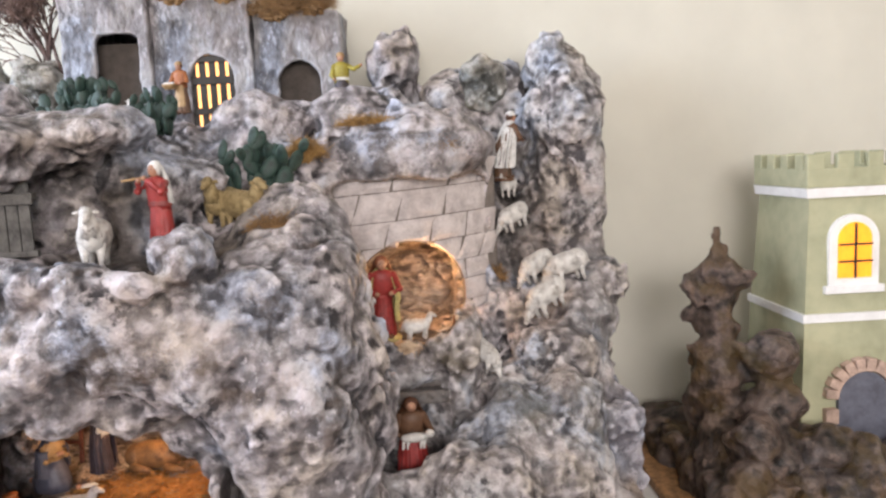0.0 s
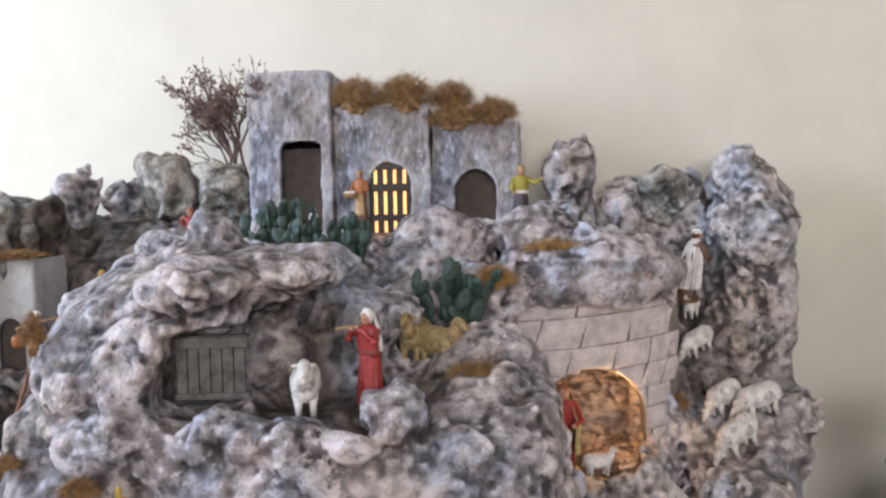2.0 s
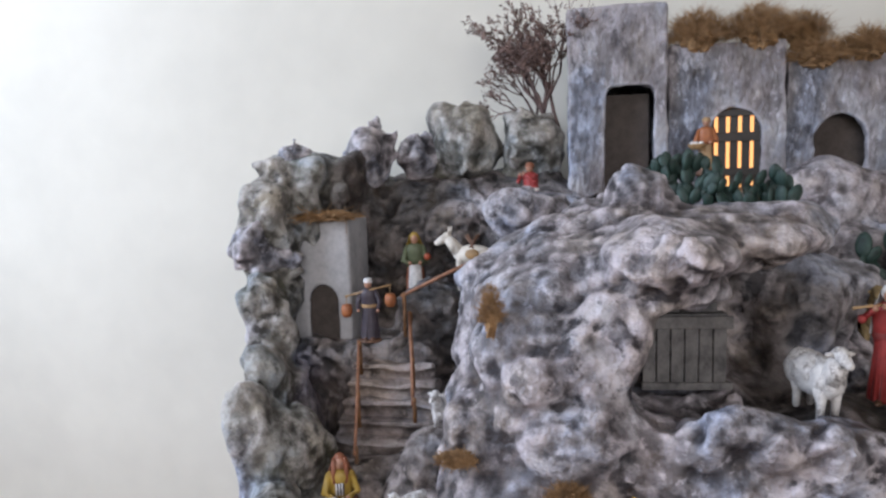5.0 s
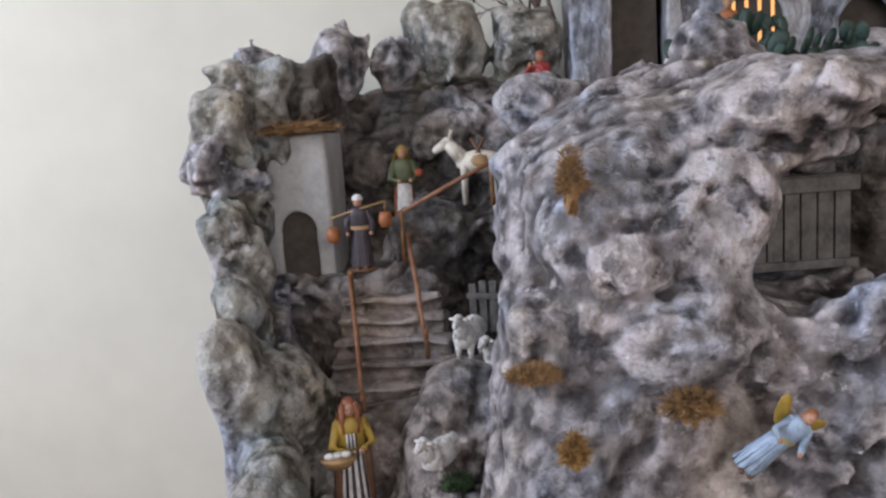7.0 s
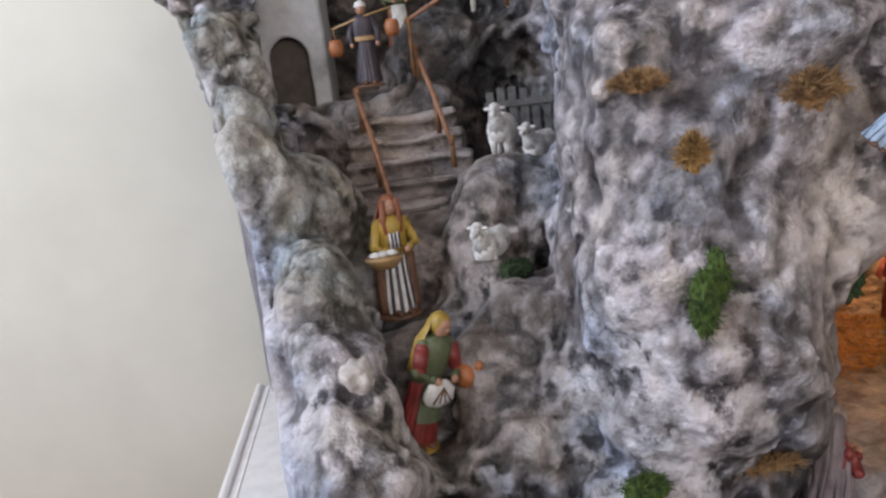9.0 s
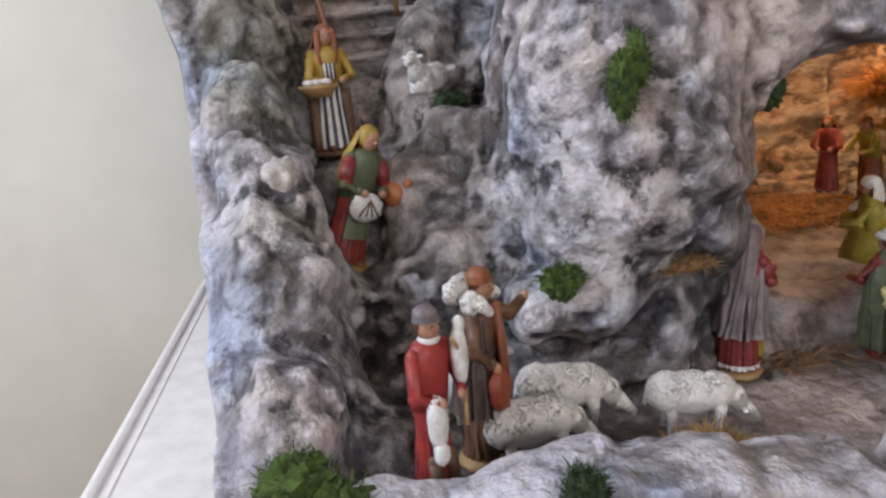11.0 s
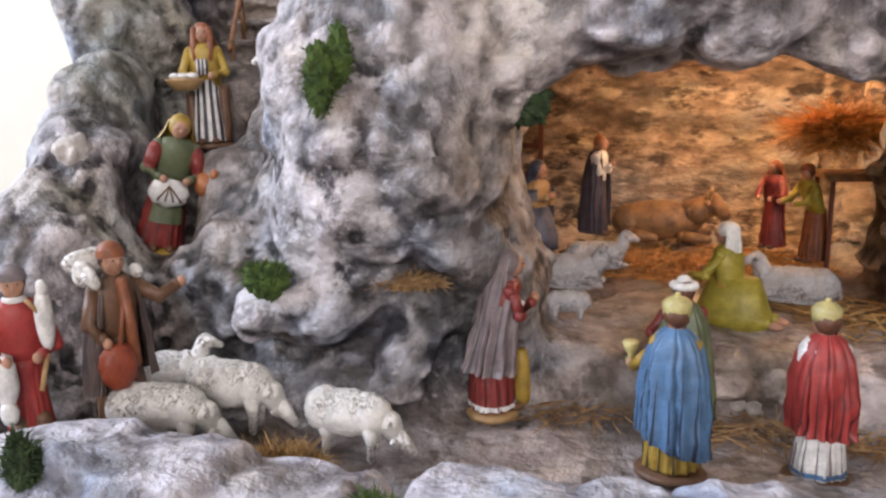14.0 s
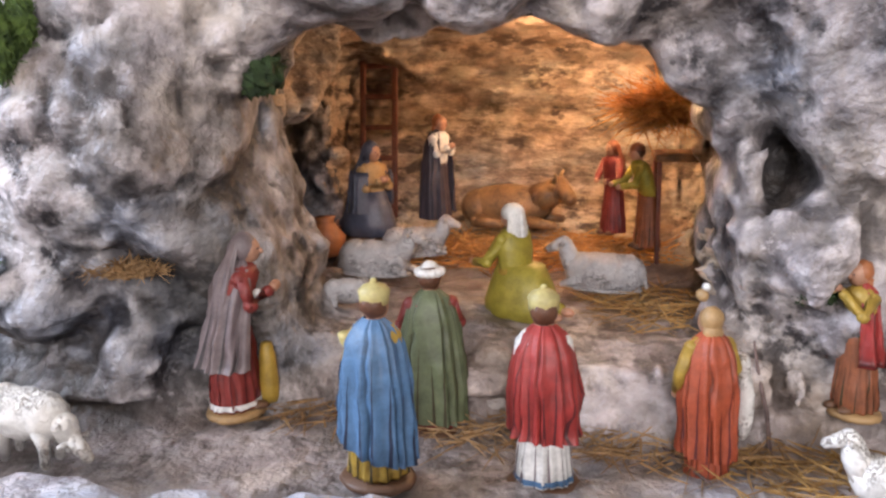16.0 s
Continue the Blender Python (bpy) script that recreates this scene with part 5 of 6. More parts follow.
def figure(label, at, height, yaw, robe="red", top=None, skirt=None, hem=None, cloak=None, veil=None, hat=None, hair="hair", arms="pray", kneel=False, base="tan", sash=None, apron=None, extra=None, name="figurine", stoop=0.0, cloak_low=0.2, stripes=None, wide=1.0, lean=0.0, roll=0.0, slim=1.0):
    """A painted statuette looking along -y, one mesh, one unit tall before it is scaled."""
    P = PAINT
    c = Clay()
    top = top or robe
    skirt = skirt or robe
    lo = 0.0
    if base:
        c.lathe([(0.17, 0.0), (0.18, 0.018), (0.165, 0.04)], P[base], squash=(1, 0.85), folds=3, depth=0.06)
        lo = 0.035
    drop = 0.0
    if kneel:
        drop = 0.26
        c.lathe([(0.20, lo), (0.195, 0.10), (0.165, 0.22), (0.125, 0.34)], P[skirt], c=(0, 0.03), squash=(0.95, 1.25), folds=7, depth=0.07)
        c.limb([(-0.06, -0.02, 0.10), (-0.06, 0.26, 0.07)], [0.06, 0.045], P[skirt])
        c.limb([(0.06, -0.02, 0.10), (0.06, 0.26, 0.07)], [0.06, 0.045], P[skirt])
        c.ball((0.06, 0.32, 0.06), (0.03, 0.05, 0.03), P["skin"])
        c.ball((-0.06, 0.32, 0.06), (0.03, 0.05, 0.03), P["skin"])
    else:
        c.ball((-0.05, -0.10, lo + 0.02), (0.035, 0.07, 0.028), P["brown"])
        c.ball((0.055, -0.085, lo + 0.02), (0.035, 0.07, 0.028), P["brown"])
        prof = [(0.150 * wide, lo + 0.02), (0.148 * wide, 0.10), (0.138 * wide, 0.20), (0.125 * wide, 0.32), (0.115 * wide, 0.44), (0.108, 0.54)]
        if stripes:
            for k in range(24):
                c.lathe(prof, P[stripes[k % 2]], squash=(1, 0.82), segs=3, folds=9, depth=0.05, arc=(k * 15, k * 15 + 15))
        else:
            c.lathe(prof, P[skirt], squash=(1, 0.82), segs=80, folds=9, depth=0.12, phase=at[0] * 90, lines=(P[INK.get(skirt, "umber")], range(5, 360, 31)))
        if hem:
            c.lathe([(0.155 * wide, lo + 0.03), (0.153 * wide, lo + 0.06)], P[hem], squash=(1, 0.82), segs=80, folds=9, depth=0.12, phase=at[0] * 90, close=False)
    d = drop
    s = stoop
    # body and shoulders
    c.lathe([(0.112, 0.50 - d), (0.118, 0.60 - d), (0.125, 0.70 - d), (0.118, 0.77 - d), (0.085, 0.815 - d), (0.042, 0.835 - d)], P[top], squash=(1.05, 0.72), folds=5, depth=0.03, lean=(0, -0.03 - s))
    if sash:
        c.lathe([(0.122, 0.535 - d), (0.128, 0.56 - d), (0.122, 0.585 - d)], P[sash], squash=(1.04, 0.8), close=False)
    if apron:
        c.lathe([(0.152, 0.14 if apron != "green" else 0.24), (0.14, 0.30), (0.125, 0.42), (0.118, 0.54)], P[apron], squash=(1, 0.88), folds=9, depth=0.05, arc=(225, 315), segs=12)
    # head
    hx, hy, hz = lean, -0.045 - s, 0.895 - d
    c.limb([(0, -0.02 - s * 0.8, 0.80 - d), (hx, hy + 0.01, hz - 0.04)], [0.04, 0.036], P["skin"])
    c.ball((hx, hy, hz), (0.056, 0.064, 0.075), P["skin"], segs=14)
    c.ball((hx, hy - 0.063, hz - 0.008), (0.010, 0.014, 0.016), P["skin"], segs=6)
    for side in (-1, 1):
        c.ball((hx + side * 0.022, hy - 0.057, hz + 0.008), (0.007, 0.006, 0.005), P["dark"], segs=6)
    if hair:
        c.ball((hx, hy + 0.022, hz + 0.018), (0.062, 0.062, 0.072), P[hair], rough=0.12, seed=at[0] * 31)
        if not hat and not veil:
            c.ball((hx, hy + 0.045, hz - 0.05), (0.058, 0.035, 0.06), P[hair], rough=0.15, seed=at[1] * 17)
    if veil:
        c.ball((hx, hy + 0.02, hz + 0.014), (0.071, 0.072, 0.084), P[veil], segs=14)
        c.lathe([(0.128, 0.56 - d), (0.125, 0.68 - d), (0.118, 0.78 - d), (0.085, 0.86 - d), (0.066, 0.94 - d)], P[veil], squash=(1.08, 0.85), arc=(-15, 195), segs=64, folds=8, depth=0.11, lean=(hx, hy + 0.03))
    if hat == "turban":
        for k in range(14):
            a = 2 * math.pi * k / 14
            c.ball((hx + 0.058 * math.cos(a), hy + 0.01 + 0.056 * math.sin(a), hz + 0.05), (0.03, 0.03, 0.026), P["white"], segs=8)
        c.ball((hx, hy + 0.01, hz + 0.075), (0.045, 0.045, 0.04), P["white"])
    elif hat == "scarf":
        c.ball((hx, hy + 0.016, hz + 0.030), (0.068, 0.074, 0.066), P["white"], segs=14)
        c.lathe([(0.082, hz - 0.115), (0.080, hz - 0.06), (0.070, hz), (0.060, hz + 0.05)], P["white"], c=(hx, hy + 0.025), arc=(5, 175), segs=40, folds=6, depth=0.10)
    elif hat == "crown":
        c.lathe([(0.066, hz + 0.02), (0.067, hz + 0.05), (0.072, hz + 0.085), (0.05, hz + 0.11), (0.012, hz + 0.125)], P["gold"], c=(hx, hy + 0.01), folds=5, depth=0.08, segs=16)
        c.ball((hx, hy + 0.01, hz + 0.13), 0.016, P["gold"], segs=8)
    elif hat:
        c.ball((hx, hy + 0.012, hz + 0.045), (0.068, 0.068, 0.05), P[hat], rough=0.06)
        c.lathe([(0.072, hz + 0.022), (0.070, hz + 0.045)], P[hat], c=(hx, hy + 0.01), close=False)
    if cloak:
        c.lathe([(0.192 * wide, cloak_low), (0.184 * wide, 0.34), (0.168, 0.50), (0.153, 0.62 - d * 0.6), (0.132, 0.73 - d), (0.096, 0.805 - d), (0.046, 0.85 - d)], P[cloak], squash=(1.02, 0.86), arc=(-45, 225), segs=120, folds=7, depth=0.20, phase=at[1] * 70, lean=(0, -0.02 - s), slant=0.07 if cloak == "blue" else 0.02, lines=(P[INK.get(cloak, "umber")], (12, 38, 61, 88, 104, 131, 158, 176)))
    # arms
    sh = [Vector((-0.108, -0.03 - s, 0.765 - d)), Vector((0.108, -0.03 - s, 0.765 - d))]
    poses = {
        "pray": [((-0.125, -0.08, 0.63), (-0.018, -0.165, 0.70)), ((0.125, -0.08, 0.63), (0.018, -0.165, 0.70))],
        "down": [((-0.165, -0.03, 0.62), (-0.15, -0.09, 0.49)), ((0.165, -0.03, 0.62), (0.15, -0.09, 0.49))],
        "flute": [((-0.19, -0.09, 0.69), (-0.09, -0.17, 0.80)), ((0.15, -0.13, 0.68), (-0.02, -0.17, 0.82))],
        "carry": [((-0.165, -0.08, 0.60), (-0.07, -0.18, 0.57)), ((0.165, -0.08, 0.60), (0.07, -0.18, 0.57))],
        "hide": [((-0.12, -0.06, 0.62), (-0.06, -0.12, 0.55)), ((0.12, -0.06, 0.62), (0.06, -0.12, 0.55))],
        "point": [((-0.165, -0.05, 0.62), (-0.12, -0.15, 0.54)), ((0.20, -0.12, 0.70), (0.31, -0.17, 0.76))],
        "offer": [((-0.16, -0.10, 0.62), (-0.12, -0.24, 0.60)), ((0.16, -0.10, 0.62), (0.12, -0.24, 0.60))],
    }[arms]
    for a, (e, h) in zip(sh, poses if arms != "hide" else ()):
        e, h = Vector(e) - Vector((0, s, d)), Vector(h) - Vector((0, s, d))
        c.limb([a, e, h + (e - h) * 0.25], [0.042, 0.038, 0.031], P[top])
        c.ball(h, (0.026, 0.026, 0.028), P["skin"], segs=8)
    if extra:
        extra(c, P)
    ob = c.make(name, pose(*at, 0, roll, 0) @ pose(0, 0, 0, 0, 0, yaw) @ Matrix.Diagonal((slim, slim, 1, 1)), height / (1.0 - drop))
    return tagged(ob, label, "figurine", "painted statuettes")


def sheep(label, at, length, yaw, mode="stand", wool=WOOL, tilt=0.0, name="sheep_figurine"):
    """A painted sheep looking along +x, one unit long."""
    c = Clay()
    sd = at[0] * 37 + at[1] * 11
    face = wool
    low = {"stand": 0.0, "graze": 0.0, "lie": -0.22}[mode]
    bz = 0.375 + low
    c.ball((-0.02, 0, bz), (0.37, 0.19, 0.205), wool, segs=48, rough=0.08, seed=sd)
    c.ball((-0.22, 0, bz + 0.01), (0.20, 0.185, 0.20), wool, segs=32, rough=0.07, seed=sd + 2)
    c.ball((0.20, 0, bz + 0.01), (0.19, 0.165, 0.19), wool, segs=32, rough=0.07, seed=sd + 4)
    hx, hz = (0.50, 0.20) if mode == "graze" else (0.43, 0.66 + low * 1.1)
    c.limb([(0.28, 0, bz + 0.04), ((0.28 + hx) / 2, 0, (bz + hz) / 2 + (0.05 if mode == "graze" else 0.02)), (hx - 0.04, 0, hz)], [0.13, 0.105, 0.08], wool)
    nose = Vector((0.10, 0, -0.10)) if mode == "graze" else Vector((0.13, 0, -0.05))
    c.limb([(hx - 0.02, 0, hz + 0.02), Vector((hx, 0, hz)) + nose], [0.078, 0.042], face)
    for side in (-1, 1):
        c.ball((hx - 0.03, side * 0.095, hz + 0.02), (0.03, 0.055, 0.024), face, segs=8)
    if mode == "lie":
        for x, y in ((0.22, 0.12), (0.22, -0.12), (-0.20, 0.13), (-0.20, -0.13)):
            c.limb([(x, y, 0.10), (x + 0.16, y * 1.15, 0.045)], [0.06, 0.035], wool)
        c.lathe([(0.40, 0.0), (0.40, 0.02)], wool, squash=(1, 0.5))
    else:
        for x, y in ((0.20, 0.085), (0.24, -0.085), (-0.24, 0.085), (-0.20, -0.085)):
            c.limb([(x, y, 0.30), (x + 0.015, y, 0.15), (x, y, 0.012)], [0.075, 0.044, 0.036], face)
    c.limb([(-0.38, 0, bz + 0.06), (-0.43, 0, bz - 0.10)], [0.04, 0.022], wool)
    ob = c.make(name, pose(*at, 0, tilt, yaw), length)
    return tagged(ob, label, "sheep figurine", "painted sheep")


def flute(x0, x1, z):
    return lambda c, P: c.rod([(x0, -0.24, z), (x1, -0.13, z + 0.03)], [0.013, 0.010], P["tan"])


def lamb_in_arms(c, P):
    c.ball((0.01, -0.20, 0.58), (0.13, 0.055, 0.055), WOOL, rough=0.1)
    c.ball((0.15, -0.21, 0.62), (0.045, 0.04, 0.045), WOOL)
    for x in (-0.09, -0.05, 0.07, 0.10):
        c.rod([(x, -0.22, 0.55), (x - 0.01, -0.23, 0.46)], [0.016, 0.012], WOOL)


def yoke(c, P):
    c.rod([(-0.36, -0.05, 0.70), (0, -0.08, 0.80), (0.36, -0.05, 0.88)], 0.014, P["tan"])
    for x, z in ((-0.34, 0.71), (0.34, 0.87)):
        c.rod([(x, -0.05, z), (x, -0.05, z - 0.12)], 0.006, P["tan"])
        c.lathe([(0.06, z - 0.32), (0.085, z - 0.26), (0.085, z - 0.18), (0.065, z - 0.13)], P["clay"], c=(x, -0.05))


def bread_basket(c, P):
    c.lathe([(0.07, 0.46), (0.12, 0.53), (0.125, 0.55)], P["tan"], c=(-0.13, -0.20), squash=(1.2, 0.8))
    for x in (-0.20, -0.14, -0.07):
        c.ball((x, -0.20, 0.57), (0.05, 0.04, 0.025), P["white"], segs=8)


def striped_bib(c, P):
    bread_basket(c, P)
    for k in range(6):
        x = -0.042 + k * 0.0145
        c.rod([(x, -0.118, 0.70), (x, -0.125, 0.58)], 0.0085, P["white" if k % 2 == 0 else "dark"], 6)
    for side in (-1, 1):
        c.lathe([(0.045, 0.05), (0.05, 0.25), (0.045, 0.5)], P["brown"], c=(side * 0.125, 0.0), folds=3, depth=0.1)
        c.limb([(side * 0.055, -0.07, 0.93), (side * 0.065, -0.07, 0.80), (side * 0.06, -0.09, 0.70)], [0.026, 0.028, 0.016], P["rust"])


def hen(c, P):
    c.ball((0.19, -0.14, 0.56), (0.065, 0.10, 0.085), P["clay"], rough=0.1)
    c.ball((0.22, -0.22, 0.66), (0.028, 0.03, 0.035), P["clay"])
    c.ball((-0.02, -0.155, 0.47), (0.125, 0.045, 0.10), P["white"], rough=0.2)
    for k in range(4):
        c.rod([(-0.03, -0.20, 0.53), (-0.09 + k * 0.05, -0.195, 0.42)], 0.006, P["brown"], 5)
    c.limb([(-0.12, -0.04, 0.74), (-0.15, -0.08, 0.62)], [0.05, 0.045], P["dark_red"])
    c.limb([(0.12, -0.04, 0.74), (0.15, -0.08, 0.62)], [0.05, 0.045], P["dark_red"])


def bagpipe(c, P):
    c.ball((0.125, -0.13, 0.73), (0.045, 0.05, 0.15), P["white"], rough=0.12, segs=18)
    c.ball((0.13, -0.14, 0.88), (0.03, 0.035, 0.04), P["white"], rough=0.1)
    c.rod([(0.05, -0.16, 0.84), (0.11, -0.15, 0.76)], 0.011, P["tan"])
    c.rod([(0.12, -0.16, 0.58), (0.07, -0.20, 0.42)], 0.013, P["tan"])
    c.ball((-0.09, -0.15, 0.48), (0.06, 0.05, 0.13), P["white"], rough=0.18, segs=18)
    c.ball((-0.09, -0.16, 0.33), (0.045, 0.042, 0.06), P["white"], rough=0.14)
    c.lathe([(0.05, 0.815), (0.062, 0.83), (0.05, 0.845)], P["white"], c=(0, -0.045), close=False)
    for side in (-1, 1):
        c.limb([(side * 0.055, -0.06, 0.24), (side * 0.06, -0.09, 0.05)], [0.045, 0.034], P["brown"])


def shoulder_lamb(c, P):
    c.ball((-0.06, 0.06, 0.89), (0.15, 0.06, 0.065), WOOL, rough=0.16, segs=20)
    c.ball((-0.16, -0.05, 0.86), (0.05, 0.055, 0.06), WOOL, rough=0.14)
    c.limb([(-0.15, -0.09, 0.86), (-0.14, -0.14, 0.82)], [0.04, 0.026], WOOL)
    c.ball((0.12, -0.05, 0.83), (0.03, 0.06, 0.035), WOOL)
    c.ball((-0.07, -0.14, 0.42), (0.10, 0.055, 0.11), P["bag_red"], rough=0.22, segs=20)
    c.rod([(0.02, -0.11, 0.79), (-0.06, -0.16, 0.52)], 0.013, P["rust"])
    c.limb([(0.0, -0.12, 0.80), (0.02, -0.13, 0.60), (0.03, -0.13, 0.42)], [0.03, 0.032, 0.03], P["rust"])
    for side in (-1, 1):
        c.limb([(side * 0.06, -0.03, 0.28), (side * 0.06, -0.05, 0.06)], [0.055, 0.042], P["dark"])


def hanging_skin(c, P):
    c.ball((-0.225, -0.02, 0.40), (0.05, 0.06, 0.20), WOOL, rough=0.12)
    c.ball((-0.215, -0.03, 0.63), (0.035, 0.045, 0.07), WOOL)
    c.ball((0.10, -0.05, 0.55), (0.06, 0.06, 0.09), P["mustard"])
    c.ball((0.0, -0.12, 1.02), (0.03, 0.045, 0.035), P["tan"])
    c.ball((-0.01, -0.1, 1.07), (0.022, 0.03, 0.022), P["white"])


def gift(c, P):
    c.limb([(0.13, -0.06, 0.66), (0.20, -0.14, 0.56)], [0.040, 0.034], P["mustard"])
    c.ball((0.22, -0.17, 0.56), (0.030, 0.030, 0.028), P["skin"], segs=8)
    c.lathe([(0.030, 0.57), (0.014, 0.60), (0.034, 0.64), (0.042, 0.68), (0.030, 0.69)], P["gold"], c=(0.225, -0.19))


def yellow_panel(c, P):
    c.lathe([(0.046, 0.05), (0.048, 0.18), (0.042, 0.30), (0.026, 0.38)], P["mustard"], c=(0.02, -0.158), folds=4, depth=0.10, segs=24)
    for side in (-1, 1):
        c.ball((side * 0.040, -0.150, 0.665), (0.026, 0.030, 0.030), P["white"], segs=8)


def old_stick(c, P):
    c.rod([(0.16, -0.20, 0.05), (0.14, -0.18, 0.98)], 0.013, P["tan"])


def spindle(c, P):
    c.ball((0.17, -0.20, 0.66), (0.05, 0.04, 0.05), P["orange"])


fig = figure
fig("red-robed flute player with a white veil", (-0.213, 0.722, 1.204), 0.112, -25, "red", top="red", cloak=None, veil="white", sash="dark_red", arms="flute", base=None, extra=flute(-0.24, -0.02, 0.80))
fig("old shepherd in a white cloak with a stick", (0.228, 1.170, 1.258), 0.122, 110, "brown", cloak="white", hat="white", arms="carry", extra=old_stick, stoop=0.12, base="brown")
fig("man in an olive tunic with a striped sash", (-0.042, 1.165, 1.386), 0.104, 10, "dark", top="olive", sash="white", hat="tan", arms="point", base=None)
fig("baker in tan clothes holding loaves", (-0.316, 1.175, 1.398), 0.090, -10, "brown", top="clay", apron="tan", hat="tan", arms="carry", extra=bread_basket, base=None)
fig("water carrier in black with a yoke and clay buckets", (-0.794, 0.995, 1.180), 0.094, 5, "dark", sash="tan", hat="white", arms="down", extra=yoke, base="brown")
fig("woman in a yellow veil with a red shawl", (-0.756, 1.115, 1.215), 0.112, 15, "rust", top="green", veil="mustard", apron="white", arms="carry", extra=spindle, base=None)
fig("woman in a striped apron carrying a bread basket", (-0.784, 0.825, 0.964), 0.120, 20, "brown", top="mustard", skirt="brown", apron=None, stripes=("white", "dark"), hair="rust", veil="rust", arms="carry", extra=striped_bib, base="brown", wide=0.9)
fig("woman in green and red holding a red hen", (-0.782, 0.715, 0.884), 0.122, 40, "green", slim=1.06, skirt="dark_red", veil="mustard", apron="green", arms="carry", extra=hen, base="mustard", roll=17)
fig("boy in a red shirt playing white bagpipes", (-0.720, 0.488, 0.806), 0.120, 42, "red", slim=0.86, skirt="red", top="red", hat="cap_grey", wide=0.82, arms="carry", extra=bagpipe, base="tan")
fig("shepherd in a brown coat carrying a lamb", (-0.688, 0.526, 0.806), 0.126, 62, "brown", slim=0.88, skirt="brown", top="brown", cloak="coat", hat="rust", arms="point", extra=shoulder_lamb, base="tan", cloak_low=0.30)
fig("praying woman in a long mauve veil and red dress", (-0.479, 0.640, 0.789), 0.119, 100, "dark_red", veil="mauve", cloak="mauve", hem="white", arms="pray", base="tan", stoop=0.06, cloak_low=0.31, wide=1.05, slim=1.1, extra=yellow_panel)
fig("king in a blue cape and yellow robe seen from behind", (-0.364, 0.572, 0.788), 0.105, 172, "mustard", cloak="blue", hat="crown", arms="hide", extra=gift, base="brown", cloak_low=0.19, slim=1.12, wide=0.92)
fig("king in a green cape and white turban over a red robe", (-0.351, 0.648, 0.781), 0.107, 196, "dark_red", cloak="green", hat="turban", arms="offer", base="brown", cloak_low=0.10, slim=1.06)
fig("king in a red cape over a white robe", (-0.279, 0.592, 0.780), 0.107, 188, "white", hem="blue", cloak="red", hat="crown", arms="hide", base="brown", cloak_low=0.30, wide=0.86, slim=1.1)
fig("shepherd in an orange coat with a sheepskin bag", (-0.194, 0.615, 0.780), 0.098, 205, "orange", top="mustard", skirt="orange", cloak="orange", cloak_low=0.16, hair="tan", arms="down", extra=hanging_skin, base="tan", wide=0.86, slim=1.0)
fig("seated flute player in brown and red robes", (-0.112, 0.655, 0.806), 0.090, -65, "rust", top="mustard", cloak="red", hair="clay", arms="flute", extra=flute(-0.05, -0.01, 0.78), base="tan", cloak_low=0.35)
fig("kneeling man in a belted yellow robe and white headscarf", (-0.309, 0.738, 0.831), 0.081, -122, "olive", sash="mustard", hat="scarf", arms="offer", kneel=True, base=None, hair="dark_red", slim=1.08)
fig("kneeling mother in a blue-grey mantle", (-0.476, 0.930, 0.850), 0.094, 60, "grey_blue", top="tan", veil="grey_blue", cloak="grey_blue", arms="pray", kneel=True, base=None)
fig("father in a dark purple cloak and white sleeve", (-0.413, 0.955, 0.860), 0.108, 70, "dark", top="white", cloak="dark", hair="clay", arms="pray", base=None, cloak_low=0.05)
fig("shepherd girl in a dark red dress bending forward", (-0.240, 0.930, 0.854), 0.088, -50, "dark_red", hair="hair", veil="rust", arms="carry", base=None, cloak_low=0.1)
fig("crouching shepherd in green with red sleeves", (-0.211, 0.895, 0.848), 0.094, -75, "olive", top="olive", skirt="rust", hat="rust", arms="offer", base=None, stoop=0.08)
fig("gilded red-robed woman in the lit niche", (0.014, 1.015, 1.024), 0.135, 10, "red", top="red", cloak="gold", veil="rust", arms="carry", base="gold", wide=0.85, slim=1.15)
fig("woman in a red dress carrying a white lamb", (0.050, 0.945, 0.826), 0.128, 5, "red", top="brown", hair="hair", veil="hair", arms="carry", extra=lamb_in_arms, base="tan", wide=1.1, slim=1.25)
fig("boy in a red shirt behind the rock edge", (-0.566, 1.06, 1.340), 0.09, -30, "red", sash="white", hat="rust", arms="flute", base=None)


def angel_wings(c, P):
    for side in (-1, 1):
        c.ball((side * 0.14, 0.12, 0.72), (0.07, 0.02, 0.20), P["mustard"], rough=0.1, turn=Matrix.Rotation(side * 0.5, 3, "Y"))


angel = figure("small angel in pale blue fixed to the rock", (-0.478, 0.598, 1.098), 0.064, 0, "sky", top="sky", sash="gold", hair="clay", arms="offer", extra=angel_wings, base=None)
angel.matrix_world = pose(-0.464, 0.602, 1.106, 18, 40, 0)


# the child in the straw crib
def crib():
    c = Clay()
    c.lathe([(0.30, 0.0), (0.42, 0.12), (0.46, 0.22)], WOOD, squash=(1, 0.6))
    c.ball((0, 0, 0.22), (0.40, 0.24, 0.08), STRAW, rough=0.2)
    c.ball((0.02, 0, 0.30), (0.22, 0.09, 0.08), PAINT["white"], rough=0.1)
    c.ball((-0.24, 0, 0.33), (0.075, 0.07, 0.075), PAINT["skin"])
    return tagged(c.make("crib", pose(-0.425, 0.925, 0.835, 0, 0, 20), 0.055), "tiny swaddled doll in a straw crib", "crib")


crib()


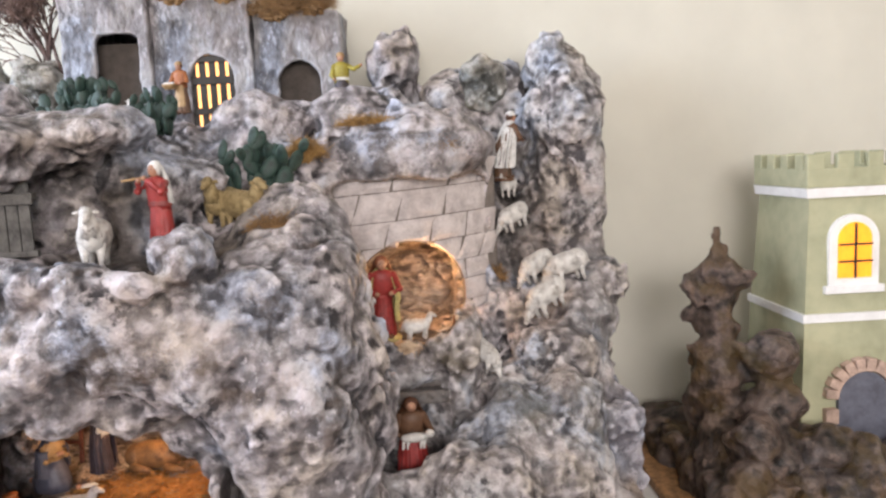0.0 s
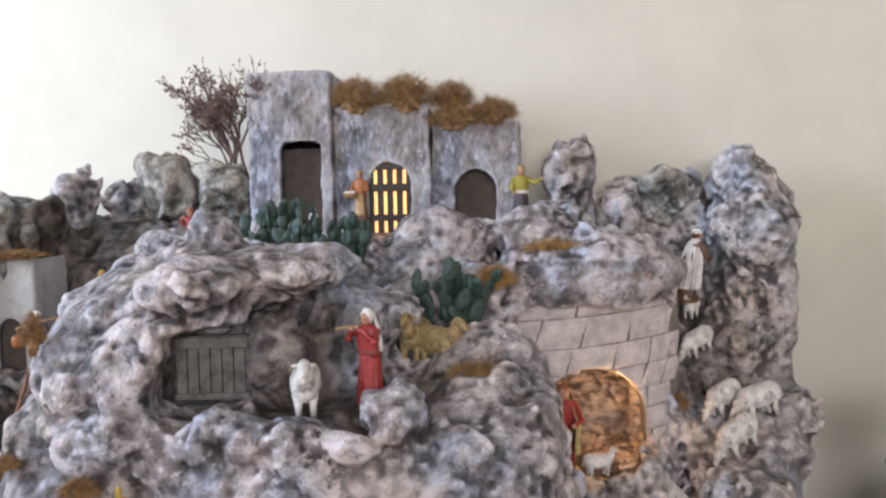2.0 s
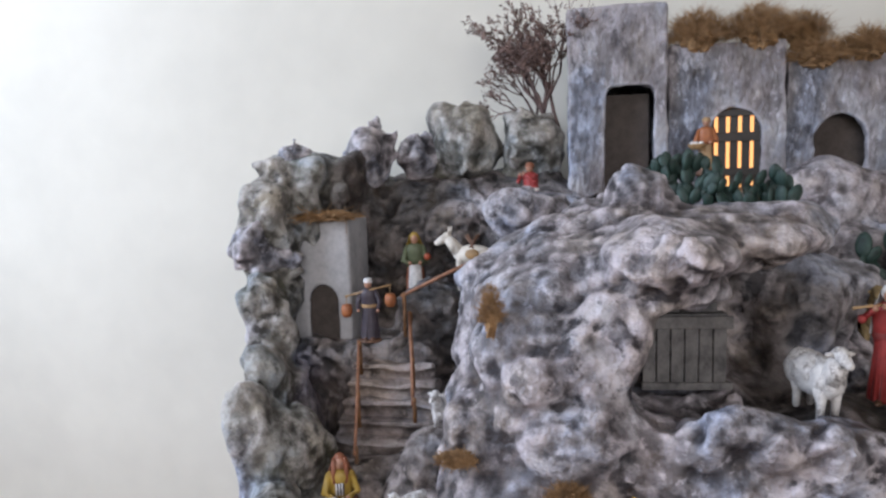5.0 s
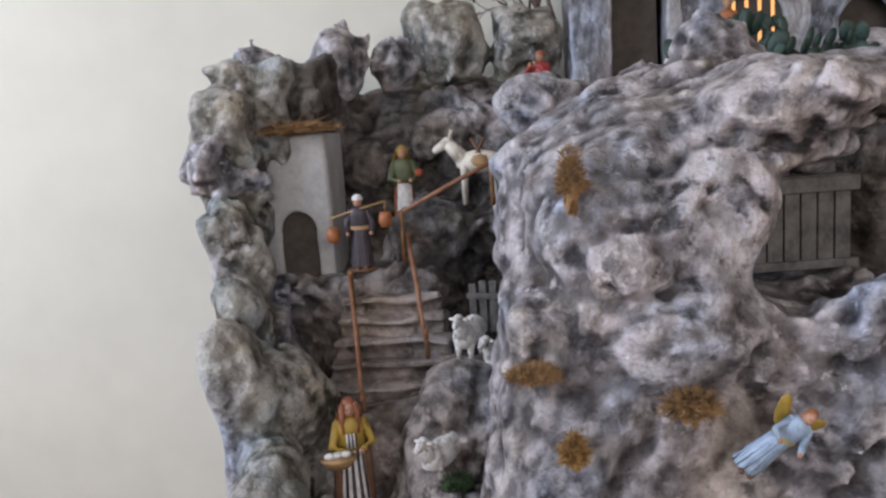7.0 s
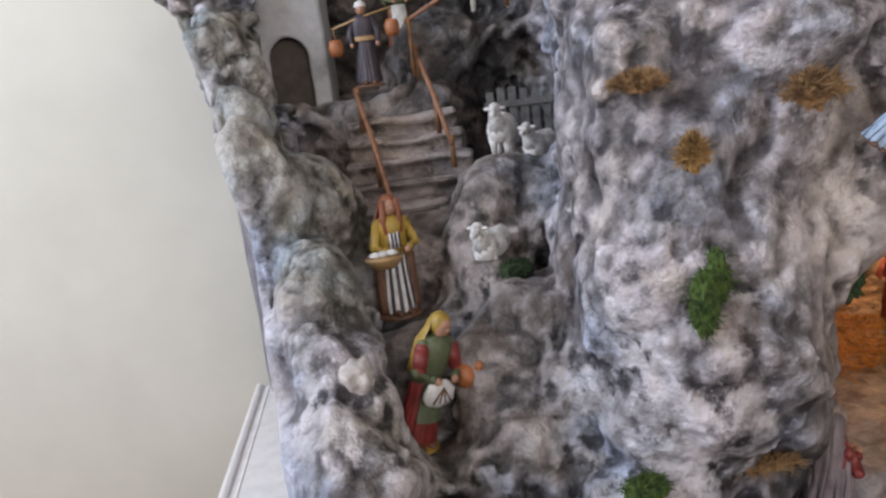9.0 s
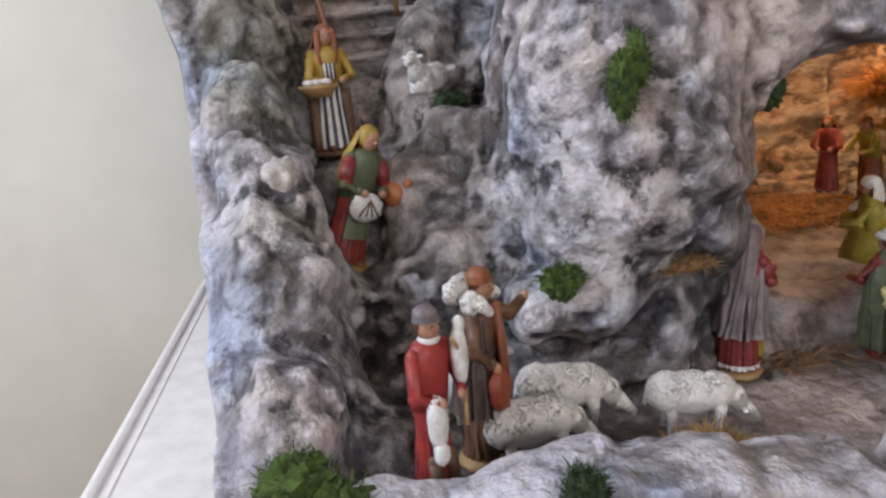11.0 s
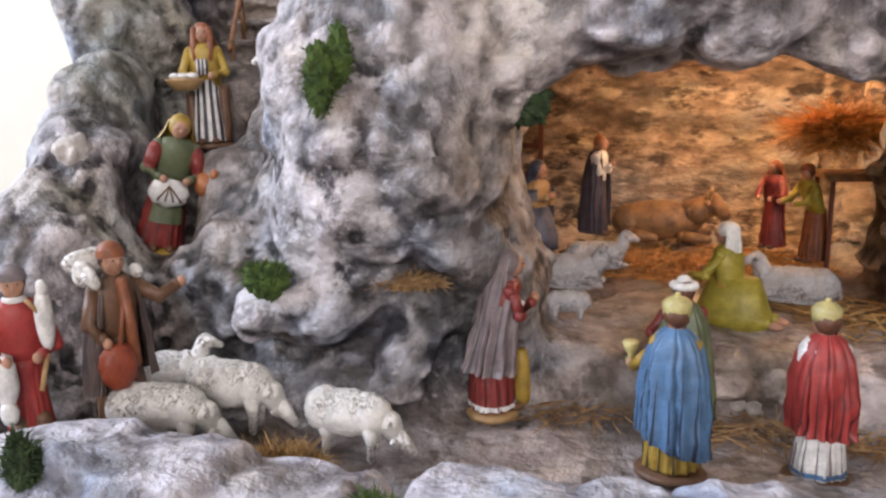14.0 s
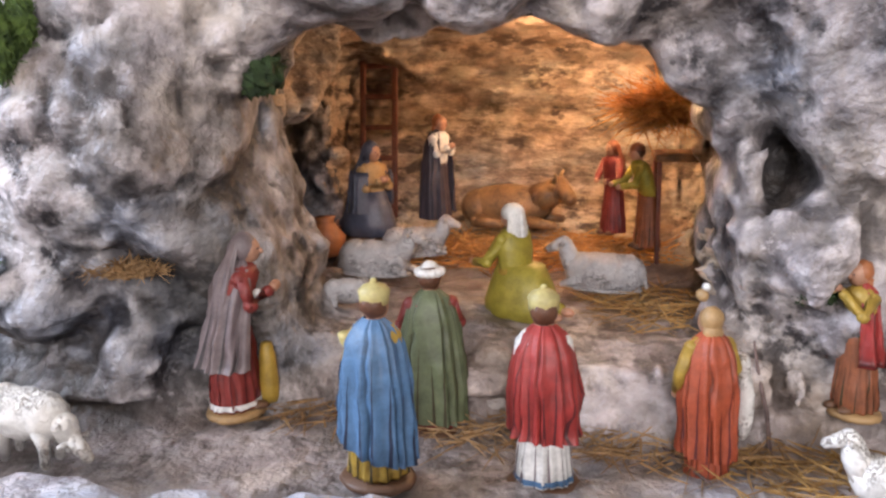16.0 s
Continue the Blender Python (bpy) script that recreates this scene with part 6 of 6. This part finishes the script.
def animal(label, at, length, yaw, body, kind, name):
    c = Clay()
    dark = PAINT["dark"]
    if kind == "ox":
        c.ball((0, 0, 0.17), (0.36, 0.17, 0.17), body, segs=18, rough=0.05)
        c.ball((-0.24, 0, 0.15), (0.16, 0.16, 0.15), body)
        c.limb([(0.25, 0, 0.22), (0.40, -0.03, 0.30)], [0.13, 0.10], body)
        c.limb([(0.42, -0.04, 0.33), (0.52, -0.10, 0.24)], [0.085, 0.055], body)
        for s in (-1, 1):
            c.limb([(0.40, -0.03 + s * 0.09, 0.38), (0.42, -0.03 + s * 0.15, 0.44)], [0.02, 0.01], PAINT["tan"])
            c.ball((0.38, -0.03 + s * 0.12, 0.34), (0.03, 0.06, 0.025), body)
            c.limb([(0.20, s * 0.15, 0.06), (0.40, s * 0.17, 0.04)], [0.05, 0.035], body)
            c.limb([(-0.22, s * 0.16, 0.06), (-0.02, s * 0.19, 0.04)], [0.06, 0.035], body)
    else:
        c.ball((0, 0, 0.58), (0.34, 0.15, 0.17), body, segs=18, rough=0.04)
        c.limb([(0.26, 0, 0.66), (0.44, 0, 0.86)], [0.12, 0.085], body)
        c.limb([(0.44, 0, 0.88), (0.62, 0, 0.78)], [0.085, 0.055], body)
        for s in (-1, 1):
            c.limb([(0.40, s * 0.05, 0.95), (0.38, s * 0.09, 1.05)], [0.025, 0.012], body)
            c.limb([(0.22, s * 0.09, 0.5), (0.23, s * 0.09, 0.0)], [0.05, 0.03], body)
            c.limb([(-0.24, s * 0.09, 0.5), (-0.25, s * 0.09, 0.0)], [0.06, 0.03], body)
        for s in (-1, 1):
            c.ball((-0.02, s * 0.15, 0.60), (0.12, 0.035, 0.09), PAINT["tan"], rough=0.2)
            c.rod([(-0.12, s * 0.1, 0.55), (0.10, s * 0.06, 0.92)], 0.02, PAINT["brown"])
            c.rod([(0.12, s * 0.1, 0.55), (-0.10, s * 0.06, 0.92)], 0.02, PAINT["brown"])
    ob = c.make(name, pose(*at, 0, 0, yaw), length)
    return tagged(ob, label, "animal figurine")


animal("brown ox figurine lying on the straw", (-0.345, 0.985, 0.850), 0.128, -8, OX, "ox", "ox_figurine")
animal("pale donkey figurine with a wooden pack frame", (-0.648, 1.030, 1.252), 0.084, 178, mat("pale_donkey_paint", (0.62, 0.58, 0.50), 0.6), "donkey", "donkey_figurine")

for args in (
        ("white sheep facing out beside the flute player", (-0.280, 0.698, 1.202), 0.090, -75, "stand"),
        ("tan sheep standing behind the flute player", (-0.182, 0.868, 1.224), 0.092, -100, "stand", WOOL_TAN),
        ("tan sheep turning beside another tan sheep", (-0.150, 0.838, 1.222), 0.090, -40, "stand", WOOL_TAN),
        ("white sheep grazing close behind the front stones", (-0.661, 0.520, 0.803), 0.074, 8, "graze"),
        ("white sheep grazing behind another sheep", (-0.632, 0.556, 0.806), 0.074, -8, "graze"),
        ("white sheep grazing beside dry straw", (-0.551, 0.545, 0.799), 0.069, -10, "graze"),
        ("white sheep raising its head by the shepherd", (-0.692, 0.580, 0.807), 0.062, 25, "stand"),
        ("grey sheep lying at the cave mouth", (-0.435, 0.808, 0.840), 0.078, -6, "lie", WOOL_GREY),
        ("grey sheep lying with raised head on straw", (-0.411, 0.848, 0.848), 0.068, 12, "lie", WOOL_GREY),
        ("grey sheep lying at the edge of the step", (-0.249, 0.790, 0.838), 0.076, 165, "lie", WOOL_GREY),
        ("small grey sheep grazing below the step", (-0.432, 0.728, 0.830), 0.045, 190, "graze", WOOL_GREY),
        ("white lamb standing before the slatted gate", (-0.663, 0.90, 1.095), 0.074, 255, "stand"),
        ("white lamb looking over the rock edge", (-0.627, 0.885, 1.078), 0.068, 235, "stand"),
        ("white sheep standing among the rocks above the path", (-0.691, 0.815, 0.998), 0.072, -118, "stand"),
        ("white sheep grazing high on the rock terrace", (0.280, 1.12, 1.088), 0.084, 215, "graze", WOOL, 16),
        ("white sheep standing behind two others on the terrace", (0.330, 1.105, 1.085), 0.090, 195, "graze", WOOL, 12),
        ("white sheep leading the way down the terrace", (0.287, 1.06, 1.045), 0.092, 212, "graze", WOOL, 20),
        ("white sheep below the terrace on the rock slope", (0.164, 1.0, 0.975), 0.074, -55, "graze", WOOL, 20),
        ("white sheep climbing the narrow gully", (0.246, 1.15, 1.175), 0.074, 215, "graze", WOOL, 15),
        ("small white sheep high in the gully", (0.238, 1.18, 1.230), 0.058, 240, "stand"),
        ("small white sheep in the lit niche", (0.065, 1.0, 1.026), 0.055, 10, "stand"),
        ("tiny white lamb behind the prickly pears", (-0.393, 1.150, 1.392), 0.042, -80, "stand"),
        ("white sheep at the foot of the boulder", (-0.112, 0.575, 0.783), 0.062, 165, "stand")):
    sheep(*args)

# jug beside the cave mouth
c = Clay()
c.lathe([(0.30, 0), (0.46, 0.25), (0.46, 0.5), (0.25, 0.75), (0.20, 0.85), (0.26, 0.95)], PAINT["clay"])
tagged(c.make("clay_jug", pose(-0.492, 0.845, 0.846), 0.037), "round brown clay jug on the cave floor", "jug")

# ---- straw, moss, cacti and the dry tree ----
MOSS = mat("green_moss", (0.075, 0.125, 0.022), 0.9, spread=0.5, scale=150, bump=0.6, second=(0.018, 0.038, 0.008))
MOSS_DARK = mat("dark_green_moss", (0.035, 0.065, 0.020), 0.9, spread=0.5, scale=150, bump=0.6, second=(0.010, 0.02, 0.008))
CACTUS = mat("blue_green_cactus", (0.028, 0.060, 0.048), 0.6, spread=0.3, scale=60, bump=0.3)
TWIG = mat("purple_brown_twigs", (0.13, 0.085, 0.075), 0.8, spread=0.25, scale=60)
LEAF_DRY = mat("dry_leaves", (0.21, 0.14, 0.12), 0.8, spread=0.3, scale=80)


def tuft(name, label, category, c, r, count, length, width, material, style="puff", seed=1, group="", flat=True):
    """Many thin bent blades in one mesh: a puff, a lying mat or a spray."""
    rnd = random.Random(seed)
    verts, faces = [], []
    hubs = [Vector((rnd.uniform(-0.5, 0.5), rnd.uniform(-0.4, 0.4), rnd.uniform(-0.5, 0.5) if not flat else rnd.uniform(-0.1, 0.3))) for _ in range(5)]
    for _ in range(count):
        while True:
            p = Vector((rnd.uniform(-1, 1), rnd.uniform(-1, 1), rnd.uniform(-1, 1)))
            if p.length <= 1:
                break
        if style == "puff":
            p.z = abs(p.z) if flat else p.z
            d = (p.normalized() + Vector((rnd.uniform(-1, 1), rnd.uniform(-1, 1), rnd.uniform(-0.6, 1.0))) * 0.9).normalized()
        elif style == "mat":
            d = Vector((rnd.uniform(-1, 1), rnd.uniform(-1, 1), rnd.uniform(-0.12, 0.2))).normalized()
        else:
            p *= 0.32
            d = Vector((rnd.uniform(-1, 1), rnd.uniform(-0.7, 0.4), rnd.uniform(-0.3, 0.36))).normalized()
        o = Vector((p.x * r[0], p.y * r[1], p.z * r[2]))
        if name == "moss_clump":
            hub = hubs[rnd.randrange(len(hubs))]
            o = o * 0.62 + Vector((hub.x * r[0], hub.y * r[1], hub.z * r[2]))
        ln = length * rnd.uniform(0.5, 1.2)
        w = d.orthogonal().normalized()
        w = (Matrix.Rotation(rnd.uniform(0, 6.28), 3, d) @ w) * width * rnd.uniform(0.6, 1.2)
        bend = Vector((rnd.uniform(-1, 1), rnd.uniform(-1, 1), rnd.uniform(-1, 0.6))) * ln * (0.75 if style == "puff" else 0.15)
        n = d.cross(w).normalized() * width * 0.35
        k = len(verts)
        for t, s in ((0.0, 1.0), (0.5, 0.9), (1.0, 0.35)):
            m = o + d * ln * t + bend * t * t
            verts += [m - w * s, m + w * s, m + n * s]
        for i in (0, 3):
            for a, b in ((0, 1), (1, 2), (2, 0)):
                faces.append((k + i + a, k + i + b, k + i + 3 + b, k + i + 3 + a))
    if style == "puff":
        core = Clay()
        lift = 0.0 if not flat else 0.15
        w = 0.86 if name == "moss_clump" else 0.58
        for n, hub in enumerate(hubs if name == "moss_clump" else [Vector((0, 0, lift))]):
            q = w * (0.62 if name == "moss_clump" else 1)
            core.ball((hub.x * r[0], hub.y * r[1], hub.z * r[2]), (r[0] * q, r[1] * q, r[2] * q), material, segs=20, rough=0.42, seed=seed * 3.7 + n)
        k = len(verts)
        verts += core.v
        faces += [tuple(i + k for i in f) for f in core.f]
    ob = mesh_object(name, verts, faces, material, smooth=False)
    ob.location = c
    return tagged(ob, label, category, group)


def moss(label, c, r, n, seed, m=MOSS):
    return tuft("moss_clump", label, "moss", c, r, int(n * 2.4), 0.005 if r[0] < 0.04 else 0.016, 0.0005, m, "puff", seed, "moss clumps", r[2] < 0.03)


moss("bright green moss on the front ledge corner", (-0.776, 0.440, 0.842), (0.036, 0.026, 0.030), 1300, 1)
moss("dark green moss between front ledge stones", (-0.652, 0.408, 0.846), (0.011, 0.010, 0.026), 380, 2, MOSS_DARK)
moss("green moss on the pale front stones", (-0.490, 0.404, 0.840), (0.014, 0.012, 0.022), 450, 3)
moss("bright green moss high on the rock pillar", (-0.572, 0.596, 1.026), (0.015, 0.013, 0.032), 560, 4)
moss("round green moss on the small rock ledge", (-0.622, 0.592, 0.888), (0.015, 0.013, 0.018), 420, 5)
moss("small dark moss beside a white sheep", (-0.675, 0.79, 1.003), (0.018, 0.014, 0.014), 260, 6, MOSS_DARK)
moss("dark green moss at the cave mouth", (-0.454, 0.655, 1.004), (0.026, 0.018, 0.026), 420, 7, MOSS_DARK)
moss("dark green sprig by the boulder", (-0.136, 0.660, 0.872), (0.012, 0.010, 0.010), 200, 8, MOSS_DARK)


def straw(label, c, r, n, ln, seed, m=STRAW, style="mat", w=0.0007):
    return tuft("straw_tuft", label, "straw", c, r, int(n * 3) if style == "puff" else n, ln * (0.65 if style == "puff" else 1), w * (0.6 if style == "puff" else 1), m, style, seed, "straw tufts")


straw("loose straw covering the cave floor", (-0.32, 0.93, 0.837), (0.14, 0.09, 0.005), 2200, 0.026, 11, HAY)
straw("loose straw at the edge of the cave step", (-0.21, 0.76, 0.835), (0.06, 0.05, 0.005), 300, 0.03, 12)
straw("loose straw on the path below the step", (-0.25, 0.635, 0.790), (0.12, 0.03, 0.004), 420, 0.03, 13, STRAW_DARK)
straw("straw by the boulder and the orange shepherd", (-0.15, 0.62, 0.788), (0.05, 0.05, 0.004), 240, 0.035, 14)
straw("thin straw along the foot of the step", (-0.43, 0.655, 0.790), (0.06, 0.03, 0.004), 200, 0.025, 15, STRAW_DARK)
straw("golden straw tuft between the front stones", (-0.566, 0.484, 0.816), (0.026, 0.014, 0.012), 420, 0.014, 16, STRAW, "puff")
straw("spray of straw on the hay rack, tinted for bulb light", (-0.200, 0.885, 0.972), (0.10, 0.07, 0.045), 1500, 0.036, 17, HAY, "spray", 0.0006)
straw("brown straw puff on the middle house roof", (-0.325, 1.205, 1.602), (0.042, 0.035, 0.042), 900, 0.024, 18, STRAW_DARK, "puff")
straw("brown straw puff at the roof edge", (-0.24, 1.205, 1.604), (0.048, 0.035, 0.042), 900, 0.024, 19, STRAW_DARK, "puff")
straw("brown straw heap on the low house roof", (-0.155, 1.212, 1.566), (0.045, 0.03, 0.026), 800, 0.022, 20, STRAW_DARK, "puff")
straw("brown straw heap above the arched doorway", (-0.088, 1.215, 1.574), (0.038, 0.03, 0.03), 700, 0.022, 21, STRAW_DARK, "puff")
straw("brown straw bundle rising behind the low roof", (-0.165, 1.27, 1.605), (0.04, 0.025, 0.04), 700, 0.022, 22, STRAW_DARK, "puff")
straw("straw thatch edge on the small pale house", (-0.884, 1.062, 1.356), (0.055, 0.03, 0.008), 800, 0.028, 23, STRAW_DARK)
straw("brown straw nest on the crag face", (-0.494, 0.614, 1.139), (0.018, 0.012, 0.016), 500, 0.010, 24, STRAW_DARK, "puff")
straw("golden straw patch high on the crag", (-0.564, 0.655, 1.288), (0.010, 0.010, 0.034), 420, 0.008, 25, STRAW_DARK, "puff")
straw("golden straw patch low on the crag edge", (-0.597, 0.640, 1.158), (0.018, 0.014, 0.010), 520, 0.008, 26, STRAW_DARK, "puff")
straw("golden straw patch above the rock pillar", (-0.572, 0.615, 1.107), (0.009, 0.010, 0.019), 460, 0.007, 27, STRAW, "puff")
straw("golden grass tuft beside the cactus", (-0.082, 0.955, 1.315), (0.026, 0.016, 0.02), 380, 0.02, 28, STRAW, "puff")
straw("dry grass strip on the stone terrace", (0.01, 1.01, 1.358), (0.05, 0.012, 0.01), 320, 0.018, 29, STRAW, "puff")
straw("golden moss slipping down the terrace edge", (0.115, 1.00, 1.315), (0.028, 0.016, 0.022), 360, 0.018, 30, STRAW_DARK, "puff")
straw("golden straw below the tan sheep", (-0.10, 0.775, 1.225), (0.03, 0.014, 0.014), 300, 0.018, 31, STRAW_DARK, "puff")
straw("brown straw tuft on the crag front", (-0.205, 0.655, 1.112), (0.025, 0.012, 0.014), 320, 0.018, 32, STRAW_DARK, "puff")
straw("small straw tuft on the crag top", (-0.395, 0.895, 1.345), (0.014, 0.01, 0.016), 200, 0.016, 33, STRAW, "puff")
straw("dry grass on the outer ridge edge", (0.385, 1.17, 1.07), (0.018, 0.02, 0.03), 300, 0.018, 34, STRAW_DARK, "puff")
straw("dry grass at the foot of the gully", (0.205, 1.13, 1.09), (0.016, 0.016, 0.022), 240, 0.018, 35, STRAW_DARK, "puff")
straw("golden moss under the rock overhang", (-0.537, 0.616, 0.885), (0.032, 0.010, 0.008), 300, 0.011, 36, STRAW_DARK, "puff")


def cactus(label, c, spread, count, seed, size=0.015):
    """A prickly pear: flat oval pads growing out of one another."""
    rnd = random.Random(seed)
    plant = tagged(holder("cactus", pose(*c)), label, "cactus", "cacti")
    cl = Clay()
    cl.ball((0, 0, size), (size * 0.62, size * 0.26, size), CACTUS, segs=10, rough=0.08)
    me = mesh_object("pad", cl.v, cl.f, CACTUS, plant)
    me.location = (0, 0, 0)
    tops = [(Vector((rnd.uniform(-1, 1) * spread[0], rnd.uniform(-1, 1) * spread[1], 0)), 0) for _ in range(count)]
    while tops:
        p, level = tops.pop()
        pad = me.copy()
        scene.collection.objects.link(pad)
        pad.parent = plant
        k = rnd.uniform(0.75, 1.15) * (1 - 0.1 * level)
        rot = Euler((rnd.uniform(-0.4, 0.4), rnd.uniform(-0.65, 0.65), rnd.uniform(-1.0, 1.0)))
        pad.matrix_local = Matrix.LocRotScale(p, rot, (k, k, k))
        tip = p + (rot.to_matrix() @ Vector((0, 0, size * 1.75 * k)))
        if level < 2 and rnd.random() < 0.72:
            tops.append((tip, level + 1))
            if rnd.random() < 0.5:
                tops.append((tip + Vector((rnd.uniform(-1, 1) * size * 0.4, 0, -size * 0.3)), level + 1))
    return plant


cactus("blue-green prickly pear below the houses", (-0.383, 0.925, 1.376), (0.052, 0.025), 22, 3, 0.0135)
cactus("blue-green prickly pear in front of the doorway", (-0.305, 0.915, 1.352), (0.05, 0.025), 20, 4, 0.0135)
cactus("large prickly pear beside the tan sheep", (-0.138, 0.905, 1.268), (0.035, 0.02), 12, 5, 0.018)


def dry_tree(c):
    """A small bare tree: a tapered trunk, forking limbs and a thin crown of dry twigs."""
    tree = tagged(holder("dry_tree", pose(*c)), "small dry purple-brown tree beside the tall house", "tree")
    rnd = random.Random(8)
    wood, crown = Clay(), Clay()

    def grow(p, d, ln, r, level):
        q = p + d * ln * 0.5 + Vector((rnd.uniform(-1, 1), rnd.uniform(-1, 1), rnd.uniform(-0.5, 1))) * ln * 0.12
        e = q + (d + Vector((rnd.uniform(-0.3, 0.3), rnd.uniform(-0.3, 0.3), rnd.uniform(-0.1, 0.3)))).normalized() * ln * 0.5
        (wood if level < 3 else crown).rod([p, q, e], [r, r * 0.8, r * 0.6], TWIG if level < 3 else LEAF_DRY, 5 if level < 3 else 3)
        if level > 2:
            for _ in range(6):
                s = q.lerp(e, rnd.random())
                u = Vector((rnd.uniform(-1, 1), rnd.uniform(-1, 1), rnd.uniform(-1, 1))) * 0.0042
                w = Vector((rnd.uniform(-1, 1), rnd.uniform(-1, 1), rnd.uniform(-1, 1))) * 0.0022
                crown.add([s, s + u * 0.5 + w, s + u, s + u * 0.5 - w], [(0, 1, 2, 3)], LEAF_DRY)
        if level < 5:
            for k in range(3 if level > 0 else 6):
                a = d + Vector((rnd.uniform(-0.9, 0.75), rnd.uniform(-0.7, 0.5), rnd.uniform(-0.45, 0.6)))
                grow(q.lerp(e, rnd.uniform(0.2, 1.0)), a.normalized(), ln * rnd.uniform(0.62, 0.85), r * 0.6, level + 1)

    grow(Vector((0, 0, 0)), Vector((-0.42, 0, 1)).normalized(), 0.070, 0.0055, 0)
    grow(Vector((0.01, 0, 0)), Vector((-0.75, -0.05, 0.55)).normalized(), 0.068, 0.004, 1)
    grow(Vector((0.005, 0, 0.01)), Vector((-0.30, 0, 1.0)).normalized(), 0.072, 0.004, 1)
    grow(Vector((-0.03, 0, 0.06)), Vector((-0.50, -0.1, 0.9)).normalized(), 0.070, 0.0035, 1)
    mesh_object("trunk", wood.v, wood.f, wood.m, tree, slots=wood.s)
    mesh_object("crown", crown.v, crown.f, crown.m, tree, slots=crown.s)


dry_tree((-0.540, 1.235, 1.462))

# a pale round stone wedged beside the path
bm = bmesh.new()
bmesh.ops.create_icosphere(bm, subdivisions=4, radius=1.0)
for vert in bm.verts:
    n = vert.co.normalized()
    vert.co = n * (1 + 0.36 * noise.noise(n * 1.6) + 0.12 * noise.noise(n * 4.2))
    vert.co = Vector((vert.co.x * 0.014, vert.co.y * 0.014, vert.co.z * 0.016))
for face in bm.faces:
    face.smooth = True
pale_mesh = bpy.data.meshes.new("stone")
bm.to_mesh(pale_mesh)
bm.free()
pale_mesh.materials.append(mat("whitish_stone", (0.52, 0.475, 0.44), 0.75, scale=90, bump=0.6, second=(0.30, 0.27, 0.255)))
pale_stone = new("stone", pale_mesh)
pale_stone.matrix_world = pose(-0.812, 0.665, 0.970)
tagged(pale_stone, "small whitish rounded stone lying in the rocks beside the path", "stone")


def pebble(c, r, seed):
    """A small smooth pale stone."""
    bm = bmesh.new()
    bmesh.ops.create_icosphere(bm, subdivisions=3, radius=1.0)
    for vert in bm.verts:
        n = vert.co.normalized()
        vert.co = n * (1 + 0.28 * noise.noise(n * 1.7 + Vector((seed, 0, 0))))
        vert.co = Vector((vert.co.x * r, vert.co.y * r, vert.co.z * r * 0.8))
    for face in bm.faces:
        face.smooth = True
    me = bpy.data.meshes.new("pebble")
    bm.to_mesh(me)
    bm.free()
    me.materials.append(pale_mesh.materials[0])
    ob = new("pebble", me)
    ob.matrix_world = pose(*c, 0, 0, seed * 50)
    tagged(ob, "small whitish pebble lying at the foot of the step", "pebble", "pebbles by the step")


for k, (c, r) in enumerate((((-0.316, 0.664, 0.797), 0.010), ((-0.302, 0.661, 0.795), 0.008), ((-0.309, 0.668, 0.808), 0.007))):
    pebble(c, r, k + 1)


def twig(label, pts, r):
    ob = stick("twig", [Vector(p) - Vector(pts[0]) for p in pts], [r, r * 1.1, r * 0.9, r * 0.6], TWIG, None)
    ob.location = pts[0]
    tagged(ob, label, "twig", "loose twigs")


twig("thin dry twig lying on the path by the shepherd", ((-0.232, 0.680, 0.792), (-0.222, 0.650, 0.790), (-0.212, 0.622, 0.790), (-0.194, 0.596, 0.788)), 0.0013)
twig("thin dry stick leaning beside the orange shepherd", ((-0.158, 0.632, 0.786), (-0.160, 0.640, 0.810), (-0.164, 0.648, 0.830), (-0.166, 0.655, 0.846)), 0.0011)
